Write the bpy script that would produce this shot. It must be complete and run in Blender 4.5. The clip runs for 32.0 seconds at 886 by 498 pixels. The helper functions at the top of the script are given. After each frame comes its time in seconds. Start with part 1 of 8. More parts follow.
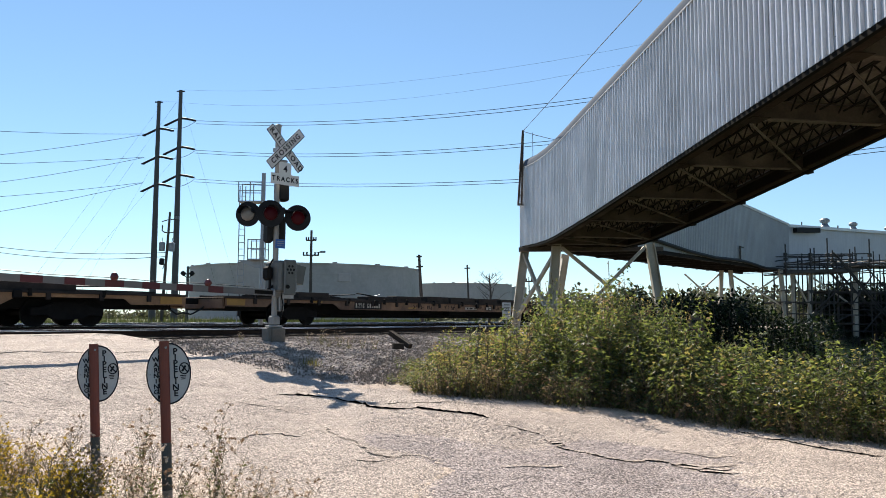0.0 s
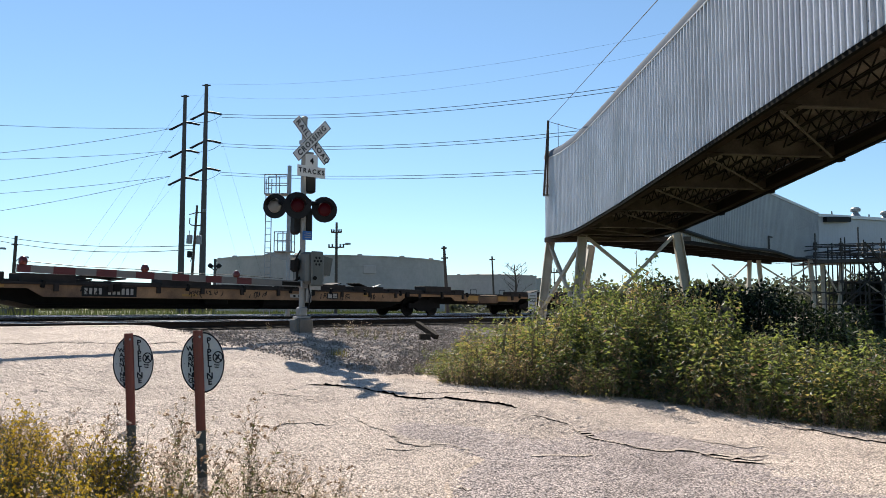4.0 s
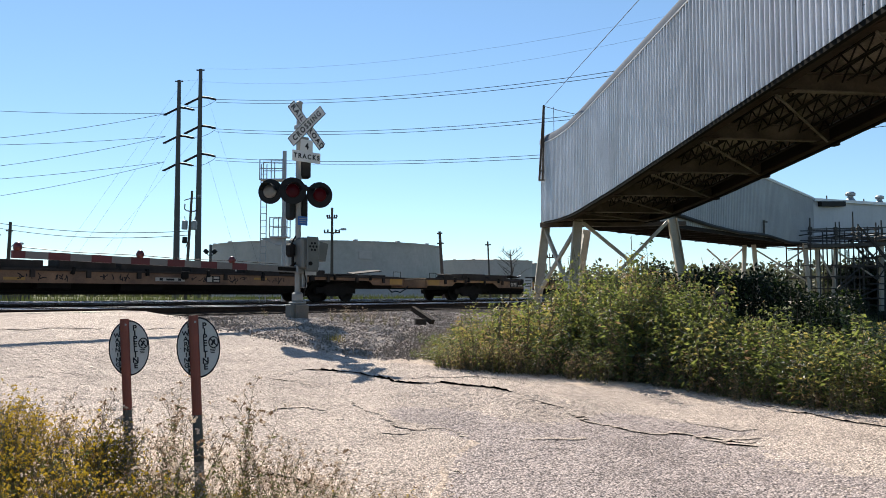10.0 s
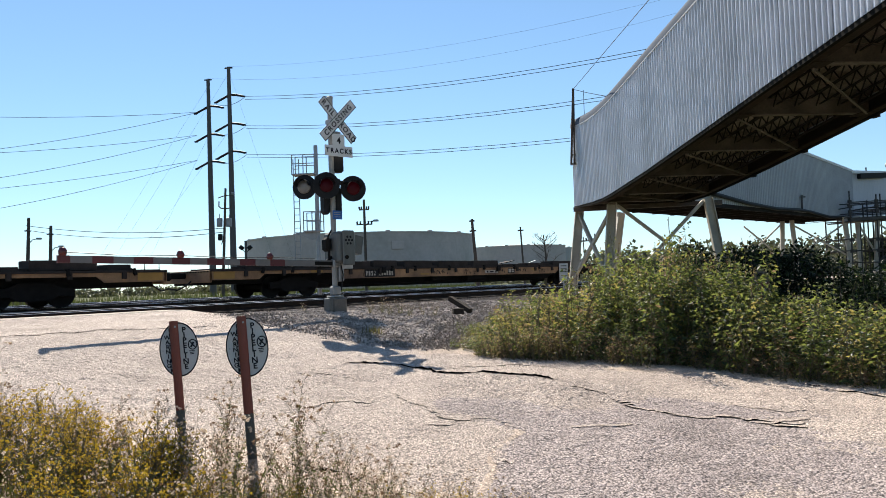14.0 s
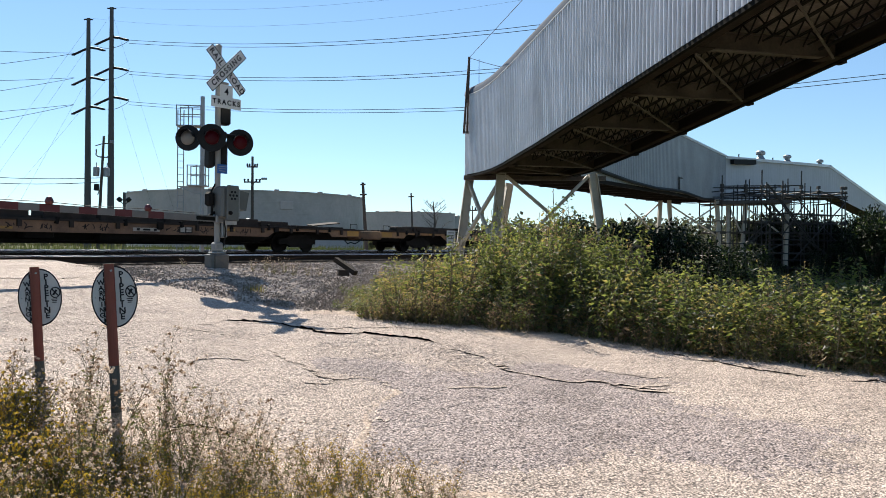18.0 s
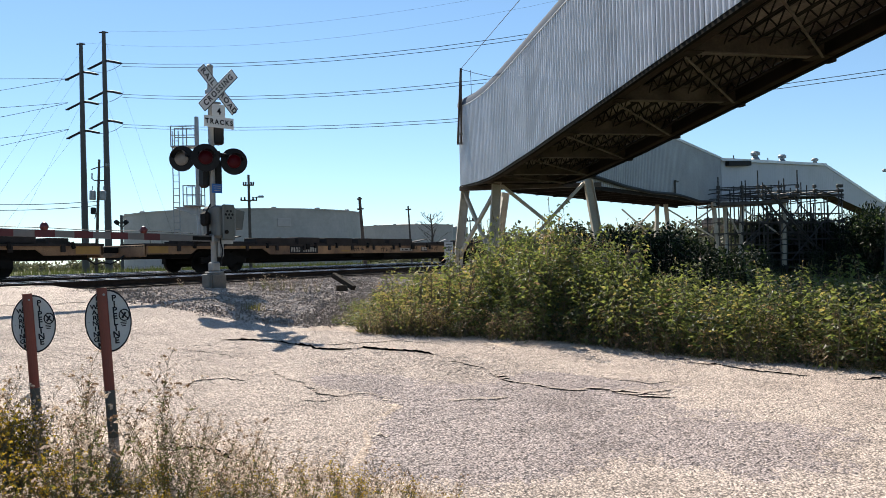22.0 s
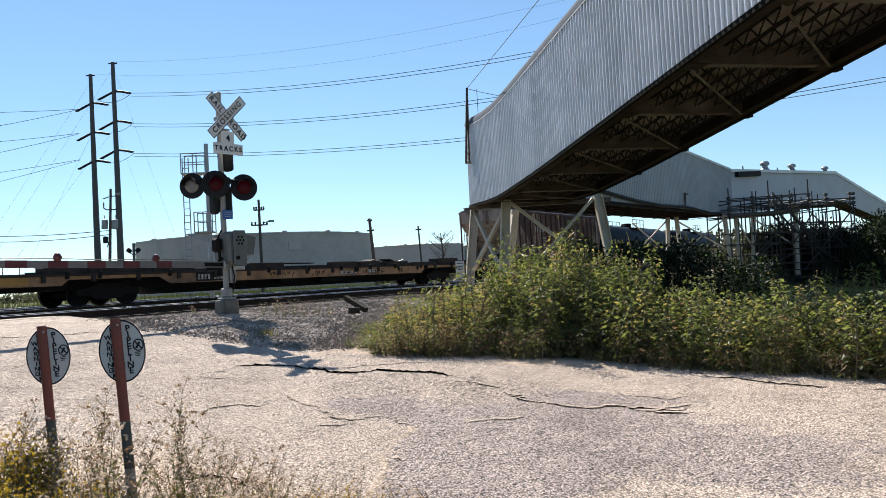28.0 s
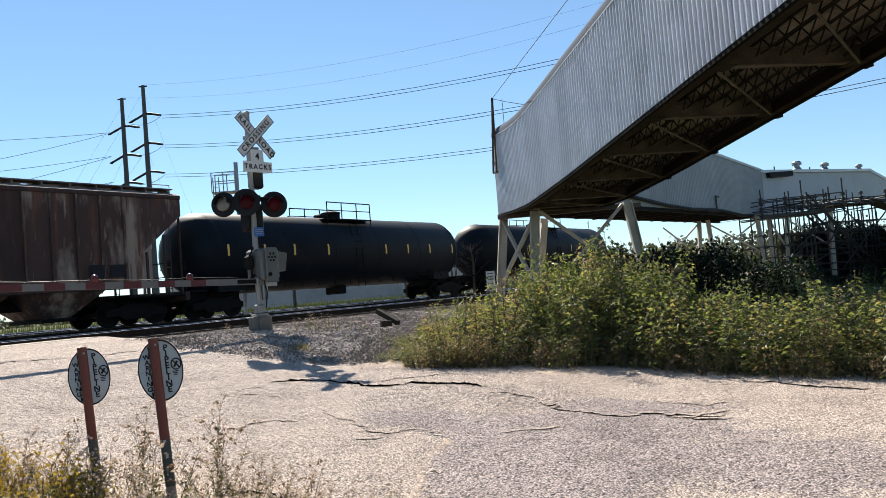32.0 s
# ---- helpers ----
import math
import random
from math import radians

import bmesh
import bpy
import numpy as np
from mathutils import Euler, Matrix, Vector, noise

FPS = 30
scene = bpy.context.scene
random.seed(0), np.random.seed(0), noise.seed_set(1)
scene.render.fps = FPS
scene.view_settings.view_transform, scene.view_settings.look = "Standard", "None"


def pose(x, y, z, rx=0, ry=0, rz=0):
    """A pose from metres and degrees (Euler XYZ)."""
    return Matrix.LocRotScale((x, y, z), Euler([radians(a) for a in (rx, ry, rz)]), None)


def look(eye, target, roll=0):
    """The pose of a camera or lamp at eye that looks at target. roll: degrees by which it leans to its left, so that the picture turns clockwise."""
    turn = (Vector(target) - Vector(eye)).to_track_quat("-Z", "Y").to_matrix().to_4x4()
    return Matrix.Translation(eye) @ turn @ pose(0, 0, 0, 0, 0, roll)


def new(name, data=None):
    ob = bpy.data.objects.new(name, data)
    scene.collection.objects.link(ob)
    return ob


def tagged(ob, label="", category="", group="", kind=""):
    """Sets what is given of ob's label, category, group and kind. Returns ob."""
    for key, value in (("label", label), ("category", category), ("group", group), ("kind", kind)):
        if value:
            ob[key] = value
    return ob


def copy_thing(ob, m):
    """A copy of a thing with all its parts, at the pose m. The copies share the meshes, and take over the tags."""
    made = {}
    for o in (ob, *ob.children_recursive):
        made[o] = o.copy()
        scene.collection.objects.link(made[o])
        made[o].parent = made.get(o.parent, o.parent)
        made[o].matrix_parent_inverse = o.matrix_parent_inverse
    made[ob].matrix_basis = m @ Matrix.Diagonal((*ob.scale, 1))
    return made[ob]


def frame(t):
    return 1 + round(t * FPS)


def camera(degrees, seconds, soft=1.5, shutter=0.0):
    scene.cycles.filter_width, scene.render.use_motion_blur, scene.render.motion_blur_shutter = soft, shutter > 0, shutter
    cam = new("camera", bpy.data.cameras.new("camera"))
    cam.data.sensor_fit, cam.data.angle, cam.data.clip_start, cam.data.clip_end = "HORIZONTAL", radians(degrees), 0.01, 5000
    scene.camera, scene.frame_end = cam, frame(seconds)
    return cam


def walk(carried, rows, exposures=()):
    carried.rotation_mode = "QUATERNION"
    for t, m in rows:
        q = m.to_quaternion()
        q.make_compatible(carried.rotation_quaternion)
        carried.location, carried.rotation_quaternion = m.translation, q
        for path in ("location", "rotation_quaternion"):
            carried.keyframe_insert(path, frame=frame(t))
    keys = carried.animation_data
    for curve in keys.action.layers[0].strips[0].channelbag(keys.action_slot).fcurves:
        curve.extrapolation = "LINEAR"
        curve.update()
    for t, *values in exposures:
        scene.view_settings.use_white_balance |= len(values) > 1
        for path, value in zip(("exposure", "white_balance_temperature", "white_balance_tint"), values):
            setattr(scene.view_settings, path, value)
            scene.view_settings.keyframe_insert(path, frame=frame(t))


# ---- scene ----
cam = camera(57.74, 32.0, soft=0.6)

B_DEG = 35.5
U = Vector((math.sin(radians(B_DEG)), math.cos(radians(B_DEG)), 0))   # along the tracks
N = Vector((-U.y, U.x, 0))                                            # across the tracks, away from the viewer
YAW = 90 - B_DEG
RAIL = 1.25
TRACKS = (18.3, 24.55, 29.2, 33.8)


def sp(s, p, z=0.0):
    return U * s + N * p + Vector((0, 0, z))


def tpose(s, p, z=0.0, turn=0.0):
    v = sp(s, p, z)
    return pose(v.x, v.y, v.z, 0, 0, YAW + turn)


# ---- camera ----
PATH = [
    (0, 0.033, 0.009, 1.621, -0.00, 4.82, -0.34),
    (0.5, 0.024, 0.003, 1.617, -0.25, 4.65, -0.33),
    (1, 0.001, 0.004, 1.618, 0.08, 4.63, -0.35),
    (1.5, -0.004, 0.016, 1.615, 0.74, 4.72, -0.38),
    (2, -0.020, 0.014, 1.618, 1.35, 4.83, -0.47),
    (2.5, -0.015, 0.006, 1.613, 1.85, 4.84, -0.42),
    (3, -0.009, -0.000, 1.611, 2.16, 4.70, -0.40),
    (3.5, -0.014, -0.001, 1.604, 2.15, 4.45, -0.35),
    (4, -0.007, 0.002, 1.602, 1.75, 4.22, -0.20),
    (4.5, 0.029, 0.012, 1.601, 1.02, 4.02, -0.19),
    (6.5, -0.001, -0.009, 1.599, 1.36, 3.39, -0.21),
    (7, -0.018, -0.012, 1.596, 1.65, 3.33, -0.24),
    (7.5, -0.005, -0.014, 1.608, 1.55, 3.41, -0.19),
    (8, 0.019, -0.012, 1.606, 1.29, 3.50, -0.09),
    (8.5, 0.006, -0.002, 1.603, 1.11, 3.55, 0.07),
    (9, 0.009, -0.003, 1.601, 1.13, 3.48, 0.14),
    (9.5, 0.007, -0.009, 1.601, 1.26, 3.33, 0.04),
    (10, -0.000, -0.009, 1.598, 1.46, 3.17, -0.06),
    (10.5, -0.005, -0.007, 1.599, 1.66, 2.99, -0.08),
    (11, -0.004, -0.005, 1.596, 1.94, 2.90, 0.00),
    (11.5, -0.001, -0.006, 1.592, 2.35, 2.90, 0.16),
    (12, -0.026, -0.027, 1.601, 2.89, 2.90, 0.70),
    (12.5, -0.047, -0.044, 1.615, 3.50, 2.88, 1.53),
    (13, -0.041, -0.050, 1.622, 4.06, 2.80, 2.27),
    (13.5, -0.065, -0.034, 1.643, 4.26, 2.60, 2.43),
    (15.5, -0.066, -0.029, 1.596, 0.52, 1.49, -1.50),
    (16, -0.048, -0.030, 1.591, -0.65, 1.28, -1.58),
    (16.5, -0.035, -0.011, 1.591, -1.81, 1.03, -1.35),
    (17, -0.023, 0.000, 1.592, -2.71, 0.68, -1.10),
    (17.5, -0.028, -0.008, 1.590, -3.43, 0.24, -0.80),
    (18, -0.018, -0.005, 1.587, -4.05, -0.22, -0.56),
    (18.5, -0.006, -0.006, 1.578, -4.52, -0.51, -0.29),
    (19, 0.010, -0.004, 1.579, -4.95, -0.56, 0.11),
    (19.5, 0.018, -0.005, 1.583, -5.25, -0.41, 0.48),
    (20, 0.019, -0.004, 1.585, -5.38, -0.14, 0.86),
    (20.5, 0.025, 0.000, 1.588, -5.20, 0.12, 1.28),
    (21, 0.025, 0.011, 1.588, -4.82, 0.33, 1.56),
    (21.5, 0.006, 0.001, 1.585, -4.39, 0.54, 1.64),
    (22, 0.021, 0.017, 1.591, -4.11, 0.60, 1.44),
    (22.5, 0.037, 0.007, 1.585, -3.96, 0.57, 1.15),
    (23, 0.018, -0.004, 1.576, -3.79, 0.56, 1.00),
    (23.5, 0.004, 0.002, 1.578, -3.50, 0.64, 1.03),
    (24, 0.010, 0.003, 1.582, -3.26, 0.86, 1.23),
    (24.5, 0.018, 0.009, 1.589, -3.20, 1.15, 1.41),
    (25, 0.014, 0.015, 1.589, -3.29, 1.35, 1.62),
    (25.5, 0.009, 0.010, 1.587, -3.33, 1.42, 1.83),
    (27.5, 0.027, 0.020, 1.610, -3.32, 1.87, 2.90),
    (28, 0.019, 0.028, 1.606, -3.30, 1.99, 3.03),
    (28.5, 0.010, 0.033, 1.605, -3.16, 2.02, 3.23),
    (29, 0.015, 0.033, 1.608, -2.86, 2.00, 3.55),
    (29.5, 0.020, 0.022, 1.605, -2.49, 1.97, 3.94),
    (30, 0.011, 0.019, 1.604, -2.20, 2.01, 4.28),
    (30.5, 0.011, 0.021, 1.606, -1.98, 2.10, 4.56),
    (31, 0.010, 0.024, 1.612, -1.81, 2.36, 4.75),
    (31.5, 0.010, 0.017, 1.619, -1.58, 2.64, 4.78),
    (32, 0.013, 0.011, 1.614, -1.11, 2.90, 4.63),
]
walk(cam, [(t, pose(x, y, z, 90 + pi, ro, ya)) for t, x, y, z, ya, pi, ro in PATH])

# ---- world and sun ----
SUN_TO = Vector((-0.420, 1.112, 1.0)).normalized()
world = bpy.data.worlds.new("sky")
scene.world = world
world.use_nodes = True
wn = world.node_tree.nodes
sky = wn.new("ShaderNodeTexSky")
sky.sky_type = "NISHITA"
sky.sun_disc = False
sky.sun_elevation = math.asin(SUN_TO.z)
sky.sun_rotation = math.atan2(SUN_TO.x, SUN_TO.y)
sky.air_density, sky.dust_density, sky.ozone_density, sky.altitude = 0.9, 0.0, 3.6, 0
wn["Background"].inputs["Strength"].default_value = 0.107
skysoft = wn.new("ShaderNodeGamma")
skysoft.inputs["Gamma"].default_value = 0.80
skytint = wn.new("ShaderNodeMix")
skytint.data_type, skytint.blend_type = "RGBA", "MULTIPLY"
skytint.inputs["Factor"].default_value = 1.0
skytint.inputs[7].default_value = (0.815, 0.955, 1.03, 1)
world.node_tree.links.new(sky.outputs[0], skysoft.inputs["Color"])
world.node_tree.links.new(skysoft.outputs[0], skytint.inputs[6])
world.node_tree.links.new(skytint.outputs[2], wn["Background"].inputs["Color"])
sun = new("sun", bpy.data.lights.new("sun", "SUN"))
sun.data.energy, sun.data.angle, sun.data.color = 5.0, radians(0.55), (1.0, 0.92, 0.80)
sun.matrix_world = look(SUN_TO * 60, (0, 0, 0))
scene.view_settings.exposure = 0.94


# ---- materials ----
def mat(name, color, rough=0.7, metal=0.0, scale=4.0, var=0.25, fine=40.0, bump=0.15, second=None, cover=0.5, soft=0.12, emit=None, rand=0.0, spec=0.5):
    """Two scales of noise over a base colour; 'second' is a colour for patches of wear."""
    m = bpy.data.materials.new(name)
    m.use_nodes = True
    nt = m.node_tree
    nd, ln = nt.nodes, nt.links
    b = nd["Principled BSDF"]
    b.inputs["Roughness"].default_value = rough
    b.inputs["Metallic"].default_value = metal
    b.inputs["Specular IOR Level"].default_value = 0.12 if max(color) <= 0.035 or rough >= 0.95 else spec
    tc = nd.new("ShaderNodeTexCoord")
    n1, n2 = nd.new("ShaderNodeTexNoise"), nd.new("ShaderNodeTexNoise")
    n1.inputs["Scale"].default_value, n1.inputs["Detail"].default_value = scale, 6
    n2.inputs["Scale"].default_value, n2.inputs["Detail"].default_value = fine, 4
    for q in (n1, n2):
        ln.new(tc.outputs["Object"], q.inputs["Vector"])
    mul = nd.new("ShaderNodeMath")
    mul.operation = "MULTIPLY_ADD"
    ln.new(n2.outputs["Fac"], mul.inputs[0])
    mul.inputs[1].default_value = 0.5
    ln.new(n1.outputs["Fac"], mul.inputs[2])
    ramp = nd.new("ShaderNodeMapRange")
    ramp.inputs["From Min"].default_value, ramp.inputs["From Max"].default_value = 0.5, 1.0
    ramp.inputs["To Min"].default_value, ramp.inputs["To Max"].default_value = 1 - var, 1 + var
    ln.new(mul.outputs[0], ramp.inputs["Value"])
    base = nd.new("ShaderNodeMix")
    base.data_type, base.blend_type = "RGBA", "MULTIPLY"
    base.inputs["Factor"].default_value = 1.0
    base.inputs[6].default_value = (*color, 1)
    if second:
        n3 = nd.new("ShaderNodeTexNoise")
        n3.inputs["Scale"].default_value, n3.inputs["Detail"].default_value = scale * 0.7, 8
        n3.inputs["Roughness"].default_value = 0.65
        ln.new(tc.outputs["Object"], n3.inputs["Vector"])
        r3 = nd.new("ShaderNodeMapRange")
        r3.inputs["From Min"].default_value, r3.inputs["From Max"].default_value = 1 - cover - soft + 0.0, 1 - cover + soft
        ln.new(n3.outputs["Fac"], r3.inputs["Value"])
        mx = nd.new("ShaderNodeMix")
        mx.data_type = "RGBA"
        mx.inputs[6].default_value, mx.inputs[7].default_value = (*color, 1), (*second, 1)
        ln.new(r3.outputs[0], mx.inputs["Factor"])
        ln.new(mx.outputs[2], base.inputs[6])
    val = ramp.outputs[0]
    if rand:
        oi = nd.new("ShaderNodeObjectInfo")
        rr = nd.new("ShaderNodeMapRange")
        rr.inputs["To Min"].default_value, rr.inputs["To Max"].default_value = 1 - rand, 1 + rand
        ln.new(oi.outputs["Random"], rr.inputs["Value"])
        mm = nd.new("ShaderNodeMath")
        mm.operation = "MULTIPLY"
        ln.new(val, mm.inputs[0])
        ln.new(rr.outputs[0], mm.inputs[1])
        val = mm.outputs[0]
    comb = nd.new("ShaderNodeCombineColor")
    for i in range(3):
        ln.new(val, comb.inputs[i])
    ln.new(comb.outputs[0], base.inputs[7])
    ln.new(base.outputs[2], b.inputs["Base Color"])
    if bump:
        bp = nd.new("ShaderNodeBump")
        bp.inputs["Strength"].default_value = bump
        bp.inputs["Distance"].default_value = 0.02
        ln.new(n2.outputs["Fac"], bp.inputs["Height"])
        ln.new(bp.outputs[0], b.inputs["Normal"])
    if emit:
        b.inputs["Emission Color"].default_value = (*emit[0], 1)
        b.inputs["Emission Strength"].default_value = emit[1]
    return m


def leafmat(name, color, back, rand=0.35, gloss=0.3, thin=0.4):
    """Thin leaves: diffuse with light through them, varied leaf by leaf."""
    m = bpy.data.materials.new(name)
    m.use_nodes = True
    nd, ln = m.node_tree.nodes, m.node_tree.links
    b = nd["Principled BSDF"]
    b.inputs["Roughness"].default_value = 0.5
    b.inputs["Specular IOR Level"].default_value = gloss
    ge = nd.new("ShaderNodeNewGeometry")
    hs = nd.new("ShaderNodeHueSaturation")
    hs.inputs["Color"].default_value = (*color, 1)
    r1, r2 = nd.new("ShaderNodeMapRange"), nd.new("ShaderNodeMapRange")
    r1.inputs["To Min"].default_value, r1.inputs["To Max"].default_value = 1 - rand, 1 + rand
    r2.inputs["To Min"].default_value, r2.inputs["To Max"].default_value = 0.475, 0.515
    ln.new(ge.outputs["Random Per Island"], r1.inputs["Value"])
    ln.new(ge.outputs["Random Per Island"], r2.inputs["Value"])
    ln.new(r1.outputs[0], hs.inputs["Value"])
    ln.new(r2.outputs[0], hs.inputs["Hue"])
    ln.new(hs.outputs[0], b.inputs["Base Color"])
    tr = nd.new("ShaderNodeBsdfTranslucent")
    tr.inputs["Color"].default_value = (*back, 1)
    mx = nd.new("ShaderNodeMixShader")
    mx.inputs[0].default_value = thin
    ln.new(b.outputs[0], mx.inputs[1])
    ln.new(tr.outputs[0], mx.inputs[2])
    ln.new(mx.outputs[0], nd["Material Output"].inputs["Surface"])
    return m


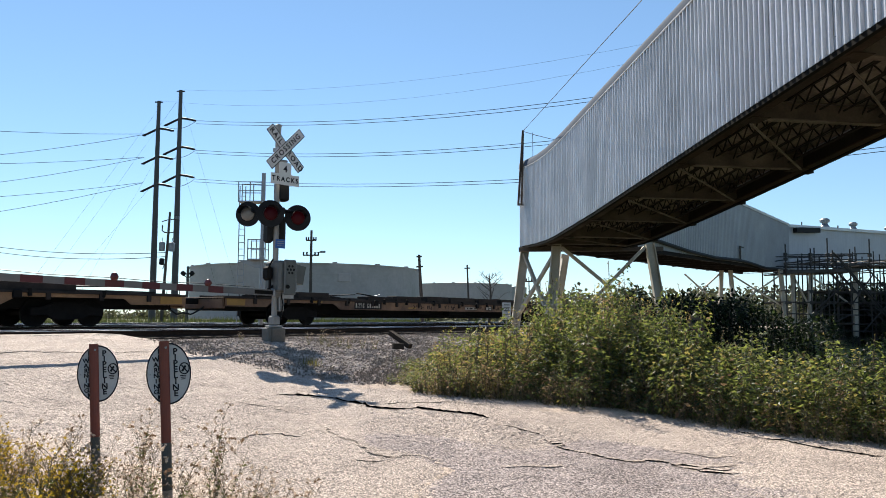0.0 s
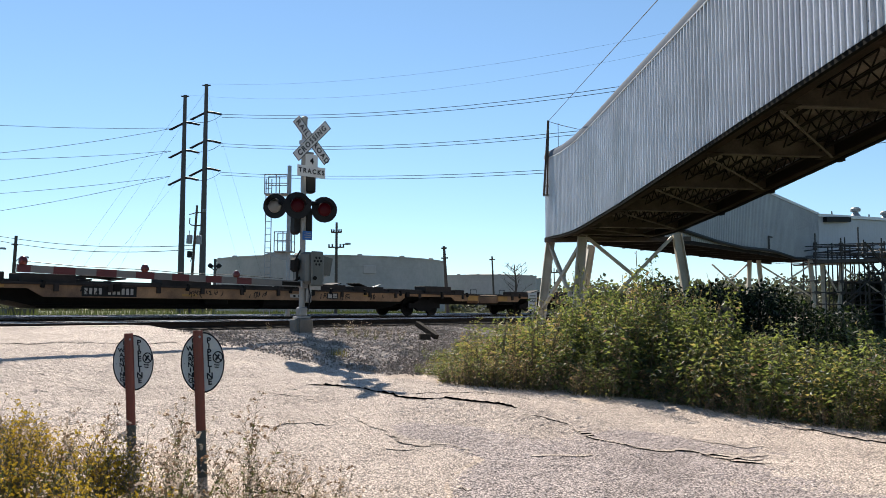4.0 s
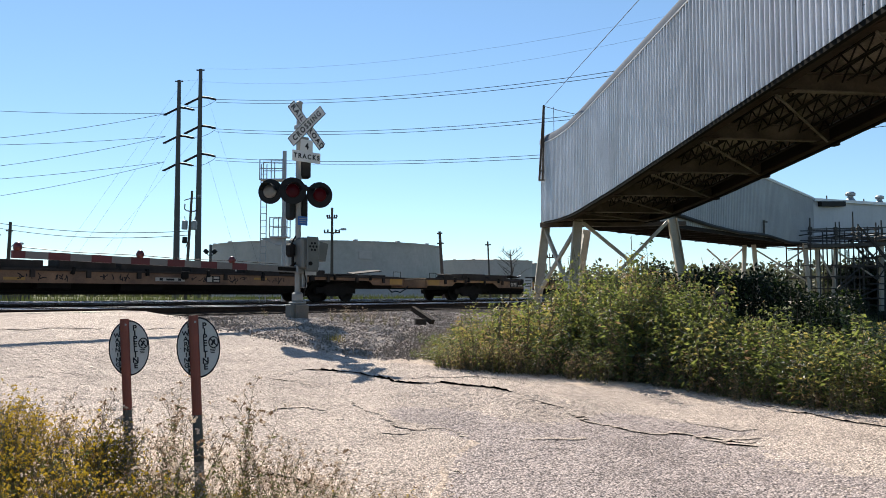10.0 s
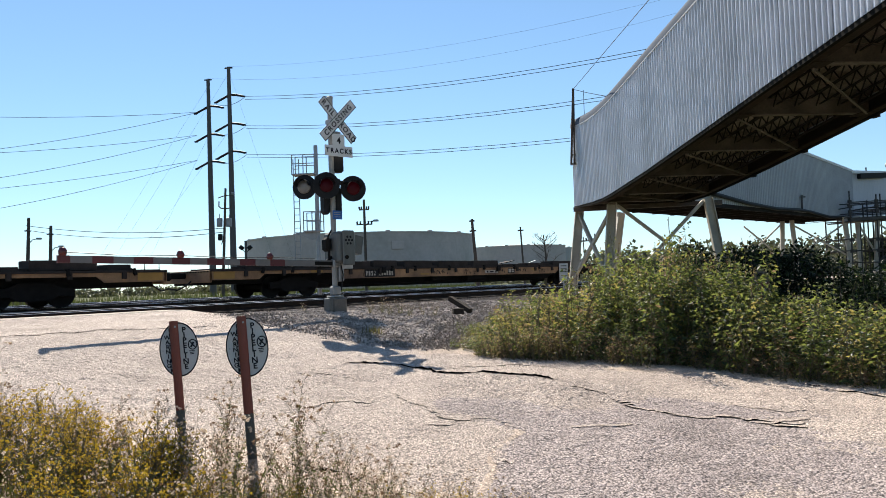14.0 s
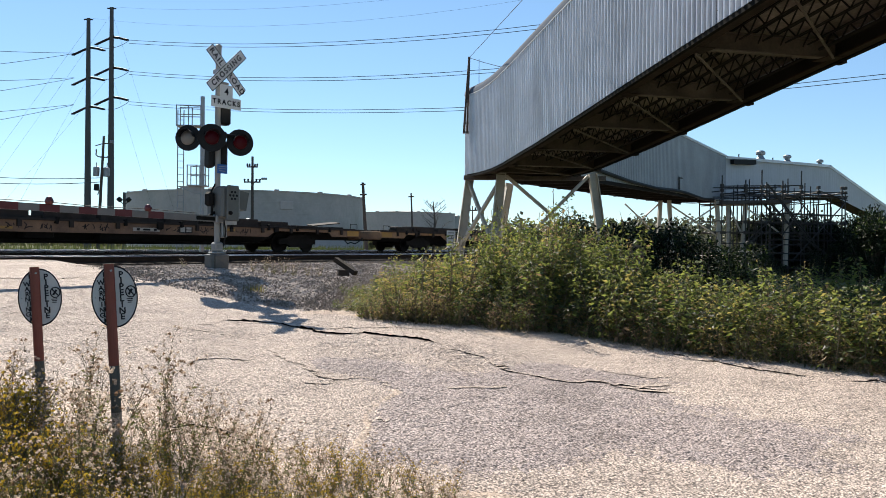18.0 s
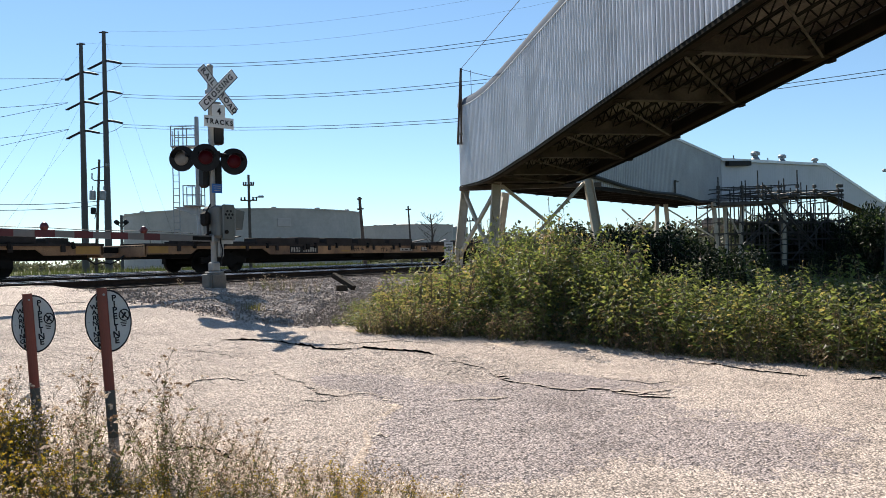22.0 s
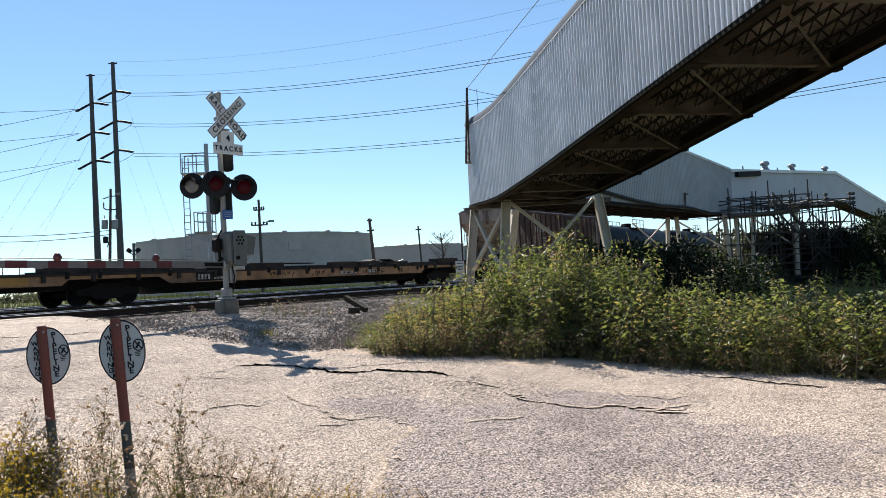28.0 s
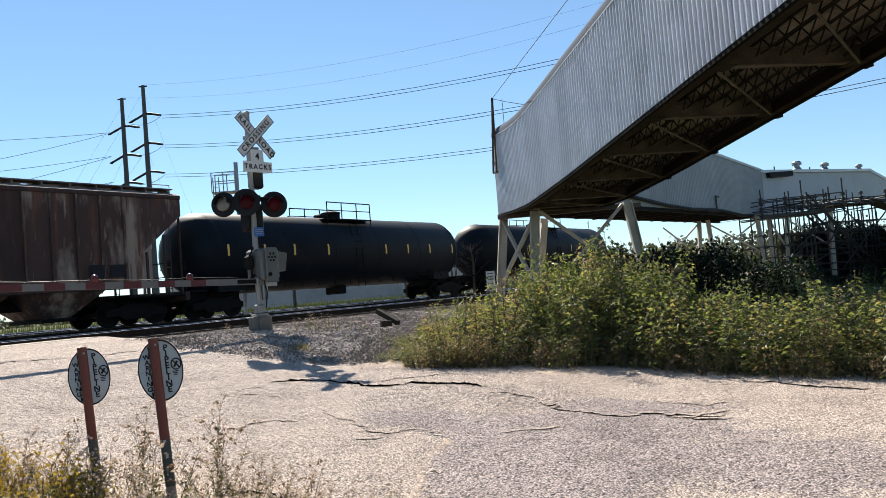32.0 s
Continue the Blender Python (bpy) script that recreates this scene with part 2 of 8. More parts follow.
M = dict(
    ground=mat("dry_grass_soil", (0.20, 0.18, 0.10), 0.95, 0, 0.6, 0.35, 14, 0.5, second=(0.10, 0.13, 0.045), cover=0.5),
    field=mat("grass_field", (0.055, 0.064, 0.022), 0.95, 0, 0.05, 0.3, 3, 0.4, second=(0.085, 0.082, 0.033), cover=0.45),
    ballast=mat("ballast_bed", (0.28, 0.236, 0.204), 0.95, 0, 2.0, 0.6, 26, 1.0, second=(0.42, 0.357, 0.31), cover=0.45),
    stone=mat("ballast_stone", (0.25, 0.222, 0.195), 0.9, 0, 9, 0.6, 40, 0.4),
    rail=mat("rail_side_rust", (0.03, 0.021, 0.016), 0.75, 0.2, 8, 0.3, 60, 0.2),
    railtop=mat("rail_polished_top", (0.45, 0.44, 0.43), 0.3, 1.0, 10, 0.1, 80, 0.02),
    tie=mat("creosote_tie", (0.035, 0.028, 0.022), 0.9, 0, 5, 0.3, 50, 0.5, rand=0.3),
    concrete=mat("weathered_concrete", (0.14, 0.125, 0.108), 0.9, 0, 2.5, 0.3, 50, 0.3, second=(0.09, 0.08, 0.07), cover=0.4),
    alu=mat("dull_aluminium", (0.25, 0.245, 0.235), 0.6, 0.3, 3, 0.12, 60, 0.05),
    galv=mat("galvanised_steel", (0.26, 0.265, 0.27), 0.5, 0.6, 4, 0.15, 70, 0.05),
    box=mat("case_grey_paint", (0.105, 0.108, 0.104), 0.55, 0.3, 4, 0.15, 60, 0.05),
    black=mat("black_paint", (0.014, 0.014, 0.015), 0.5, 0, 6, 0.2, 60, 0.05),
    blackmetal=mat("near_black_steel", (0.009, 0.008, 0.0075), 0.75, 0.1, 4, 0.35, 50, 0.2),
    white=mat("white_sheeting", (0.66, 0.655, 0.645), 0.45, 0, 3, 0.06, 60, 0.03),
    # White lowered in the colour for faces turned away from the sun.
    signwhite=mat("shaded_white_sheeting", (0.42, 0.42, 0.43), 0.6, 0, 3, 0.1, 60, 0.03),
    lens=mat("dark_red_lens", (0.026, 0.002, 0.004), 0.4, 0, 6, 0.1, 60, 0.0, emit=((1.0, 0.03, 0.10), 0.005)),
    lenslit=mat("lit_red_lens", (0.026, 0.002, 0.005), 0.4, 0, 6, 0.1, 60, 0.0, emit=((1.0, 0.03, 0.10), 0.003)),
    lensclear=mat("pale_lens", (0.15, 0.142, 0.135), 0.3, 0, 9, 0.2, 60, 0.05),
    blue=mat("blue_sign_paint", (0.012, 0.095, 0.32), 0.45, 0, 4, 0.1, 60, 0.0),
    # Gate stripes: the arm's shaded near face is put into red and white.
    red=mat("shaded_red_stripe", (0.075, 0.007, 0.010), 0.5, 0, 4, 0.15, 60, 0.03),
    # Plate colour carries the shade that the leaves throw on it.
    signshade=mat("shaded_sign_face", (0.11, 0.085, 0.065), 0.7, 0, 4, 0.25, 50, 0.05),
    stripewhite=mat("shaded_white_stripe", (0.125, 0.118, 0.115), 0.5, 0, 4, 0.12, 60, 0.03),
    orange=mat("orange_marker_post", (0.145, 0.029, 0.017), 0.55, 0, 5, 0.15, 60, 0.05),
    postdark=mat("grey_marker_post", (0.055, 0.06, 0.055), 0.7, 0, 5, 0.2, 60, 0.1),
    postpale=mat("faded_marker_post", (0.30, 0.265, 0.23), 0.8, 0, 8, 0.3, 50, 0.2),
    flatpaint=mat("weathered_yellow_paint", (0.29, 0.165, 0.08), 0.75, 0.0, 0.9, 0.35, 25, 0.2, second=(0.075, 0.045, 0.03), cover=0.45, soft=0.16),
    flatred=mat("weathered_brown_paint", (0.22, 0.125, 0.07), 0.75, 0.0, 0.9, 0.35, 25, 0.2, second=(0.075, 0.044, 0.03), cover=0.5, soft=0.16),
    yellow=mat("faded_yellow_paint", (0.27, 0.15, 0.03), 0.6, 0, 3, 0.15, 40, 0.05),
    deck=mat("worn_deck_steel", (0.034, 0.028, 0.025), 0.8, 0.1, 2, 0.35, 30, 0.3),
    wheel=mat("wheel_steel", (0.010, 0.009, 0.0085), 0.7, 0.3, 5, 0.3, 50, 0.1),
    hopperroof=mat("hopper_roof", (0.14, 0.11, 0.095), 0.8, 0, 1.2, 0.3, 20, 0.1),
    tank=mat("black_tank_paint", (0.0045, 0.008, 0.012), 0.55, 0, 0.7, 0.4, 12, 0.05, second=(0.012, 0.011, 0.012), cover=0.4),
    reflect=mat("yellow_reflector", (0.62, 0.42, 0.10), 0.45, 0, 3, 0.1, 60, 0.0),
    oiltank=mat("tank_beige_paint", (0.47, 0.385, 0.345), 0.7, 0, 0.08, 0.14, 1.5, 0.02, second=(0.30, 0.27, 0.235), cover=0.4),
    oiltank2=mat("tank_grey_paint", (0.42, 0.385, 0.345), 0.7, 0, 0.08, 0.12, 1.5, 0.02),
    sheet=mat("corrugated_sheet", (0.46, 0.47, 0.505), 0.42, 0.4, 1.2, 0.13, 18, 0.04, rand=0.07),
    sheet2=mat("painted_sheet", (0.31, 0.315, 0.33), 0.55, 0.1, 0.6, 0.14, 10, 0.03, rand=0.04),
    sheet3=mat("smooth_white_sheet", (0.43, 0.425, 0.44), 0.55, 0.05, 0.5, 0.08, 6, 0.02, rand=0.03),
    roof=mat("gallery_roof_sheet", (0.082, 0.104, 0.14), 0.95, 0.0, 0.8, 0.12, 12, 0.04),
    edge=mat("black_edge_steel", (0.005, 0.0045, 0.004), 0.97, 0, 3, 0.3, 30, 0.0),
    trim=mat("pale_roof_trim", (0.62, 0.62, 0.63), 0.5, 0.1, 1.0, 0.1, 14, 0.03),
    flange=mat("dusty_beam_flange", (0.12, 0.095, 0.078), 0.85, 0.1, 1.3, 0.4, 18, 0.3, second=(0.06, 0.036, 0.026), cover=0.45),
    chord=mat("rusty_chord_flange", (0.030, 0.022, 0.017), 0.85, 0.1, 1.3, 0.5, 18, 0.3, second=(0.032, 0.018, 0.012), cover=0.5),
    rust=mat("rusty_beam", (0.066, 0.048, 0.038), 0.85, 0.1, 1.5, 0.4, 25, 0.3, second=(0.105, 0.084, 0.066), cover=0.42),
    under=mat("dusty_deck_underside", (0.26, 0.215, 0.188), 0.95, 0, 0.8, 0.4, 14, 0.2, second=(0.09, 0.068, 0.055), cover=0.5),
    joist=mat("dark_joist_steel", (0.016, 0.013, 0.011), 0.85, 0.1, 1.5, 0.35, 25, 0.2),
    cream=mat("cream_steel_paint", (0.40, 0.36, 0.30), 0.7, 0.1, 1.5, 0.2, 30, 0.1, second=(0.32, 0.22, 0.15), cover=0.3),
    pole=mat("steel_pole", (0.075, 0.070, 0.066), 0.6, 0.3, 0.6, 0.15, 20, 0.05),
    wood=mat("weathered_pole_wood", (0.075, 0.058, 0.046), 0.9, 0, 2, 0.25, 30, 0.2),
    insul=mat("insulator", (0.028, 0.026, 0.03), 0.6, 0, 5, 0.1, 50, 0.0),
    wire=mat("conductor", (0.07, 0.07, 0.075), 0.5, 0.3, 1, 0.05, 5, 0.0),
    scaf=mat("scaffold_tube", (0.05, 0.045, 0.042), 0.6, 0.5, 3, 0.3, 40, 0.1),
    hose=mat("black_hose", (0.02, 0.02, 0.02), 0.6, 0, 3, 0.2, 30, 0.05),
    stem=mat("weed_stem", (0.11, 0.085, 0.045), 0.9, 0, 20, 0.3, 80, 0.0),
    drystem=mat("dry_stem", (0.13, 0.105, 0.055), 0.9, 0, 20, 0.3, 80, 0.0),
    leafA=leafmat("leaf_mid_green", (0.050, 0.066, 0.024), (0.265, 0.305, 0.07), 0.8, 0.3, 0.44),
    leafB=leafmat("leaf_yellow_green", (0.13, 0.115, 0.042), (0.45, 0.38, 0.11), 0.6, 0.22, 0.46),
    leafC=leafmat("leaf_dark_green", (0.025, 0.036, 0.016), (0.085, 0.125, 0.03), 0.6, 0.3, 0.32),
    leafD=leafmat("leaf_dry_brown", (0.23, 0.16, 0.095), (0.36, 0.24, 0.125), 0.6),
    # Near-black copy of the leaves: shade of backlit crowns put into the colour.
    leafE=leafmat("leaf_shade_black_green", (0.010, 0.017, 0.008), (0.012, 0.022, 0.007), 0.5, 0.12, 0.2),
    leafW=leafmat("weed_leaf_grey_green", (0.08, 0.088, 0.03), (0.23, 0.23, 0.062), 0.5, 0.25),
    seedbrown=leafmat("dried_brown_head", (0.17, 0.11, 0.07), (0.28, 0.18, 0.11), 0.5, 0.1),
    grassy=leafmat("grass_blade", (0.085, 0.078, 0.025), (0.20, 0.17, 0.042), 0.5),
    fieldgrass=leafmat("field_grass_blade", (0.055, 0.068, 0.026), (0.075, 0.09, 0.026), 0.4, 0.1),
    # Distance haze is put into this greyed leaf colour.
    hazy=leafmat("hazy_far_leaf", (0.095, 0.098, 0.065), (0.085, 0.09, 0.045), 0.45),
    flower=leafmat("yellow_flower", (0.44, 0.30, 0.022), (0.54, 0.38, 0.035), 0.3),
    fluff=leafmat("seed_fluff", (0.62, 0.50, 0.39), (0.68, 0.55, 0.43), 0.3, 0.05),
    gatelens=mat("dull_red_gate_lens", (0.09, 0.008, 0.008), 0.35, 0, 6, 0.1, 60, 0.0),
    # Black for strips laid on the road, in place of shade inside cracks.
    crack=mat("crack_shade_black", (0.0035, 0.003, 0.0028), 0.95, 0, 8, 0.3, 40, 0.3),
    bar=mat("white_lettering", (0.30, 0.285, 0.26), 0.6, 0, 8, 0.2, 60, 0.0),
    ink=mat("black_lettering", (0.02, 0.02, 0.025), 0.6, 0, 8, 0.1, 60, 0.0),
)


def chip_seal(name, low, high, pit=0.42, stone=24.0, depth=0.03):
    """Old chip-seal: stones of mixed tone in a worn binder, dark pits between them, broad patches."""
    m = bpy.data.materials.new(name)
    m.use_nodes = True
    nd, ln = m.node_tree.nodes, m.node_tree.links
    b = nd["Principled BSDF"]
    b.inputs["Roughness"].default_value = 0.85
    b.inputs["Specular IOR Level"].default_value = 0.12
    tc = nd.new("ShaderNodeTexCoord")

    def tex(kind, scale, detail=0, rough_=0.5):
        q = nd.new(kind)
        q.inputs["Scale"].default_value = scale
        if detail:
            q.inputs["Detail"].default_value, q.inputs["Roughness"].default_value = detail, rough_
        ln.new(tc.outputs["Object"], q.inputs["Vector"])
        return q

    def rng(sock, a, b_, c, d):
        q = nd.new("ShaderNodeMapRange")
        for k, v in zip(("From Min", "From Max", "To Min", "To Max"), (a, b_, c, d)):
            q.inputs[k].default_value = v
        ln.new(sock, q.inputs["Value"])
        return q.outputs[0]

    def mul(a, c, op="MULTIPLY"):
        q = nd.new("ShaderNodeMath")
        q.operation = op
        for i, v in enumerate((a, c)):
            if isinstance(v, float):
                q.inputs[i].default_value = v
            else:
                ln.new(v, q.inputs[i])
        return q.outputs[0]

    big = tex("ShaderNodeTexVoronoi", stone)
    small = tex("ShaderNodeTexVoronoi", stone * 2.6)
    holes = tex("ShaderNodeTexNoise", 30, 6, 0.72)
    wide = tex("ShaderNodeTexNoise", 0.42, 8, 0.62)
    mid = tex("ShaderNodeTexNoise", 2.6, 7, 0.66)
    tone = mul(rng(wide.outputs["Fac"], 0.3, 0.7, 0.0, 0.62), rng(mid.outputs["Fac"], 0.3, 0.7, -0.06, 0.5), "ADD")
    mx = nd.new("ShaderNodeMix")
    mx.data_type = "RGBA"
    ln.new(tone, mx.inputs["Factor"])
    mx.inputs[6].default_value, mx.inputs[7].default_value = (*low, 1), (*high, 1)
    sep = nd.new("ShaderNodeSeparateColor")
    ln.new(big.outputs["Color"], sep.inputs[0])
    # Pits and holes are shaded in the colour as well as by the bump.
    val = mul(rng(big.outputs["Distance"], 0.40, 0.66, 1.04, pit), rng(sep.outputs[0], 0.0, 1.0, 0.68, 1.26))
    val = mul(val, rng(small.outputs["Distance"], 0.2, 0.7, 1.10, 0.74))
    val = mul(val, rng(holes.outputs["Fac"], 0.36, 0.46, 0.30, 1.08))
    stain = tex("ShaderNodeTexNoise", 0.95, 9, 0.7)
    val = mul(val, rng(stain.outputs["Fac"], 0.36, 0.52, 0.84, 1.06))
    cc = nd.new("ShaderNodeCombineColor")
    for i in range(3):
        ln.new(val, cc.inputs[i])
    m2 = nd.new("ShaderNodeMix")
    m2.data_type, m2.blend_type = "RGBA", "MULTIPLY"
    m2.inputs["Factor"].default_value = 1
    ln.new(mx.outputs[2], m2.inputs[6])
    ln.new(cc.outputs[0], m2.inputs[7])
    ln.new(m2.outputs[2], b.inputs["Base Color"])
    grit = tex("ShaderNodeTexNoise", stone * 1.1, 5, 0.7)
    hgt = mul(mul(big.outputs["Distance"], -0.35), mul(holes.outputs["Fac"], 0.9), "ADD")
    hgt = mul(hgt, mul(grit.outputs["Fac"], 0.9), "ADD")
    hgt = mul(hgt, mul(small.outputs["Distance"], -0.25), "ADD")
    bp = nd.new("ShaderNodeBump")
    bp.inputs["Strength"].default_value, bp.inputs["Distance"].default_value = 1.0, depth
    ln.new(hgt, bp.inputs["Height"])
    ln.new(bp.outputs[0], b.inputs["Normal"])
    return m


M["asphalt"] = chip_seal("worn_chip_seal", (0.54, 0.440, 0.378), (0.77, 0.64, 0.545), 0.36, 62.0, 0.012)
M["patch"] = chip_seal("grey_road_patch", (0.42, 0.348, 0.328), (0.62, 0.52, 0.475), 0.32, 56.0, 0.012)
M["marking"] = chip_seal("worn_marking", (0.46, 0.40, 0.355), (0.64, 0.56, 0.49), 0.40, 50.0, 0.026)
M["sandy"] = chip_seal("sandy_grit", (0.50, 0.39, 0.31), (0.72, 0.58, 0.47), 0.6, 46.0, 0.014)

M["crack"].node_tree.nodes["Principled BSDF"].inputs["Specular IOR Level"].default_value = 0.0
sn = M["stone"].node_tree
sg_ = sn.nodes.new("ShaderNodeNewGeometry")
sh_ = sn.nodes.new("ShaderNodeHueSaturation")
sr_ = sn.nodes.new("ShaderNodeMapRange")
sr_.inputs["To Min"].default_value, sr_.inputs["To Max"].default_value = 0.6, 1.3
sn.links.new(sg_.outputs["Random Per Island"], sr_.inputs["Value"])
sn.links.new(sr_.outputs[0], sh_.inputs["Value"])
sh_.inputs["Color"].default_value = (0.20, 0.162, 0.132, 1)
sn.links.new(sh_.outputs[0], sn.nodes["Principled BSDF"].inputs["Base Color"])



def streaked(name, pale, dark, rust, cover):
    """Old car paint: pale and dark patches drawn out downwards, with rust runs."""
    m = bpy.data.materials.new(name)
    m.use_nodes = True
    nd, ln = m.node_tree.nodes, m.node_tree.links
    b = nd["Principled BSDF"]
    b.inputs["Roughness"].default_value = 0.8
    tc = nd.new("ShaderNodeTexCoord")
    col = None
    for scale, lo, hi, a, c in (((0.8, 0.8, 0.26), 1 - cover - 0.05, 1 - cover + 0.06, pale, dark), ((3.2, 3.2, 0.32), 0.54, 0.64, None, rust), ((7.0, 7.0, 0.8), 0.60, 0.70, None, pale)):
        mp = nd.new("ShaderNodeMapping")
        mp.inputs["Scale"].default_value = scale
        ln.new(tc.outputs["Object"], mp.inputs["Vector"])
        no = nd.new("ShaderNodeTexNoise")
        no.inputs["Scale"].default_value, no.inputs["Detail"].default_value, no.inputs["Roughness"].default_value = 1.0, 9, 0.62
        ln.new(mp.outputs[0], no.inputs["Vector"])
        mr = nd.new("ShaderNodeMapRange")
        mr.inputs["From Min"].default_value, mr.inputs["From Max"].default_value = lo, hi
        ln.new(no.outputs["Fac"], mr.inputs["Value"])
        mx = nd.new("ShaderNodeMix")
        mx.data_type = "RGBA"
        ln.new(mr.outputs[0], mx.inputs["Factor"])
        if col is None:
            mx.inputs[6].default_value = (*a, 1)
        else:
            ln.new(col, mx.inputs[6])
        mx.inputs[7].default_value = (*c, 1)
        col = mx.outputs[2]
    ln.new(col, b.inputs["Base Color"])
    return m


M["hopper"] = streaked("cream_rust_side", (0.29, 0.225, 0.175), (0.055, 0.026, 0.019), (0.13, 0.045, 0.023), 0.59)
M["hopper_cream"] = streaked("cream_end_side", (0.235, 0.192, 0.158), (0.085, 0.056, 0.044), (0.12, 0.056, 0.034), 0.46)
M["hopper_brown"] = streaked("brown_side", (0.068, 0.037, 0.028), (0.034, 0.017, 0.013), (0.062, 0.026, 0.017), 0.62)
M["hopper_tan"] = streaked("tan_side", (0.27, 0.212, 0.168), (0.055, 0.029, 0.022), (0.105, 0.043, 0.026), 0.55)
M["hopperend"] = streaked("hopper_slope_sheet", (0.27, 0.222, 0.182), (0.085, 0.056, 0.043), (0.13, 0.062, 0.04), 0.45)



# ---- mesh building ----
class Shape:
    """Collects verts and faces for one mesh."""

    def __init__(self):
        self.v, self.f, self.mi = [], [], []

    def add(self, verts, faces, mi=0):
        k = len(self.v)
        self.v.extend([tuple(q) for q in verts])
        self.f.extend([tuple(i + k for i in q) for q in faces])
        self.mi.extend([mi] * len(faces))
        return self

    def box(self, x0, x1, y0, y1, z0, z1, bevel=0.0, mi=0):
        if bevel <= 0:
            vs = [(x, y, z) for z in (z0, z1) for y in (y0, y1) for x in (x0, x1)]
            return self.add(vs, [(0, 2, 3, 1), (4, 5, 7, 6), (0, 1, 5, 4), (2, 6, 7, 3), (0, 4, 6, 2), (1, 3, 7, 5)], mi)
        b = min(bevel, (x1 - x0) * 0.45, (y1 - y0) * 0.45, (z1 - z0) * 0.45)
        vs = []
        rings = [(z0, b), (z0 + b, 0), (z1 - b, 0), (z1, b)]
        for z, i in rings:
            c = b if i == 0 else b * 2
            xa, xb, ya, yb = x0 + i, x1 - i, y0 + i, y1 - i
            e = b if i == 0 else 0.35 * b
            vs += [(xa + e, ya, z), (xb - e, ya, z), (xb, ya + e, z), (xb, yb - e, z), (xb - e, yb, z), (xa + e, yb, z), (xa, yb - e, z), (xa, ya + e, z)]
        fs = [tuple(range(7, -1, -1)), tuple(range(24, 32))]
        for r in range(3):
            for i in range(8):
                j = (i + 1) % 8
                fs.append((r * 8 + i, r * 8 + j, r * 8 + 8 + j, r * 8 + 8 + i))
        return self.add(vs, fs, mi)

    def tube(self, a, b, r0, r1=None, n=8, caps=True, mi=0):
        a, b = Vector(a), Vector(b)
        r1 = r0 if r1 is None else r1
        d = (b - a).normalized()
        e1 = d.orthogonal().normalized()
        e2 = d.cross(e1)
        vs = []
        for c, r in ((a, r0), (b, r1)):
            for i in range(n):
                w = 2 * math.pi * i / n
                vs.append(c + (e1 * math.cos(w) + e2 * math.sin(w)) * r)
        fs = [(i, (i + 1) % n, n + (i + 1) % n, n + i) for i in range(n)]
        if caps:
            fs += [tuple(range(n - 1, -1, -1)), tuple(range(n, 2 * n))]
        return self.add(vs, fs, mi)

    def path(self, pts, r, n=6, mi=0):
        """One bent tube through the points."""
        pts = [Vector(q) for q in pts]
        vs, fs = [], []
        side = None
        for i, c in enumerate(pts):
            d = (pts[min(i + 1, len(pts) - 1)] - pts[max(i - 1, 0)]).normalized()
            side = d.orthogonal().normalized() if side is None else (side - d * side.dot(d)).normalized()
            e2 = d.cross(side)
            vs += [c + (side * math.cos(2 * math.pi * k / n) + e2 * math.sin(2 * math.pi * k / n)) * r for k in range(n)]
        for i in range(len(pts) - 1):
            fs += [(i * n + k, i * n + (k + 1) % n, i * n + n + (k + 1) % n, i * n + n + k) for k in range(n)]
        fs += [tuple(range(n - 1, -1, -1)), tuple((len(pts) - 1) * n + k for k in range(n))]
        return self.add(vs, fs, mi)

    def sweep(self, pts, w, h, mi=0):
        """One bar of w x h through points that lie nearly level."""
        pts = [Vector(q) for q in pts]
        vs, fs = [], []
        for i, c in enumerate(pts):
            d = (pts[min(i + 1, len(pts) - 1)] - pts[max(i - 1, 0)]).normalized()
            side = d.cross(Vector((0, 0, 1))).normalized()
            top = side.cross(d)
            vs += [c + side * (a * w / 2) + top * (b * h / 2) for a, b in ((-1, -1), (1, -1), (1, 1), (-1, 1))]
        for i in range(len(pts) - 1):
            fs += [(4 * i + k, 4 * i + (k + 1) % 4, 4 * i + 4 + (k + 1) % 4, 4 * i + 4 + k) for k in range(4)]
        m = 4 * (len(pts) - 1)
        fs += [(3, 2, 1, 0), (m, m + 1, m + 2, m + 3)]
        return self.add(vs, fs, mi)

    def beam(self, a, b, w, h, mi=0, up=(0, 0, 1)):
        """A bar of w x h from a to b."""
        a, b = Vector(a), Vector(b)
        d = (b - a).normalized()
        side = d.cross(Vector(up))
        if side.length < 1e-4:
            side = d.cross(Vector((1, 0, 0)))
        side.normalize()
        top = side.cross(d)
        vs = []
        for c in (a, b):
            for i, j in ((-1, -1), (1, -1), (1, 1), (-1, 1)):
                vs.append(c + side * (i * w / 2) + top * (j * h / 2))
        return self.add(vs, [(3, 2, 1, 0), (4, 5, 6, 7), (0, 1, 5, 4), (1, 2, 6, 5), (2, 3, 7, 6), (3, 0, 4, 7)], mi)

    def revolve(self, prof, axis="z", n=24, at=(0, 0, 0), mi=0):
        """prof: (radius, height) pairs about an axis through at."""
        vs, fs = [], []
        for r, h in prof:
            for i in range(n):
                w = 2 * math.pi * i / n
                a, b = r * math.cos(w), r * math.sin(w)
                q = {"z": (a, b, h), "y": (a, h, -b), "x": (h, a, b)}[axis]
                vs.append((q[0] + at[0], q[1] + at[1], q[2] + at[2]))
        for k in range(len(prof) - 1):
            for i in range(n):
                j = (i + 1) % n
                fs.append((k * n + i, k * n + j, (k + 1) * n + j, (k + 1) * n + i))
        fs.append(tuple(range(n - 1, -1, -1)))
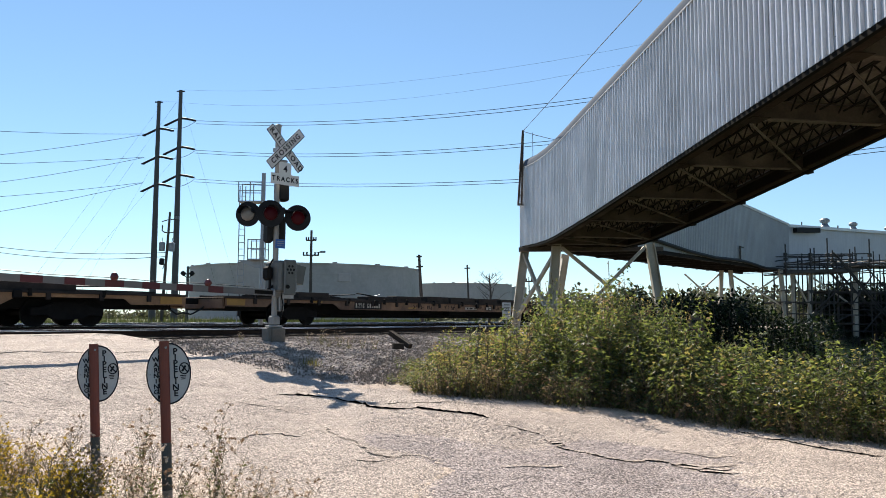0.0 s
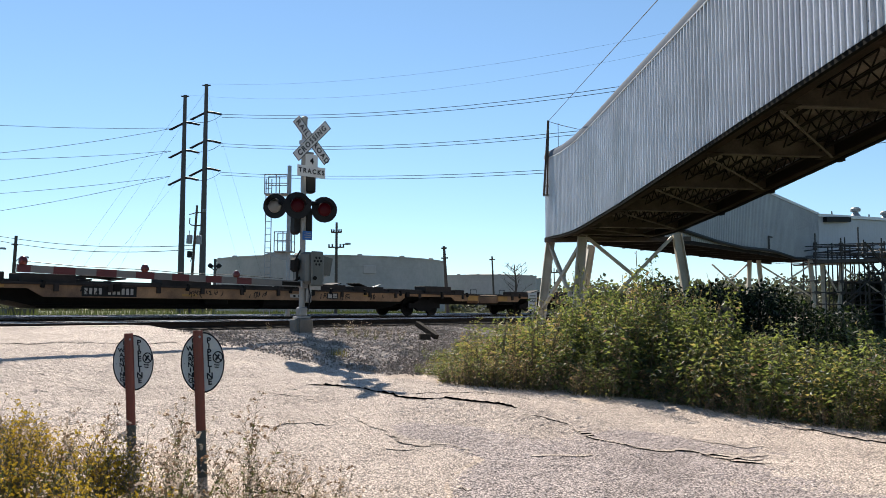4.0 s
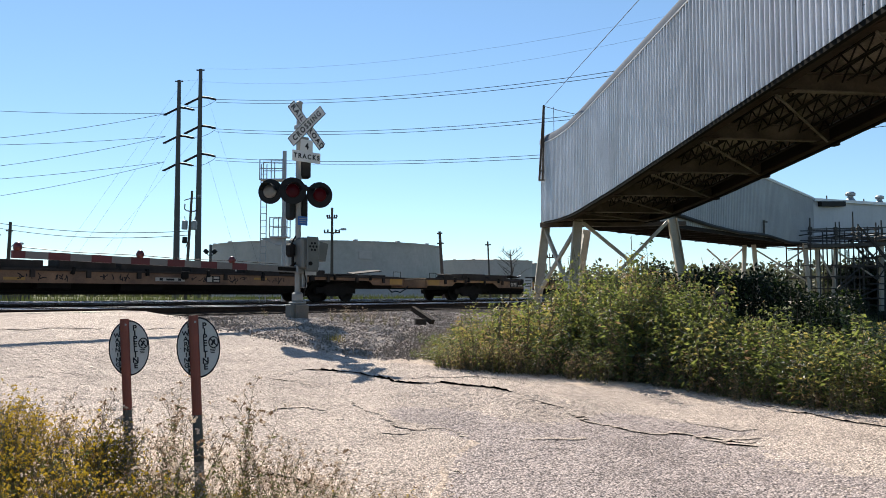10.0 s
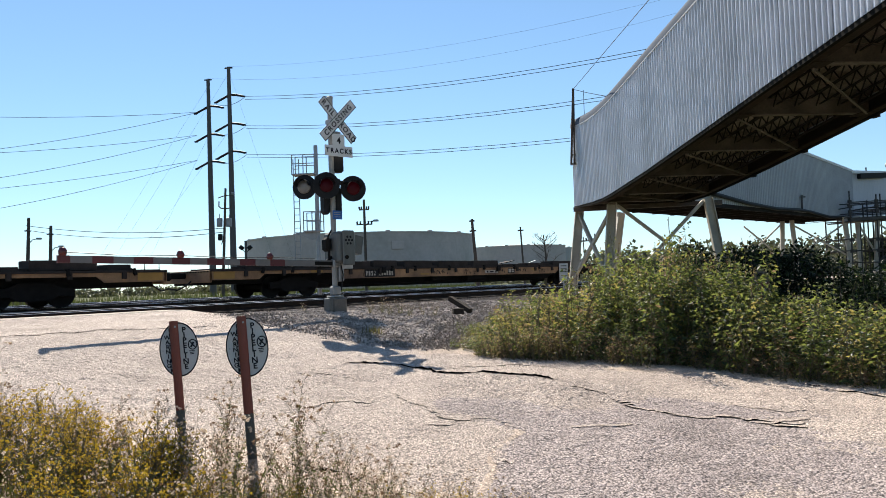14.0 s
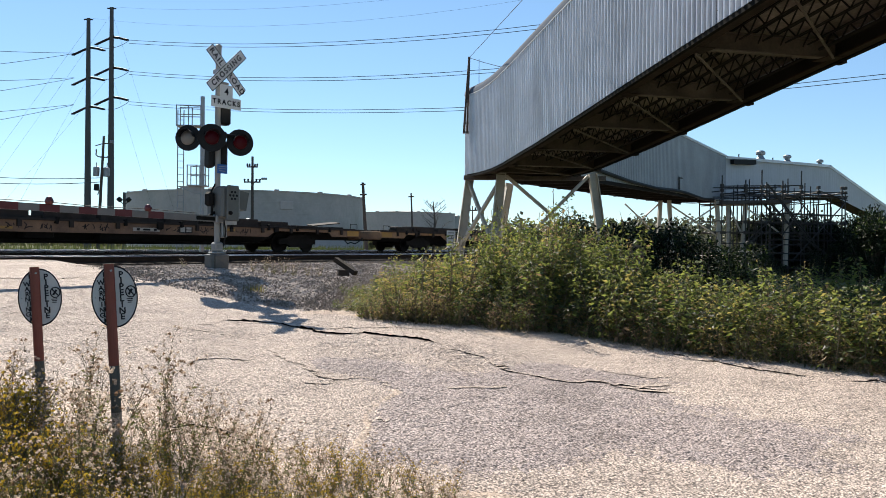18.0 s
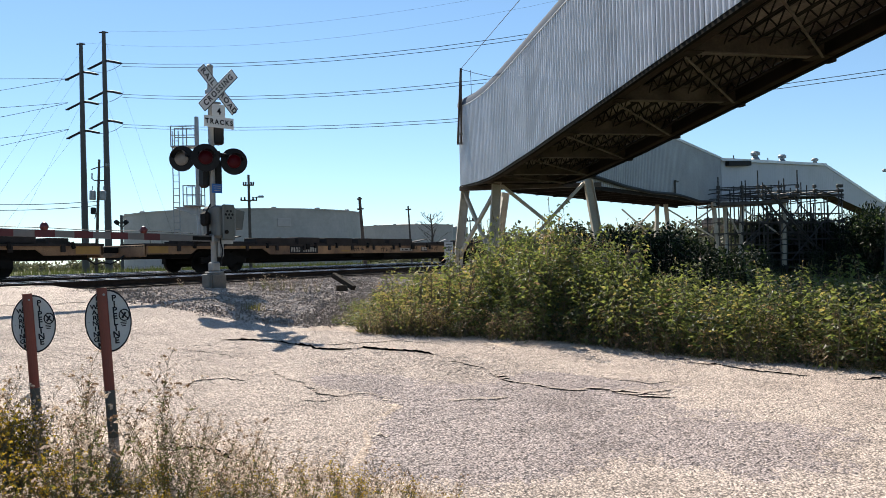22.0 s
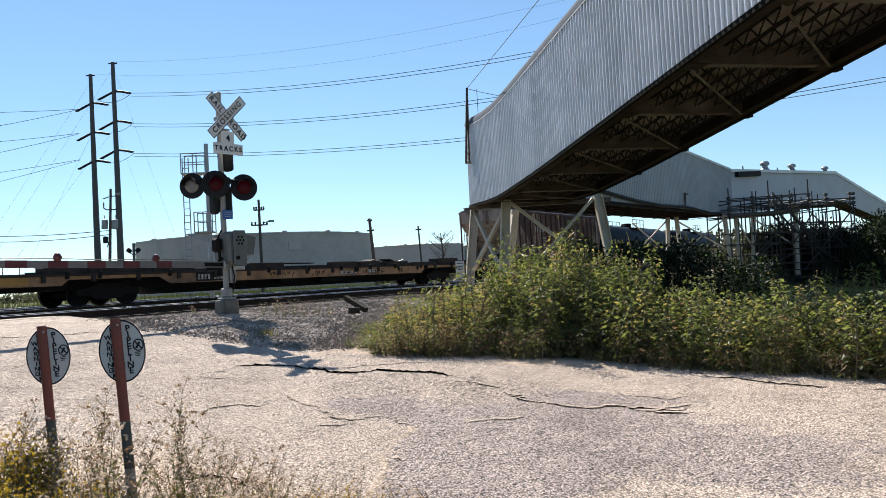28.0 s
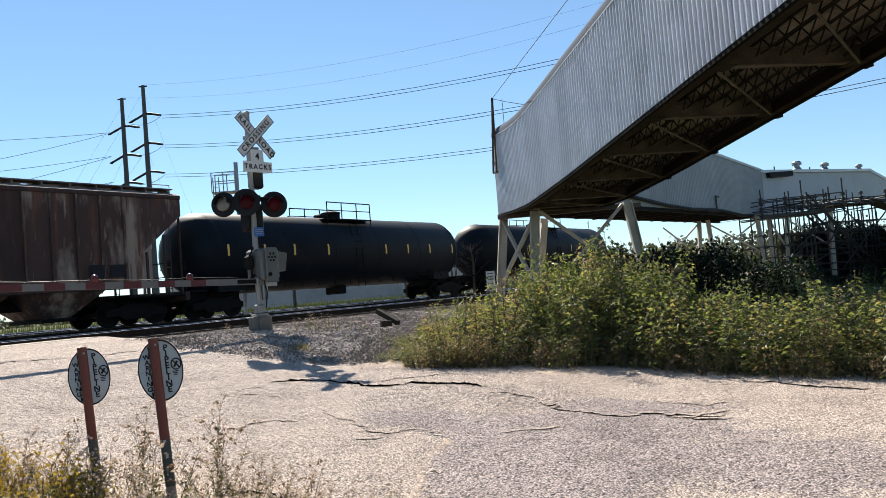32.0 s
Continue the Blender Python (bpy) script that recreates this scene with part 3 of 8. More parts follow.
        fs.append(tuple((len(prof) - 1) * n + i for i in range(n)))
        return self.add(vs, fs, mi)

    def prism(self, poly, y0, y1, mi=0):
        """An x-z outline pushed through from y0 to y1."""
        n = len(poly)
        vs = [(x, y0, z) for x, z in poly] + [(x, y1, z) for x, z in poly]
        fs = [tuple(range(n)), tuple(range(2 * n - 1, n - 1, -1))] + [(i, n + i, n + (i + 1) % n, (i + 1) % n) for i in range(n)]
        return self.add(vs, fs, mi)

    def moved(self, m):
        self.v = [tuple(m @ Vector(q)) for q in self.v]
        return self

    def mesh(self, name, mats, smooth=False):
        me = bpy.data.meshes.new(name)
        me.from_pydata(self.v, [], self.f)
        for q in (mats if isinstance(mats, (list, tuple)) else [mats]):
            me.materials.append(q)
        if isinstance(mats, (list, tuple)):
            me.polygons.foreach_set("material_index", self.mi)
        if smooth:
            me.polygons.foreach_set("use_smooth", [True] * len(me.polygons))
        me.update()
        return me


def thing(name, label, category, m=None, group="", kind="", shape=None, mats=None, smooth=False):
    ob = new(name, shape.mesh(name, mats, smooth) if shape else None)
    if m is not None:
        ob.matrix_world = m
    return tagged(ob, label, category, group, kind)


def part(name, shape, mats, parent, label="", m=None, smooth=False, kind=""):
    me = shape.mesh(name, mats, smooth) if isinstance(shape, Shape) else shape
    ob = new(name, me)
    ob.parent = parent
    if m is not None:
        ob.matrix_basis = m
    return tagged(ob, label, "", "", kind)


def smooth_angle(ob, deg=40):
    me = ob.data
    me.polygons.foreach_set("use_smooth", [True] * len(me.polygons))
    me.set_sharp_from_angle(angle=radians(deg))
    return ob


def lettering(text, size, m, parent, place, label="", extrude=0.002, spread=1.2):
    cu = bpy.data.curves.new("letters", "FONT")
    cu.offset = size * 0.03
    cu.space_character = spread
    cu.body, cu.size, cu.extrude, cu.align_x, cu.align_y = text, size, extrude, "CENTER", "CENTER"
    tmp = bpy.data.objects.new("letters", cu)
    me = bpy.data.meshes.new_from_object(tmp)
    bpy.data.objects.remove(tmp)
    me.materials.clear()
    me.materials.append(m)
    ob = new("lettering", me)
    ob.parent = parent
    ob.matrix_basis = place
    return tagged(ob, label or "")


def ground_z(x, y):
    s, p = U.x * x + U.y * y, N.x * x + N.y * y
    z = float(np.interp(p, GP, GZ))
    if p > 14.4 and s > 10.7:
        z -= min(0.085, (p - 14.4) * 0.055) * min(1.0, (s - 10.7) / 0.5)
    if p < 9 and s > 12:
        z -= min((s - 12) * 0.035, 0.45)
    return z


GP = (-40, -8, 0, 4, 8, 10, 12, 13.4, 15.5, 16.6, 36, 40, 60, 400)
GZ = (-0.35, -0.12, 0.0, 0.10, 0.34, 0.50, 0.83, 1.02, 1.05, 1.06, 1.06, 0.9, 0.75, 1.0)


# ---- ground, road, tracks ----
def grid_sheet(name, ss, ps, zf, m, label, category, jitter=0.0):
    vs, fs = [], []
    for s in ss:
        for p in ps:
            q = sp(s, p)
            vs.append((q.x, q.y, zf(s, p, q)))
    n = len(ps)
    for i in range(len(ss) - 1):
        for j in range(n - 1):
            fs.append((i * n + j, (i + 1) * n + j, (i + 1) * n + j + 1, i * n + j + 1))
    ob = thing(name, label, category, kind="structure", shape=Shape().add(vs, fs), mats=m)
    smooth_angle(ob, 35)
    return ob


def steps(*spec):
    out = []
    for a, b, d in spec:
        n = max(1, round((b - a) / d))
        out += [a + (b - a) * i / n for i in range(n)]
    return out + [spec[-1][1]]


def rough(x, y, k=0.03):
    return k * noise.noise((x * 0.7, y * 0.7, 0)) + 0.4 * k * noise.noise((x * 2.3, y * 2.3, 5)) + 0.35 * k * noise.noise((x * 6.5, y * 6.5, 8))


S_ALL = steps((-2500, -60, 400), (-60, -8, 6), (-8, 30, 0.8), (30, 90, 6), (90, 2500, 400))
P_ALL = steps((-2500, -40, 400), (-40, -6, 5), (-6, 17, 0.8), (17, 60, 4), (60, 120, 20), (120, 2500, 400))
grid_sheet("ground", S_ALL, P_ALL, lambda s, p, q: ground_z(q.x, q.y) - 0.06 + (rough(q.x, q.y) if p < 15 else 0), M["ground"],
           "dry grass and sandy soil beside the road and tracks", "ground")


grid_sheet("far_field", steps((-300, -60, 40), (-60, 120, 10), (120, 400, 40)), steps((38.5, 60, 4), (60, 220, 20)), lambda s, p, q: ground_z(q.x, q.y) - 0.02, M["field"],
           "rough olive-green grass field beyond the tracks", "field")


def road_left(p):
    return float(np.interp(p, (-60, 5, 8, 11, 14, 40), (4.15, 4.15, 3.2, 0.0, -4.5, -5.5)))


def road_right(p):
    return float(np.interp(p, (-60, 0, 7, 9.0, 10.5, 12.5, 15, 40), (11.85, 11.75, 11.45, 10.75, 10.2, 9.7, 10.6, 10.8)))


def grain(seed, pits=0.0):
    """Random heights of single stones, in metres; a share of them is missing."""
    g = np.random.default_rng(seed)
    return lambda n_, k: (g.random(n_) - 0.5) * 2 * k + np.where(g.random(n_) < pits, -0.8 * k, 0.0)


ROAD_P = steps((-45, -5, 1.5), (-5, 8.5, 0.027), (8.5, 16.6, 0.05))
ROAD_K = 285
heights = grain(61, 0.07)
vs, fs = [], []
for i, p in enumerate(ROAD_P):
    a, b = road_left(p), road_right(p)
    a += 0.10 * noise.noise((p * 1.3, 3, 0)) + 0.05 * noise.noise((p * 5, 9, 0))
    b += 0.45
    hs = heights(ROAD_K + 1, 0.0058)
    for k in range(ROAD_K + 1):
        s = a + (b - a) * k / ROAD_K
        q = sp(s, p)
        edge = 0.03 if k in (0, ROAD_K) else 0.0
        vs.append((q.x, q.y, ground_z(q.x, q.y) + 0.012 + rough(q.x, q.y, 0.012) - edge + max(0, (p - 14.6) / 2) * 0.10 + hs[k]))
n = ROAD_K + 1
for i in range(len(ROAD_P) - 1):
    for k in range(ROAD_K):
        fs.append((i * n + k, i * n + k + 1, (i + 1) * n + k + 1, (i + 1) * n + k))
road = thing("road", "worn pale chip-seal road with cracks rising to the crossing", "road", kind="structure", shape=Shape().add(vs, fs), mats=M["asphalt"])


def road_z(x, y):
    return ground_z(x, y) + 0.012 + rough(x, y, 0.012)


def s_of(x, y):
    return U.x * x + U.y * y


def p_of(x, y):
    return N.x * x + N.y * y


def patch_in(x, y):
    """Worn grey resurfacing: a ragged edge on one side, fading out on the others."""
    edge = float(np.interp(y, (5.5, 6.5, 7.0, 7.4, 7.86, 8.6, 9.0, 10.2, 11.5), (-0.25, -0.12, -0.15, -0.05, 0.15, -0.36, -0.75, -1.2, -1.2)))
    return min((x - edge) * 1.2, (9.5 + 0.9 * noise.noise((x * 0.8, 4, 1)) - y) * 0.5, (y - 5.5 + 0.9 * noise.noise((x * 0.9, 7, 2))) * 0.5, (3.0 + 1.3 * noise.noise((y * 0.7, 2, 5)) + 0.5 * noise.noise((y * 2.1, 2, 5)) - x) * 0.3)


def coarse_in(x, y):
    return min(11.55 - y - 0.35 * max(0, x), y - 9.75 + 0.15 * x, x + 0.9, 1.7 - x) * 0.8


def ragged(f, x, y, wob):
    return f + wob * noise.noise((x * 1.1, y * 1.1, 3)) + wob * 0.6 * noise.noise((x * 3.7, y * 3.7, 1)) + wob * 0.35 * noise.noise((x * 11, y * 11, 2))


def paved_z(x, y):
    """Top of the road with its resurfaced layers."""
    rise = max(0.06 * ragged(patch_in(x, y), x, y, 0.22), 0.0)
    worn = max(0.05 * ragged(coarse_in(x, y), x, y, 0.25), 0.0)
    return road_z(x, y) + max(min(rise, 0.014), min(worn, 0.010))


CRUMBS = []


def crack(pts, width, seed):
    """A jagged, broken crack with one raised lip, following the road surface."""
    rnd = random.Random(seed)
    line = []
    jx = jy = 0.0
    for (a, b), (c, d) in zip(pts, pts[1:]):
        k = max(2, int(math.hypot(c - a, d - b) / 0.045))
        for i in range(k):
            if rnd.random() < 0.3:
                jx, jy = rnd.gauss(0, 0.03), rnd.gauss(0, 0.05 if width > 0.03 else 0.025)
            line.append((a + (c - a) * i / k + jx, b + (d - b) * i / k + jy))
    line.append(pts[-1])
    vs, fs, lip, lf, face = [], [], [], [], []
    for i, (x, y) in enumerate(line):
        taper = min(1, i / 5, (len(line) - 1 - i) / 5)
        n1 = noise.noise((i * 0.11, seed * 3.1, 0))
        open_ = max(0.0, min(1.0, (0.75 if width > 0.03 else 0.42) + 1.8 * n1)) * taper
        w = width * (0.5 if width > 0.04 else 0.34) * open_ * rnd.uniform(0.3, 1.2)
        y += 0.07 * noise.noise((i * 0.15, seed, 2))
        z = paved_z(x, y) + 0.0065
        vs += [(x, y - w, z - (0.02 if w < 0.002 else 0)), (x, y + w, z + 0.002 - (0.02 if w < 0.002 else 0))]
        h = (0.03 if width > 0.05 else 0.010 if width > 0.036 else 0.008 if width > 0.025 else 0.004) * taper * (0.12 + open_ * 0.9) * rnd.uniform(0.4, 1.1)
        lip += [(x, y + w * 0.9, z - 0.001), (x + rnd.uniform(-0.01, 0.01), y + w, z + h), (x, y + w + 0.06, z + h * 0.75), (x, y + w + 0.24, z - 0.014)]
    for i in range(len(line) - 1):
        fs.append((2 * i, 2 * i + 2, 2 * i + 3, 2 * i + 1))
        for j in (1, 2):
            lf.append((4 * i + j, 4 * i + 4 + j, 4 * i + 5 + j, 4 * i + 1 + j))
        face.append((4 * i, 4 * i + 4, 4 * i + 5, 4 * i + 1))
    gap = Shape().add(vs, fs)
    # The lip's near face joins the crack black, its shade painted in.
    gap.add(lip, face)
    part("crack", gap, M["crack"], road, "dark open crack with blackened lip face")
    part("crack_lip", Shape().add(lip, lf), M["asphalt"], road, "raised broken pavement edge")
    for i, (x, y) in enumerate(line):
        for _ in range(int(width * 50)):
            if rnd.random() < 0.35:
                CRUMBS.append((x + rnd.gauss(0, 0.05), y - abs(rnd.gauss(0.02, 0.10)), rnd.uniform(0.005, 0.016)))


crack([(-2.45, 12.23), (-2.04, 12.29), (-1.69, 12.21), (-1.33, 11.97), (-1.06, 11.68), (-0.64, 11.47), (-0.25, 11.81), (0.08, 11.64), (0.4, 11.52), (0.72, 11.2)], 0.06, 1)
crack([(0.71, 10.63), (1.02, 10.35), (1.26, 10.08)], 0.055, 2)
crack([(1.24, 9.92), (1.38, 9.34), (1.66, 9.03), (1.91, 8.7), (2.2, 8.62), (2.5, 8.57), (2.69, 8.42), (3.13, 8.58)], 0.04, 21)
crack([(2.45, 8.45), (2.62, 8.25), (2.85, 8.2), (3.02, 8.3)], 0.045, 22)
crack([(2.5, 8.4), (2.75, 8.36), (3.0, 8.44)], 0.05, 23)
crack([(2.6, 9.51), (2.83, 9.25), (3.02, 9.01), (3.3, 9.15)], 0.02, 9)
crack([(-0.84, 12.06), (-0.43, 12.32), (0.09, 12.6), (0.61, 12.5), (0.94, 12.13)], 0.022, 3)
crack([(-2.78, 11.53), (-2.6, 11.66), (-2.5, 11.71)], 0.016, 14)
crack([(-2.75, 11.2), (-2.55, 11.16), (-2.37, 11.09)], 0.03, 4)
crack([(-2.24, 11.02), (-2.12, 10.95), (-2.02, 10.84)], 0.016, 24)
crack([(-1.41, 9.9), (-1.27, 9.64), (-1.16, 9.29)], 0.014, 5)
crack([(-1.16, 9.29), (-0.95, 9.07), (-0.79, 8.75), (-0.68, 8.47), (-0.53, 8.36), (-0.18, 8.46), (0.05, 8.08)], 0.011, 25)
crack([(-0.82, 8.14), (-0.7, 8.1), (-0.57, 8.11)], 0.016, 6)
crack([(-2.15, 8.77), (-2.06, 9.07), (-1.84, 9.2), (-1.55, 9.13)], 0.034, 7)
crack([(-0.1, 6.8), (-0.03, 6.72), (0.02, 6.7)], 0.012, 26)
crack([(0.62, 8.1), (0.95, 8.2), (1.25, 8.3)], 0.014, 27)
crack([(4.05, 11.25), (4.12, 10.6), (4.45, 10.2), (4.65, 9.8), (5.15, 9.48)], 0.05, 8)
crack([(5.46, 9.06), (5.83, 9.12), (6.3, 9.0)], 0.042, 28)
crack([(-2.11, 6.72), (-1.94, 6.63), (-1.65, 6.34), (-1.36, 6.26), (-1.22, 6.15), (-1.06, 5.99), (-0.7, 5.7)], 0.052, 10)
crack([(-7.78, 11.9), (-7.26, 12.58), (-6.71, 13.38), (-6.17, 13.74), (-5.28, 14.66)], 0.012, 11)


rnd = random.Random(41)
cs_ = Shape()
for x, y, r in CRUMBS:
    z = road_z(x, y)
    e = [(math.cos(t) * r * rnd.uniform(0.6, 1.2), math.sin(t) * r * rnd.uniform(0.6, 1.2)) for t in (0.3, 1.8, 3.4, 5.0)]
    h = r * rnd.uniform(0.5, 1.0)
    cs_.add([(x + a, y + b, z - 0.004) for a, b in e] + [(x + a * 0.5, y + b * 0.5, z + h) for a, b in e], [(0, 1, 5, 4), (1, 2, 6, 5), (2, 3, 7, 6), (3, 0, 4, 7), (4, 5, 6, 7)])
thing("road_crumbs", "loose broken chips of pale asphalt along the cracks", "rubble", kind="stuff", shape=cs_, mats=M["patch"])


def blend_sheet(name, label, category, xs, ys, inside, m, height=0.018, slope=0.06, wob=0.35, base=road_z, grit=0.0):
    """A thin layer that dips below its support outside its ragged outline; inside() is > 0 within, in metres."""
    vs, fs = [], []
    hs = iter(grain(len(name))(len(xs) * len(ys), grit))
    for x in xs:
        for y in ys:
            f = ragged(inside(x, y), x, y, wob)
            vs.append((x, y, base(x, y) + max(-0.11, min(height, slope * f)) + next(hs)))
    n = len(ys)
    for i in range(len(xs) - 1):
        for j in range(n - 1):
            q = (i * n + j, (i + 1) * n + j, (i + 1) * n + j + 1, i * n + j + 1)
            if any(vs[k][2] > base(vs[k][0], vs[k][1]) - 0.105 for k in q):
                fs.append(q)
    return thing(name, label, category, kind="structure", shape=Shape().add(vs, fs), mats=m, smooth=grit == 0)


blend_sheet("road_patch", "slightly raised grey resurfaced patch with a ragged edge", "road", steps((-2, 4, 0.026)), steps((5, 10.5, 0.028)), patch_in, M["patch"], 0.014, 0.06, 0.22, grit=0.0055)
blend_sheet("coarse_road_patch", "worn stretch of road with coarse exposed stones", "road", steps((-1.5, 2.6, 0.034)), steps((9.2, 12.0, 0.04)),
            coarse_in, M["asphalt"], 0.010, 0.05, 0.25, grit=0.0095)
blend_sheet("cream_road_seam", "worn cream edge of the resurfaced patch", "road", steps((-0.8, 0.6, 0.03)), steps((5.6, 8.1, 0.04)),
            lambda x, y: min(0.034 - abs(x + 0.03 - float(np.interp(y, (5.5, 6.5, 7.0, 7.4, 7.86, 8.2), (-0.25, -0.12, -0.15, -0.05, 0.15, -0.1)))), (7.95 - y), y - 5.4), M["sandy"], 0.034, 0.36, 0.07)
blend_sheet("sandy_shoulder", "ragged strip of tan sand along the road edge", "ground", steps((-9, 6.2, 0.07)), steps((-4, 9.5, 0.08)),
            lambda x, y: min(4.5 - s_of(x, y), s_of(x, y) - 3.45, 8.2 - p_of(x, y)), M["sandy"], 0.022, 0.05, 0.5, grit=0.003)
blend_sheet("sandy_verge", "ragged strip of pale sand below the bushes", "ground", steps((-2, 14, 0.09)), steps((0, 16.5, 0.09)),
            lambda x, y: min(s_of(x, y) - road_right(p_of(x, y)) + 0.25, road_right(p_of(x, y)) + 1.6 - s_of(x, y), 9.0 - p_of(x, y)), M["sandy"], 0.02, 0.05, 0.4)

rnd = random.Random(52)
for x, y, r in ((1.05, 7.08, 0.17), (1.3, 6.95, 0.16), (1.0, 6.72, 0.13), (0.8, 7.3, 0.14), (0.82, 6.95, 0.12), (1.5, 7.15, 0.12), (1.75, 6.75, 0.13), (2.05, 7.0, 0.11)):
    blend_sheet("worn_road_marking", "faint pale remnant of a worn road marking", "road marking", steps((x - 0.4, x + 0.4, 0.04)), steps((y - 0.5, y + 0.5, 0.05)),
                lambda u, v: r - math.hypot((u - x) * 1.2, (v - y) * 0.8), M["marking"], 0.0155, 0.06, 0.16)

# ballast bed with shoulder
BP = (13.2, 14.2, 15.4, 16.6, 36.2, 37.6)
BZ = (0.94, 0.985, 0.99, 0.99, 1.0, 0.88)
bs = steps((-80, -6, 6), (-6, 40, 1.0), (40, 160, 8), (160, 420, 60))
vs, fs = [], []
for s in bs:
    for p, z in zip(BP, BZ):
        v = sp(s, p, z + 0.012)
        vs.append(v)
k = len(BP)
for i in range(len(bs) - 1):
    for j in range(k - 1):
        fs.append((i * k + j, (i + 1) * k + j, (i + 1) * k + j + 1, i * k + j + 1))
bed = thing("ballast_bed", "grey crushed stone bed below four tracks", "ballast", kind="structure", shape=Shape().add(vs, fs), mats=M["ballast"])

# loose stones of the apron round the signal
rnd = random.Random(5)
st = Shape()
for _ in range(44000):
    s, p = rnd.uniform(9.3, 24), rnd.uniform(8.6, 17.2)
    if p < 15.8 and s < road_right(p) + rnd.gauss(0.05, 0.22):
        continue
    if p > 15.8 and s < 10.6:
        continue
    if p < np.interp(s, (9, 10.5, 12, 14, 18, 24), (8.4, 8.7, 9.2, 10.2, 12.2, 13.0)):
        continue
    q = sp(s, p)
    r = rnd.uniform(0.010, 0.024)
    z = ground_z(q.x, q.y) + 0.044
    a = rnd.uniform(0, 6.28)
    e = [(math.cos(a + t) * r * rnd.uniform(0.7, 1.2), math.sin(a + t) * r * rnd.uniform(0.7, 1.2)) for t in (0, 1.57, 3.14, 4.71)]
    h = r * rnd.uniform(0.5, 1.1)
    st.add([(q.x + x, q.y + y, z - 0.01) for x, y in e] + [(q.x + x * 0.55, q.y + y * 0.55, z + h) for x, y in e],
           [(0, 1, 5, 4), (1, 2, 6, 5), (2, 3, 7, 6), (3, 0, 4, 7), (4, 5, 6, 7)])
thing("ballast_stones", "loose grey and tan crushed stones round the signal base", "gravel", kind="stuff", shape=st, mats=M["stone"])


def apron_in(x, y):
    s_, p_ = s_of(x, y), p_of(x, y)
    p0 = float(np.interp(s_, (9, 10.5, 12, 14, 18, 24), (10.5, 9.2, 9.9, 10.5, 12.0, 12.8)))
    return min(s_ - road_right(p_) - 0.05, p_ - p0, 17.0 - p_, 24 - s_)


blend_sheet("gravel_apron", "brown-grey gravel apron between road and tracks", "gravel", steps((-9, 4.5, 0.034)), steps((12, 23, 0.04)), apron_in, M["ballast"], 0.03, 0.08, 0.3, grit=0.022)


# rails, ties, crossing panels
def rail_shape(x0, x1):
    prof = [(-0.075, 0), (0.075, 0), (0.075, 0.012), (0.012, 0.035), (0.012, 0.125), (0.037, 0.138), (0.037, 0.168), (0.030, 0.175), (-0.030, 0.175), (-0.037, 0.168), (-0.037, 0.138), (-0.012, 0.125), (-0.012, 0.035), (-0.075, 0.012)]
    n = len(prof)
    vs = [(x0, y, z) for y, z in prof] + [(x1, y, z) for y, z in prof]
    s = Shape()
    for i in range(n):
        j = (i + 1) % n
        s.add([vs[i], vs[j], vs[n + j], vs[n + i]], [(0, 1, 2, 3)], 1 if i in (6, 7, 8) else 0)
    s.add([vs[i] for i in range(n)], [tuple(range(n - 1, -1, -1))])
    s.add([vs[n + i] for i in range(n)], [tuple(range(n))])
    return s


tie_me = Shape().box(-0.115, 0.115, -1.3, 1.3, -0.16, 0.0, 0.012).mesh("tie", M["tie"])
for ti, tp in enumerate(TRACKS):
    tr = thing("railway_track", "railway track with shiny-topped rails on dark ties", "railway track", tpose(0, tp, RAIL - 0.175), group="parallel tracks", kind="structure")
    for side in (-0.755, 0.755):
        part("rail", rail_shape(-90, 420), [M["rail"], M["railtop"]], tr, "rusty rail with a polished top", pose(0, side, 0))
    if ti < 2:
        for k in range(110):
            x = 10.9 + k * 0.53
            if x > 66:
                break
            part("tie", tie_me, None, tr, m=pose(x + 0.02 * math.sin(k * 7), 0, -0.002, 0, 0, math.sin(k * 3.7) * 0.6))
    rest = Shape()
    for k in range(150):
        x = (66.5 if ti < 2 else 11) + k * 0.53
        rest.box(x - 0.115, x + 0.115, -1.3, 1.3, -0.16, -0.002)
    part("far_ties", rest, M["tie"], tr, "dark wooden ties farther along", kind="stuff")

cr = thing("level_crossing", "asphalt level crossing flush with the rails", "road", tpose(0, 0, 0), kind="structure")
edges = [16.4] + [e for tp in TRACKS for e in (tp - 0.83, tp - 0.66, tp + 0.66, tp + 0.83)] + [37.5]
for a, b in zip(edges[0::2], edges[1::2]):
    part("crossing_panel", Shape().box(-8.0, 10.6, a, b, RAIL - 0.30, RAIL - 0.06, 0.01), M["asphalt"], cr, "pale worn asphalt between the rails")
vs, fs = [], []
rp = steps((15.2, 16.4, 0.3))
for p in rp:
    for s in (-8.0, -3, 3, 8, 10.6):
        v = sp(s, p)
        vs.append((*v.xy, ground_z(v.x, v.y) + 0.02 + (RAIL - 0.062 - 1.085) * ((p - 15.2) / 1.2)))
for i in range(len(rp) - 1):
    for k in range(4):
        fs.append((i * 5 + k, i * 5 + k + 1, (i + 1) * 5 + k + 1, (i + 1) * 5 + k))
thing("crossing_ramp", "asphalt ramp up to the first rail", "road", kind="structure", shape=Shape().add(vs, fs), mats=M["asphalt"], smooth=True)


# ---- conveyor galleries ----
GD = Vector((0.1532, -0.9882, 0))          # towards the viewer along the near gallery
GE = Vector((0.9882, 0.1532, 0))           # across it
G0 = Vector((2.82, 29.0, 0))
G_W = 3.2


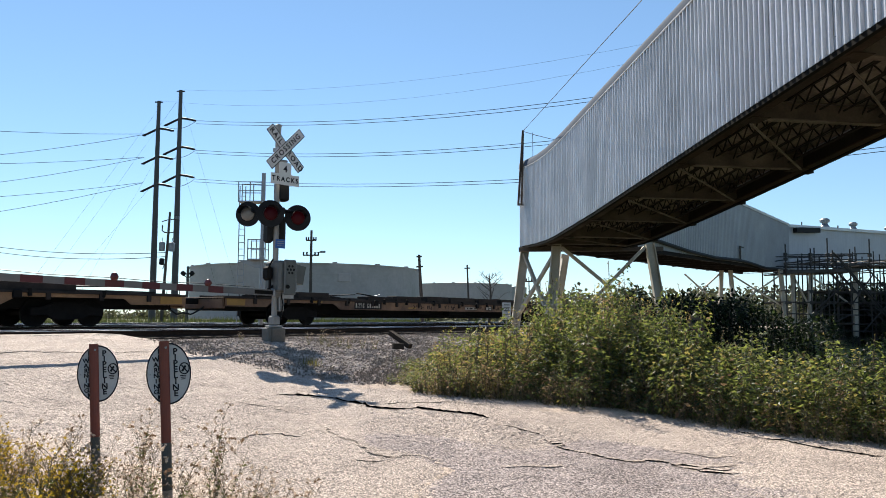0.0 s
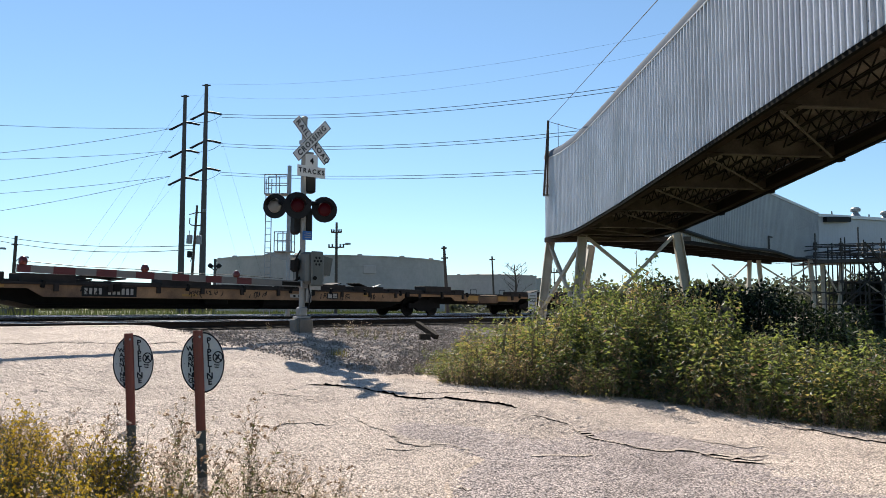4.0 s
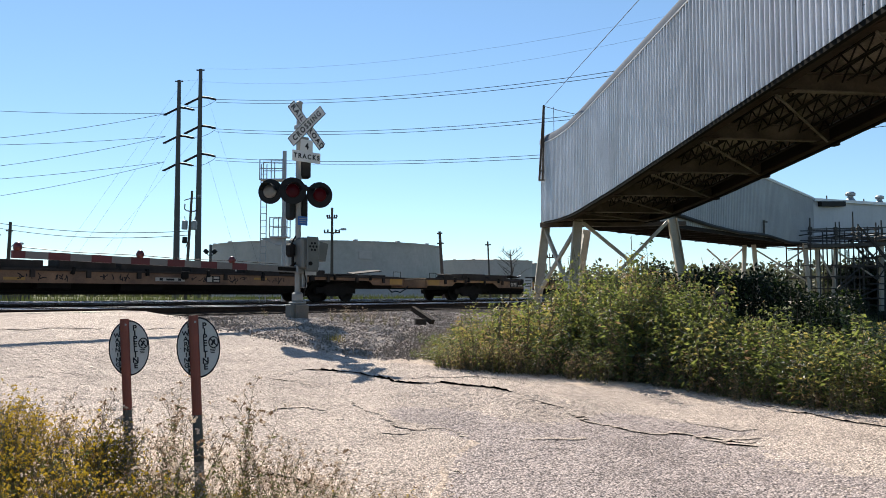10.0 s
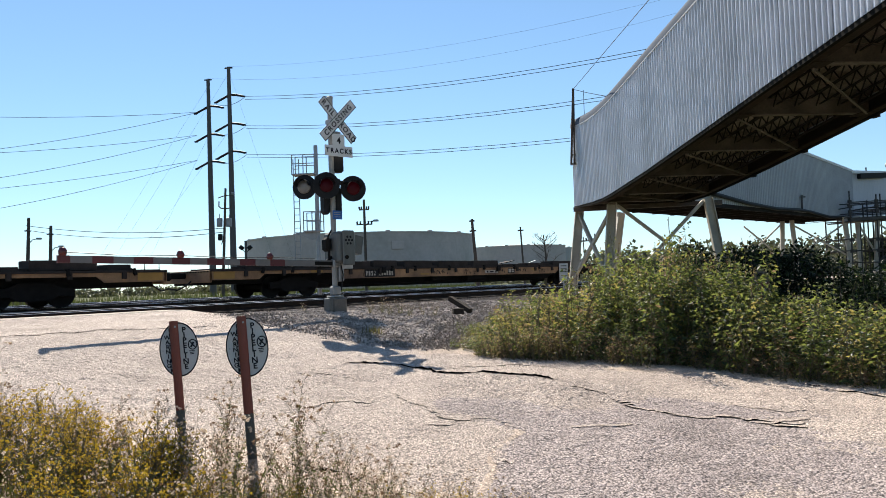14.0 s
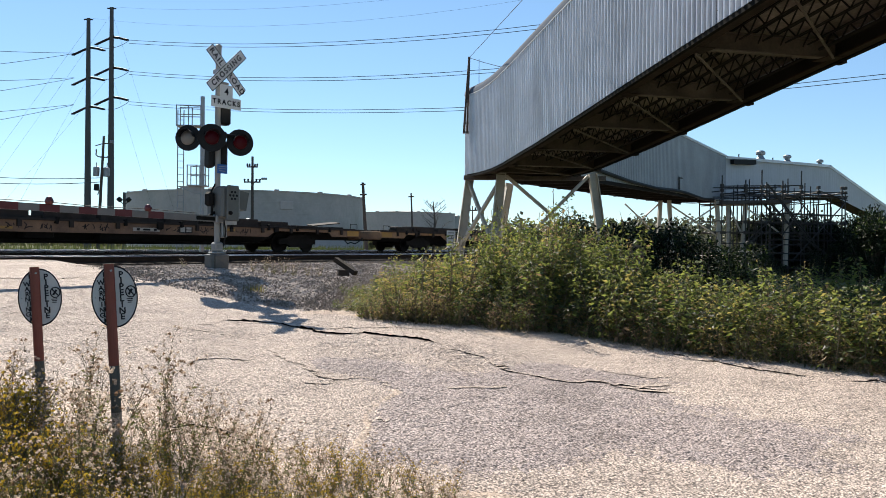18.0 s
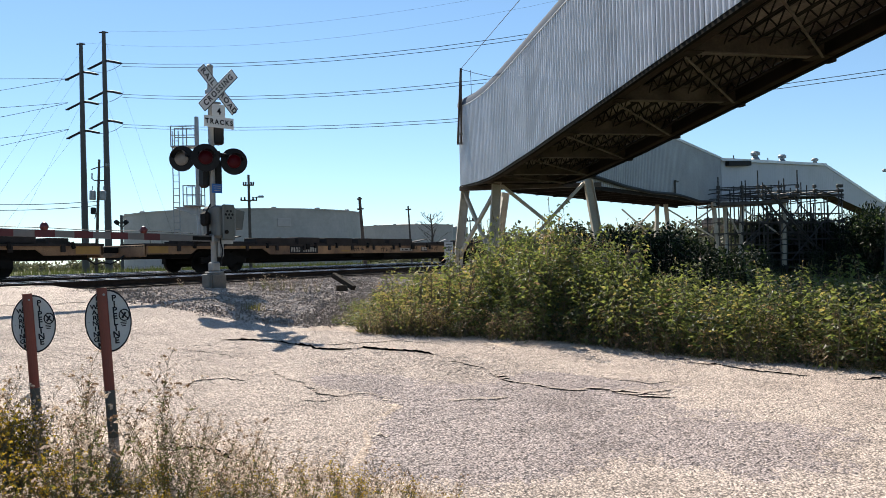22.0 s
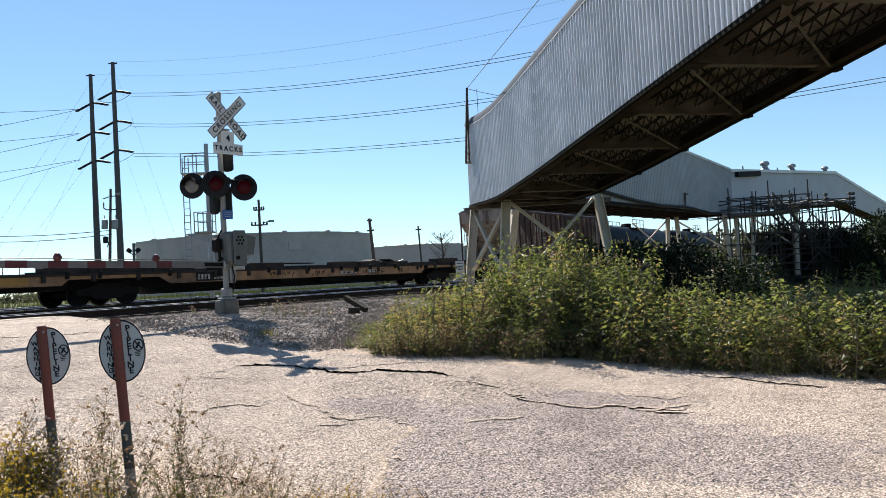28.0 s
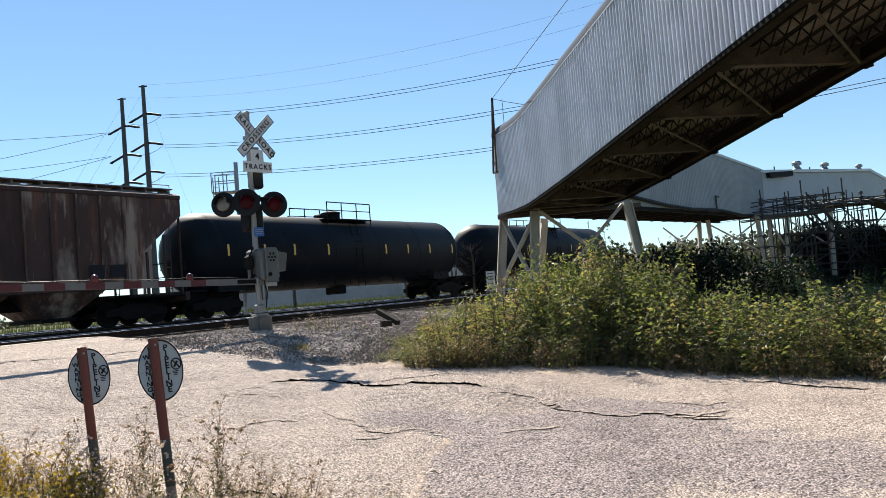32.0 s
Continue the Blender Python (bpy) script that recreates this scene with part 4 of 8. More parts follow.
def gal_bottom(d):
    return float(np.interp(d, (0, 2.2, 3.6, 4.6, 6.0, 7.8, 11.5, 14.1, 17.6, 40), (4.13, 4.06, 4.06, 4.11, 4.22, 4.36, 4.72, 4.98, 5.32, 7.5)))


def gal_top(d):
    return gal_bottom(d) + float(np.interp(d, (0, 1.9, 3.3, 5.2, 8.0, 11.7, 40), (2.90, 2.83, 2.83, 2.86, 2.93, 2.94, 2.94)))


def ribbed(d0, d1, low, high, along, off, at, pitch=0.1640, depth=0.052, flip=1):
    """One ribbed wall sheet between two distances; off is its outward direction."""
    s = Shape()
    x = d0
    prof = []
    while x < d1 - 1e-4:
        w = min(pitch, d1 - x)
        prof += [(x, 0.0), (x + w * 0.60, 0.0), (x + w * 0.70, depth), (x + w * 0.88, depth), (x + w * 0.985, 0.0)]
        x += pitch
    prof.append((d1, 0.0))
    vs = []
    for d, o in prof:
        q = at + along * d + off * o
        vs += [(q.x, q.y, low(d)), (q.x, q.y, high(d))]
    fs = [(2 * i, 2 * i + 2, 2 * i + 3, 2 * i + 1) for i in range(len(prof) - 1)]
    if flip < 0:
        fs = [f[::-1] for f in fs]
    return s.add(vs, fs)


gal = thing("conveyor_gallery", "long grey corrugated conveyor gallery climbing over the road on steel trusses", "conveyor gallery")
PAN = 0.82
d, k = 0.0, 0
while d < 27.2:
    part("wall_panel", ribbed(d, d + PAN, lambda x: gal_bottom(x) + 0.03, gal_top, GD, -GE, G0 + (-GE) * (0.004 * (k % 2)), flip=1), M["sheet"], gal)
    d += PAN
    k += 1
sc = Shape()
for i in range(33):
    for zz in (0.25, 1.2, 2.2, 2.8):
        q = G0 + GD * (i * PAN + 0.05) - GE * 0.012
        sc.box(q.x - 0.006, q.x + 0.006, q.y - 0.006, q.y + 0.006, gal_bottom(i * PAN) + zz, gal_bottom(i * PAN) + zz + 0.012)
part("screws", sc, M["blackmetal"], gal, "dark screw heads along the sheet seams", kind="stuff")
for nm, off, lab in (("far_wall", G_W, "grey sheet wall"),):
    vs = []
    for i in range(29):
        q = G0 + GD * i + GE * off
        vs += [(q.x, q.y, gal_bottom(i)), (q.x, q.y, gal_top(i))]
    part(nm, Shape().add(vs, [(2 * i, 2 * i + 1, 2 * i + 3, 2 * i + 2) for i in range(28)]), M["sheet2"], gal, lab)
# end wall
vs = [G0 + Vector((0, 0, gal_bottom(0))), G0 + GE * G_W + Vector((0, 0, gal_bottom(0))), G0 + GE * G_W + Vector((0, 0, gal_top(0))), G0 + Vector((0, 0, gal_top(0)))]
part("end_wall", Shape().add(vs, [(3, 2, 1, 0)]), M["sheet2"], gal, "plain sheet end wall")
# roof: low curved eaves
vs, fs = [], []
RP = ((-0.06, -0.02), (-0.055, 0.10), (-0.02, 0.20), (0.10, 0.28), (1.6, 0.52), (2.9, 0.33), (3.2, 0.14), (3.26, -0.02))
for i in range(57):
    dd = i * 0.5
    for e, h in RP:
        q = G0 + GD * dd + GE * e
        vs.append((q.x, q.y, gal_top(dd) + h))
for i in range(56):
    for j in range(7):
        fs.append((i * 8 + j, i * 8 + j + 1, (i + 1) * 8 + j + 1, (i + 1) * 8 + j))
fs.append(tuple(range(7, -1, -1)))
part("roof", Shape().add(vs, fs), M["roof"], gal, "pale metal roof with rolled eaves", smooth=True)
tr = Shape()
pts = [G0 + GD * (i * 0.5) - GE * 0.045 + Vector((0, 0, gal_top(i * 0.5) - 0.03)) for i in range(57)]
tr.sweep(pts, 0.025, 0.045)
part("eave_trim", tr, M["trim"], gal, "pale eave trim")
# floor deck, edge beams, cross beams, joists and braces of the underside
vs, fs = [], []
for i in range(57):
    dd = i * 0.5
    for e in (0.02, G_W - 0.02):
        q = G0 + GD * dd + GE * e
        vs.append((q.x, q.y, gal_bottom(dd) + 0.425))
for i in range(56):
    fs.append((2 * i, 2 * i + 2, 2 * i + 3, 2 * i + 1))
part("floor_deck", Shape().add(vs, fs), M["under"], gal, "dusty tan deck underside")


def gpt(dd, e, dz):
    q = G0 + GD * dd + GE * e
    return Vector((q.x, q.y, gal_bottom(dd) + dz))


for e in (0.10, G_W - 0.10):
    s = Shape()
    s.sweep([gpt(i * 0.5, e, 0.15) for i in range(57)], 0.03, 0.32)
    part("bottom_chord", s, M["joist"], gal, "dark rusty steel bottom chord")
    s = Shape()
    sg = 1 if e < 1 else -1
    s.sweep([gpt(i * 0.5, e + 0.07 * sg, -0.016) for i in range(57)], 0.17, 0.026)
    part("chord_flange", s, M["chord"], gal, "dark rust-flecked bottom flange")
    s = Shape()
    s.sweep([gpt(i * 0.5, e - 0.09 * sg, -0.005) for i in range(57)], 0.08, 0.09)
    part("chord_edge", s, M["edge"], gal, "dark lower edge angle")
BAYS = [0.9, 2.6, 4.5, 7.1, 9.75, 12.55, 15.4, 18.05, 20.8, 23.5, 26.2]
rnd = random.Random(12)
for i, dd in enumerate(BAYS):
    s = Shape()
    s.beam(gpt(dd, 0.16, 0.15), gpt(dd, G_W - 0.16, 0.15), 0.025, 0.30)
    s.beam(gpt(dd, 0.16, 0.31), gpt(dd, G_W - 0.16, 0.31), 0.17, 0.022)
    cb = part("cross_beam", s, M["rust"], gal, "dark rusty cross beam")
    part("beam_flange", Shape().beam(gpt(dd, 0.16, -0.004), gpt(dd, G_W - 0.16, -0.004), 0.17, 0.022), M["flange"], cb, "paler bottom flange")
    for e in (0.30, G_W - 0.30):
        c = gpt(dd, e, -0.024)
        part("gusset_plate", Shape().beam(c - GD * 0.22, c + GD * 0.22, 0.34, 0.012), M["chord"], gal, "flat gusset plate at the chord")
    part("end_bracket", Shape().beam(gpt(dd - 0.05, G_W - 0.02, -0.05), gpt(dd - 0.05, G_W + 0.06, -0.05), 0.20, 0.06), M["joist"], gal, "small bracket below the far chord")
    if i + 1 < len(BAYS):
        d2 = BAYS[i + 1]
        part("wind_brace", Shape().beam(gpt(d2 - 0.12, 0.28, -0.045), gpt(dd + 0.12, G_W - 0.28, -0.045), 0.04, 0.03), M["flange"], gal, "thin pale diagonal wind brace")
        part("stray_pipe", Shape().tube(gpt(dd + 0.2, 2.55 + 0.06 * rnd.random(), 0.07), gpt(d2 - 0.2, 2.55 + 0.06 * rnd.random(), 0.07), 0.03, n=6), M["joist"], gal, "thin dark pipe along the deck")
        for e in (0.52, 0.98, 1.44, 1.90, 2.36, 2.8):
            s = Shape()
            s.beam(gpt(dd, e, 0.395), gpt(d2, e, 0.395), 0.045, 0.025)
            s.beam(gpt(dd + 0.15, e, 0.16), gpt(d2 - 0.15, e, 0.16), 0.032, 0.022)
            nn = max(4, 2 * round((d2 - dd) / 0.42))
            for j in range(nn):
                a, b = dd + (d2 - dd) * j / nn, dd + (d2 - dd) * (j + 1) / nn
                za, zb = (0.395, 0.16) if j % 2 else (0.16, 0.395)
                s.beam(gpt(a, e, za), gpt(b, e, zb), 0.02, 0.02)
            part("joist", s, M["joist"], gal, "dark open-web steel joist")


def leg(name, a, b, w, parent, m, taper=1.0):
    s = Shape()
    a, b = Vector(a), Vector(b)
    s.beam(a, b, w, 0.03, up=(0, 1, 0))
    sd = (b - a).cross(Vector((0, 1, 0))).normalized() * (w / 2)
    for q in (sd, -sd):
        s.beam(a + q, b + q, 0.03, w * 0.9, up=(0, 1, 0))
    return part(name, s, m, parent)


tower = thing("support_tower", "cream painted steel tower with splayed legs below the gallery", "steel tower")
LEGS = [((2.95, 28.6, 4.10), (2.50, 28.6, 0.5)), ((3.85, 27.0, 4.14), (3.48, 26.6, 0.3)), ((4.75, 31.0, 4.05), (4.2, 31.2, 0.5)), ((7.12, 27.5, 4.15), (7.72, 27.5, 0.2))]
for a, b in LEGS:
    leg("leg", a, b, 0.27, tower, M["cream"])
for a, b in (((3.95, 27.1, 4.05), (5.75, 27.3, 2.6)), ((6.95, 27.5, 4.05), (5.0, 27.3, 2.1)), ((2.9, 28.6, 3.9), (3.6, 27.0, 1.6)), ((3.8, 27.0, 3.8), (2.65, 28.6, 1.6)), ((3.8, 27.0, 3.9), (4.3, 31, 1.6)), ((4.6, 31, 3.9), (3.6, 26.8, 1.6))):
    part("brace", Shape().beam(a, b, 0.12, 0.10), M["cream"], tower)
part("cap_beam", Shape().beam((2.7, 28.3, 4.0), (7.6, 27.6, 4.0), 0.25, 0.14), M["rust"], tower, "rusty cap beam")

# second gallery, running off along the tracks
g2 = thing("distant_gallery", "pale ribbed sheet conveyor gallery parallel to the tracks", "conveyor gallery")
A2 = sp(27.0, 12.4)
L2 = 30.6


def b2(dd):
    return 4.45 + 0.42 * dd / L2


def t2(dd):
    return float(np.interp(dd, (0, 15.5, L2), (8.1, 8.08, 7.98)))


G2_START = 4.0
dd = G2_START
while dd < L2 - 0.1:
    part("wall_panel", ribbed(dd, min(dd + 0.996, L2), b2, t2, U, -N, A2, 0.25, 0.04, flip=-1), M["sheet2"], g2)
    dd += 1.0
s = Shape()
q = [A2 + U * G2_START + Vector((0, 0, b2(4))), A2 + U * L2 + Vector((0, 0, b2(L2))), A2 + U * L2 + N * 3.2 + Vector((0, 0, b2(L2))), A2 + U * G2_START + N * 3.2 + Vector((0, 0, b2(4)))]
part("floor_deck", s.add(q, [(0, 1, 2, 3)]), M["joist"], g2, "near-black underside")
s = Shape()
q = [A2 + U * G2_START + Vector((0, 0, t2(4))), A2 + U * 15.5 + Vector((0, 0, t2(15.5))), A2 + U * L2 + Vector((0, 0, t2(L2)))]
for a, b in zip(q, q[1:]):
    s.add([a - N * 0.1, b - N * 0.1, b + N * 1.6 + Vector((0, 0, 0.3)), a + N * 1.6 + Vector((0, 0, 0.3))], [(0, 1, 2, 3)])
    s.add([a + N * 1.6 + Vector((0, 0, 0.3)), b + N * 1.6 + Vector((0, 0, 0.3)), b + N * 3.3, a + N * 3.3], [(0, 1, 2, 3)])
part("roof", s, M["roof"], g2, "low metal roof")
s = Shape()
for a, b in zip(q, q[1:]):
    s.beam(a - N * 0.06, b - N * 0.06, 0.05, 0.14)
part("eave_trim", s, M["trim"], g2, "pale eave trim")
a, b = A2 + U * L2, A2 + U * L2 + N * 3.2
part("end_wall", Shape().add([a + Vector((0, 0, b2(L2))), b + Vector((0, 0, b2(L2))), b + Vector((0, 0, t2(L2))), a + Vector((0, 0, t2(L2)))], [(0, 1, 2, 3)]), M["sheet2"], g2)
a, b = A2 + U * G2_START + N * 3.2, A2 + U * L2 + N * 3.2
part("back_wall", Shape().add([a + Vector((0, 0, b2(0))), b + Vector((0, 0, b2(L2))), b + Vector((0, 0, t2(L2))), a + Vector((0, 0, t2(0)))], [(0, 1, 2, 3)]), M["sheet2"], g2)
for k in range(2, 14):
    a = A2 + U * (1 + 2 * k)
    part("cross_beam", Shape().beam(a + Vector((0, 0, b2(1 + 2 * k) - 0.1)), a + N * 3.2 + Vector((0, 0, b2(1 + 2 * k) - 0.1)), 0.12, 0.2), M["joist"], g2)
for e in (0.08, 3.1):
    part("bottom_chord", Shape().beam(A2 + U * G2_START + N * e + Vector((0, 0, b2(4) - 0.05)), A2 + U * L2 + N * e + Vector((0, 0, b2(L2) - 0.05)), 0.15, 0.24), M["joist"], g2)
hp = [A2 + U * x - N * 0.12 + Vector((0, 0, b2(x) + h)) for x, h in ((4.2, 0.40), (6, 0.34), (10, 0.12), (14, 0.02), (18, 0.10), (20, 0.06), (24, -0.12), (28, 0.0))]
part("hose", Shape().path(hp, 0.09, 8), M["hose"], g2, "black hose strapped along the wall")
q = A2 + U * 18.3 - N * 0.15
part("bracket", Shape().beam(q + Vector((0, 0, b2(18) + 0.1)), q + Vector((0, 0, b2(18) + 0.9)), 0.08, 0.08).beam(q + Vector((0, 0, b2(18) + 0.85)), q + U * 0.6 + Vector((0, 0, b2(18) + 0.85)), 0.08, 0.08), M["scaf"], g2)

# third section with roof vents
g3 = thing("transfer_house", "pale sheet-clad conveyor house with roof vents and a sloping end", "conveyor house")
C0, C1, C2, C3 = Vector((23.35, 54.1, 0)), Vector((34.2, 60.0, 0)), Vector((41.2, 63.6, 0)), Vector((60, 74.0, 0))
bk = Vector((-2.2, 3.6, 0))
zt = ((C0, 7.85, 4.8), (C1, 8.0, 5.9), (C2, 5.1, 3.9), (C3, 5.1, 3.9))
for (a, ta, ba), (b, tb, bb) in zip(zt, zt[1:]):
    bk = Vector((-2.2, 3.6, 0)) * (1.0 if a is C0 else 0.3)
    n_ = max(1, int((b - a).length / 1.0))
    al = (b - a).normalized()
    ln_ = (b - a).length
    for k in range(n_):
        d0, d1 = ln_ * k / n_, ln_ * (k + 1) / n_ - 0.003
        part("wall_panel", ribbed(d0, d1, lambda x: ba + (bb - ba) * x / ln_, lambda x: ta + (tb - ta) * x / ln_, al, -bk.normalized(), a, 0.25, 0.004, flip=-1), M["sheet3"], g3)
    z = Vector((0, 0, 1))
    part("roof", Shape().add([a + z * ta - bk * 0.03, b + z * tb - bk * 0.03, b + bk + z * (tb + 0.1), a + bk + z * (ta + 0.1)], [(0, 1, 2, 3)]), M["roof"], g3, "flat metal roof")
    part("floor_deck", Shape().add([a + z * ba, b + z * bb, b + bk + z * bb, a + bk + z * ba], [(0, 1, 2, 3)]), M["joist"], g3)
    part("eave_trim", Shape().beam(a + z * (ta + 0.04) - bk * 0.03, b + z * (tb + 0.04) - bk * 0.03, 0.05, 0.2), M["trim"], g3, "bright folded roof edge")
# Solid black box added on the wall in place of a shaded slot.
part("dark_opening", Shape().beam((23.87, 54.2, 7.62), (26.02, 55.37, 7.74), 0.30, 0.34), M["black"], g3, "black box for the dark slot below the eave")
for v, vk in (((28.28, 59.18), 1.35), ((31.18, 60.75), 1.2), ((34.99, 62.83), 1.05)):
    vt = Shape().revolve([(0.3, 0), (0.15, 0.25), (0.15, 0.33), (0.25, 0.34), (0.26, 0.47), (0.17, 0.55), (0.03, 0.56)], n=16, at=(0, 0, 0)).moved(pose(v[0], v[1], 8.3) @ Matrix.Scale(vk, 4))
    part("roof_vent", vt, M["galv"], g3, "round metal roof vent")
    part("vent_curb", Shape().revolve([(0.72, -0.1), (0.70, 0.0), (0.34, 0.22), (0.30, 0.24)], n=4).moved(pose(v[0], v[1], 8.16, 0, 0, 30)), M["rust"], g3, "brown vent curb")
for v in ((26.0, 57.9), (29.6, 59.9), (32.4, 61.4), (33.6, 62.0)):
    part("roof_stub", Shape().tube((v[0], v[1], 7.9), (v[0], v[1], 8.62 if v[0] < 31 else 8.3), 0.045, n=6), M["scaf"], g3, "short pipe stub on the roof")

# legs of the far bents
far_t = thing("far_support_bent", "cream steel trestle bent below the distant gallery", "steel tower")
for a, b in ((17.5, 17.3), (18.05, 18.35), (21.2, 21.5), (21.95, 22.05), (23.15, 22.85), (25.9, 25.8)):
    part("leg", Shape().beam((a, 50.4, 4.75), (b, 50.4, 0.5), 0.22, 0.22), M["cream"], far_t)
for a, b in ((15.2, 17.4), (17.4, 15.2), (18.1, 21.3), (21.3, 18.3), (22.0, 23.0), (23.0, 25.8)):
    part("brace", Shape().beam((a, 50.5, 4.4), (b, 50.5, 2.4), 0.10, 0.08), M["cream"], far_t)

# ---- scaffold ----
scf = thing("scaffold", "dark tube scaffold tower with ledgers and braces beside the conveyor house", "scaffold")
rnd = random.Random(8)
OX = Vector((0.995, 0.09, 0)).normalized()
OY = Vector((-0.09, 0.995, 0)).normalized()
S0 = Vector((21.4, 49.6, 0))


def spt(i, j, z):
    q = S0 + OX * i + OY * j
    return Vector((q.x, q.y, z))


COLS = (-0.2, 1.42, 2.53, 2.86, 3.99, 5.29, 6.5, 8.19, 8.42)
TOPS = (6.3, 5.95, 6.55, 5.9, 6.05, 6.7, 5.6, 5.55, 5.35)
for i, tz in zip(COLS, TOPS):
    for j in (0, 1.5, 3.0):
        part("standard", Shape().tube(spt(i, j, -0.1), spt(i, j, tz - 0.22 * j + rnd.uniform(-0.1, 0.1)), 0.042, n=6), M["scaf"], scf)
for i, tz in ((5.55, 6.0), (5.8, 5.9), (6.2, 5.7), (4.7, 4.9), (7.2, 4.6), (3.4, 4.4), (0.6, 4.3), (7.7, 4.4)):
    for j in (0.4, 2.2):
        part("standard", Shape().tube(spt(i, j, -0.1 if i > 4 else 0.4), spt(i, j, tz), 0.036, n=6), M["scaf"], scf)
for z, zb, x0, x1 in ((5.54, 5.74, -0.2, 5.4), (4.97, 5.05, -0.2, 5.4), (5.3, 5.3, 1.4, 8.5), (5.1, 5.1, 4.9, 8.6), (4.55, 4.75, -0.2, 5.4), (3.9, 3.85, 3.9, 8.4), (3.3, 3.3, 2.4, 8.5), (2.62, 2.66, -0.2, 6.6), (2.2, 2.2, 3.4, 8.5), (1.95, 1.9, -0.2, 5.4), (1.32, 1.3, -0.2, 8.5), (0.9, 0.9, -0.2, 6.0), (0.4, 0.4, -0.2, 8.5)):
    for j in (0, 1.5, 3.0):
        part("ledger", Shape().tube(spt(x0, j, z + rnd.uniform(-0.03, 0.03)), spt(x1, j, zb + rnd.uniform(-0.05, 0.03)), 0.036, n=6), M["scaf"], scf)
for i in COLS:
    for z in (5.2, 4.6, 3.3, 2.6, 1.3):
        part("transom", Shape().tube(spt(i, -0.2, z + 0.06), spt(i, 3.2, z + 0.06), 0.034, n=6), M["scaf"], scf)
for a, b, za, zb in ((2.86, 6.25, 5.75, 1.66), (3.05, 6.6, 5.6, 1.5), (3.3, 5.4, 5.2, 2.6), (4.9, 8.2, 4.9, 1.6), (8.3, 4.6, 4.6, 0.8), (-0.2, 2.5, 0.6, 2.6), (1.4, 4.0, 2.0, 4.2), (5.3, 8.4, 2.4, 0.5), (6.4, 8.5, 5.4, 4.8), (8.4, 12.0, 3.0, 0.5), (4.0, 5.4, 2.6, 4.4), (1.5, 3.9, 0.9, 1.9)):
    part("brace", Shape().tube(spt(a, -0.1, za), spt(b, -0.1, zb), 0.042, n=6), M["scaf"], scf)
for k in range(7):
    part("board", Shape().beam(spt(-0.2, 0.2 + k * 0.4, 4.42), spt(4.6, 0.2 + k * 0.4, 4.58), 0.36, 0.06), M["scaf"], scf, "dark scaffold board")
    part("board", Shape().beam(spt(4.6, 0.2 + k * 0.4, 4.95), spt(8.5, 0.2 + k * 0.4, 4.98), 0.36, 0.06), M["scaf"], scf, "dark scaffold board")
part("toe_board", Shape().beam(spt(-0.2, -0.08, 4.52), spt(4.6, -0.08, 4.68), 0.04, 0.2), M["scaf"], scf, "dark toe board")
for j in (0.3, 1.1):
    part("stair_string", Shape().beam(spt(2.9, j, 5.0), spt(6.4, j, 1.35), 0.05, 0.13), M["scaf"], scf)
for k in range(16):
    part("stair_tread", Shape().beam(spt(2.95 + 0.222 * k, 0.3, 4.95 - 0.23 * k), spt(2.95 + 0.222 * k, 1.1, 4.95 - 0.23 * k), 0.22, 0.05), M["scaf"], scf)
for i in COLS:
    for z in (5.6, 5.3, 5.0, 3.3, 2.62):
        part("coupler_clamp", Shape().box(-0.10, 0.10, -0.09, 0.09, -0.10, 0.10, 0.02), M["scaf"], scf, m=Matrix.Translation(spt(i, 0, z)))

# ---- storage tanks ----


def oil_tank(x, y, r, top, base, label, m, rim=0.35, nv=9):
    tk = thing("storage_tank", label, "storage tank", pose(x, y, base))
    h = top - base
    body = part("shell", Shape().revolve([(r, 0), (r, h)], n=96), m, tk)
    smooth_angle(body, 30)
    part("roof", Shape().revolve([(r + 0.12, h - 0.25), (r + 0.12, h), (r * 0.6, h + 0.35), (0.2, h + 0.5)], n=96), m, tk, "shallow cone roof", smooth=False)
    for k in range(1, 5):
        part("shell_seam", Shape().revolve([(r + 0.015, h * k / 5), (r + 0.03, h * k / 5 + 0.03), (r + 0.015, h * k / 5 + 0.06)], n=96), m, tk, "horizontal weld seam")
    for k in range(nv):
        w = -math.pi * (0.02 + 0.96 * k / (nv - 1))
        part("rim_vent", Shape().box(-0.4, 0.4, -0.3, 0.3, 0, 0.34, 0.05), m, tk, m=pose((r - 0.3) * math.cos(w), (r - 0.3) * math.sin(w), h - 0.1, 0, 0, math.degrees(w) + 90))
    return tk


tk1 = oil_tank(-28.0, 166, 23.3, 11.1, 0.9, "large beige oil storage tank with roof rim vents", M["oiltank"])
for k, w in enumerate((-1.12,)):
    part("overflow_box", Shape().box(-1.2, 1.2, -0.12, 0.12, 0, 1.5, 0.05), M["oiltank"], tk1, "faint shell patch", pose(23.4 * math.cos(w), 23.4 * math.sin(w), 6.9, 0, 0, math.degrees(w) + 90))
oil_tank(6.5, 262, 15.8, 12.0, 0.9, "smaller pale oil storage tank farther away", M["oiltank"], nv=8)
oil_tank(20.0, 275, 8.5, 11.6, 0.9, "narrow pale storage tank behind the others", M["oiltank2"], nv=4)

# ---- crossing signal with gate ----
SG = thing("crossing_signal", "railroad crossing signal with crossbuck, red lights and lowered striped gate", "crossing signal", tpose(12.40, 13.4, 1.42, -8))
part("foundation", Shape().box(-0.19, 0.19, -0.19, 0.19, -0.55, -0.06, 0.03), M["concrete"], SG, "weathered concrete foundation block")
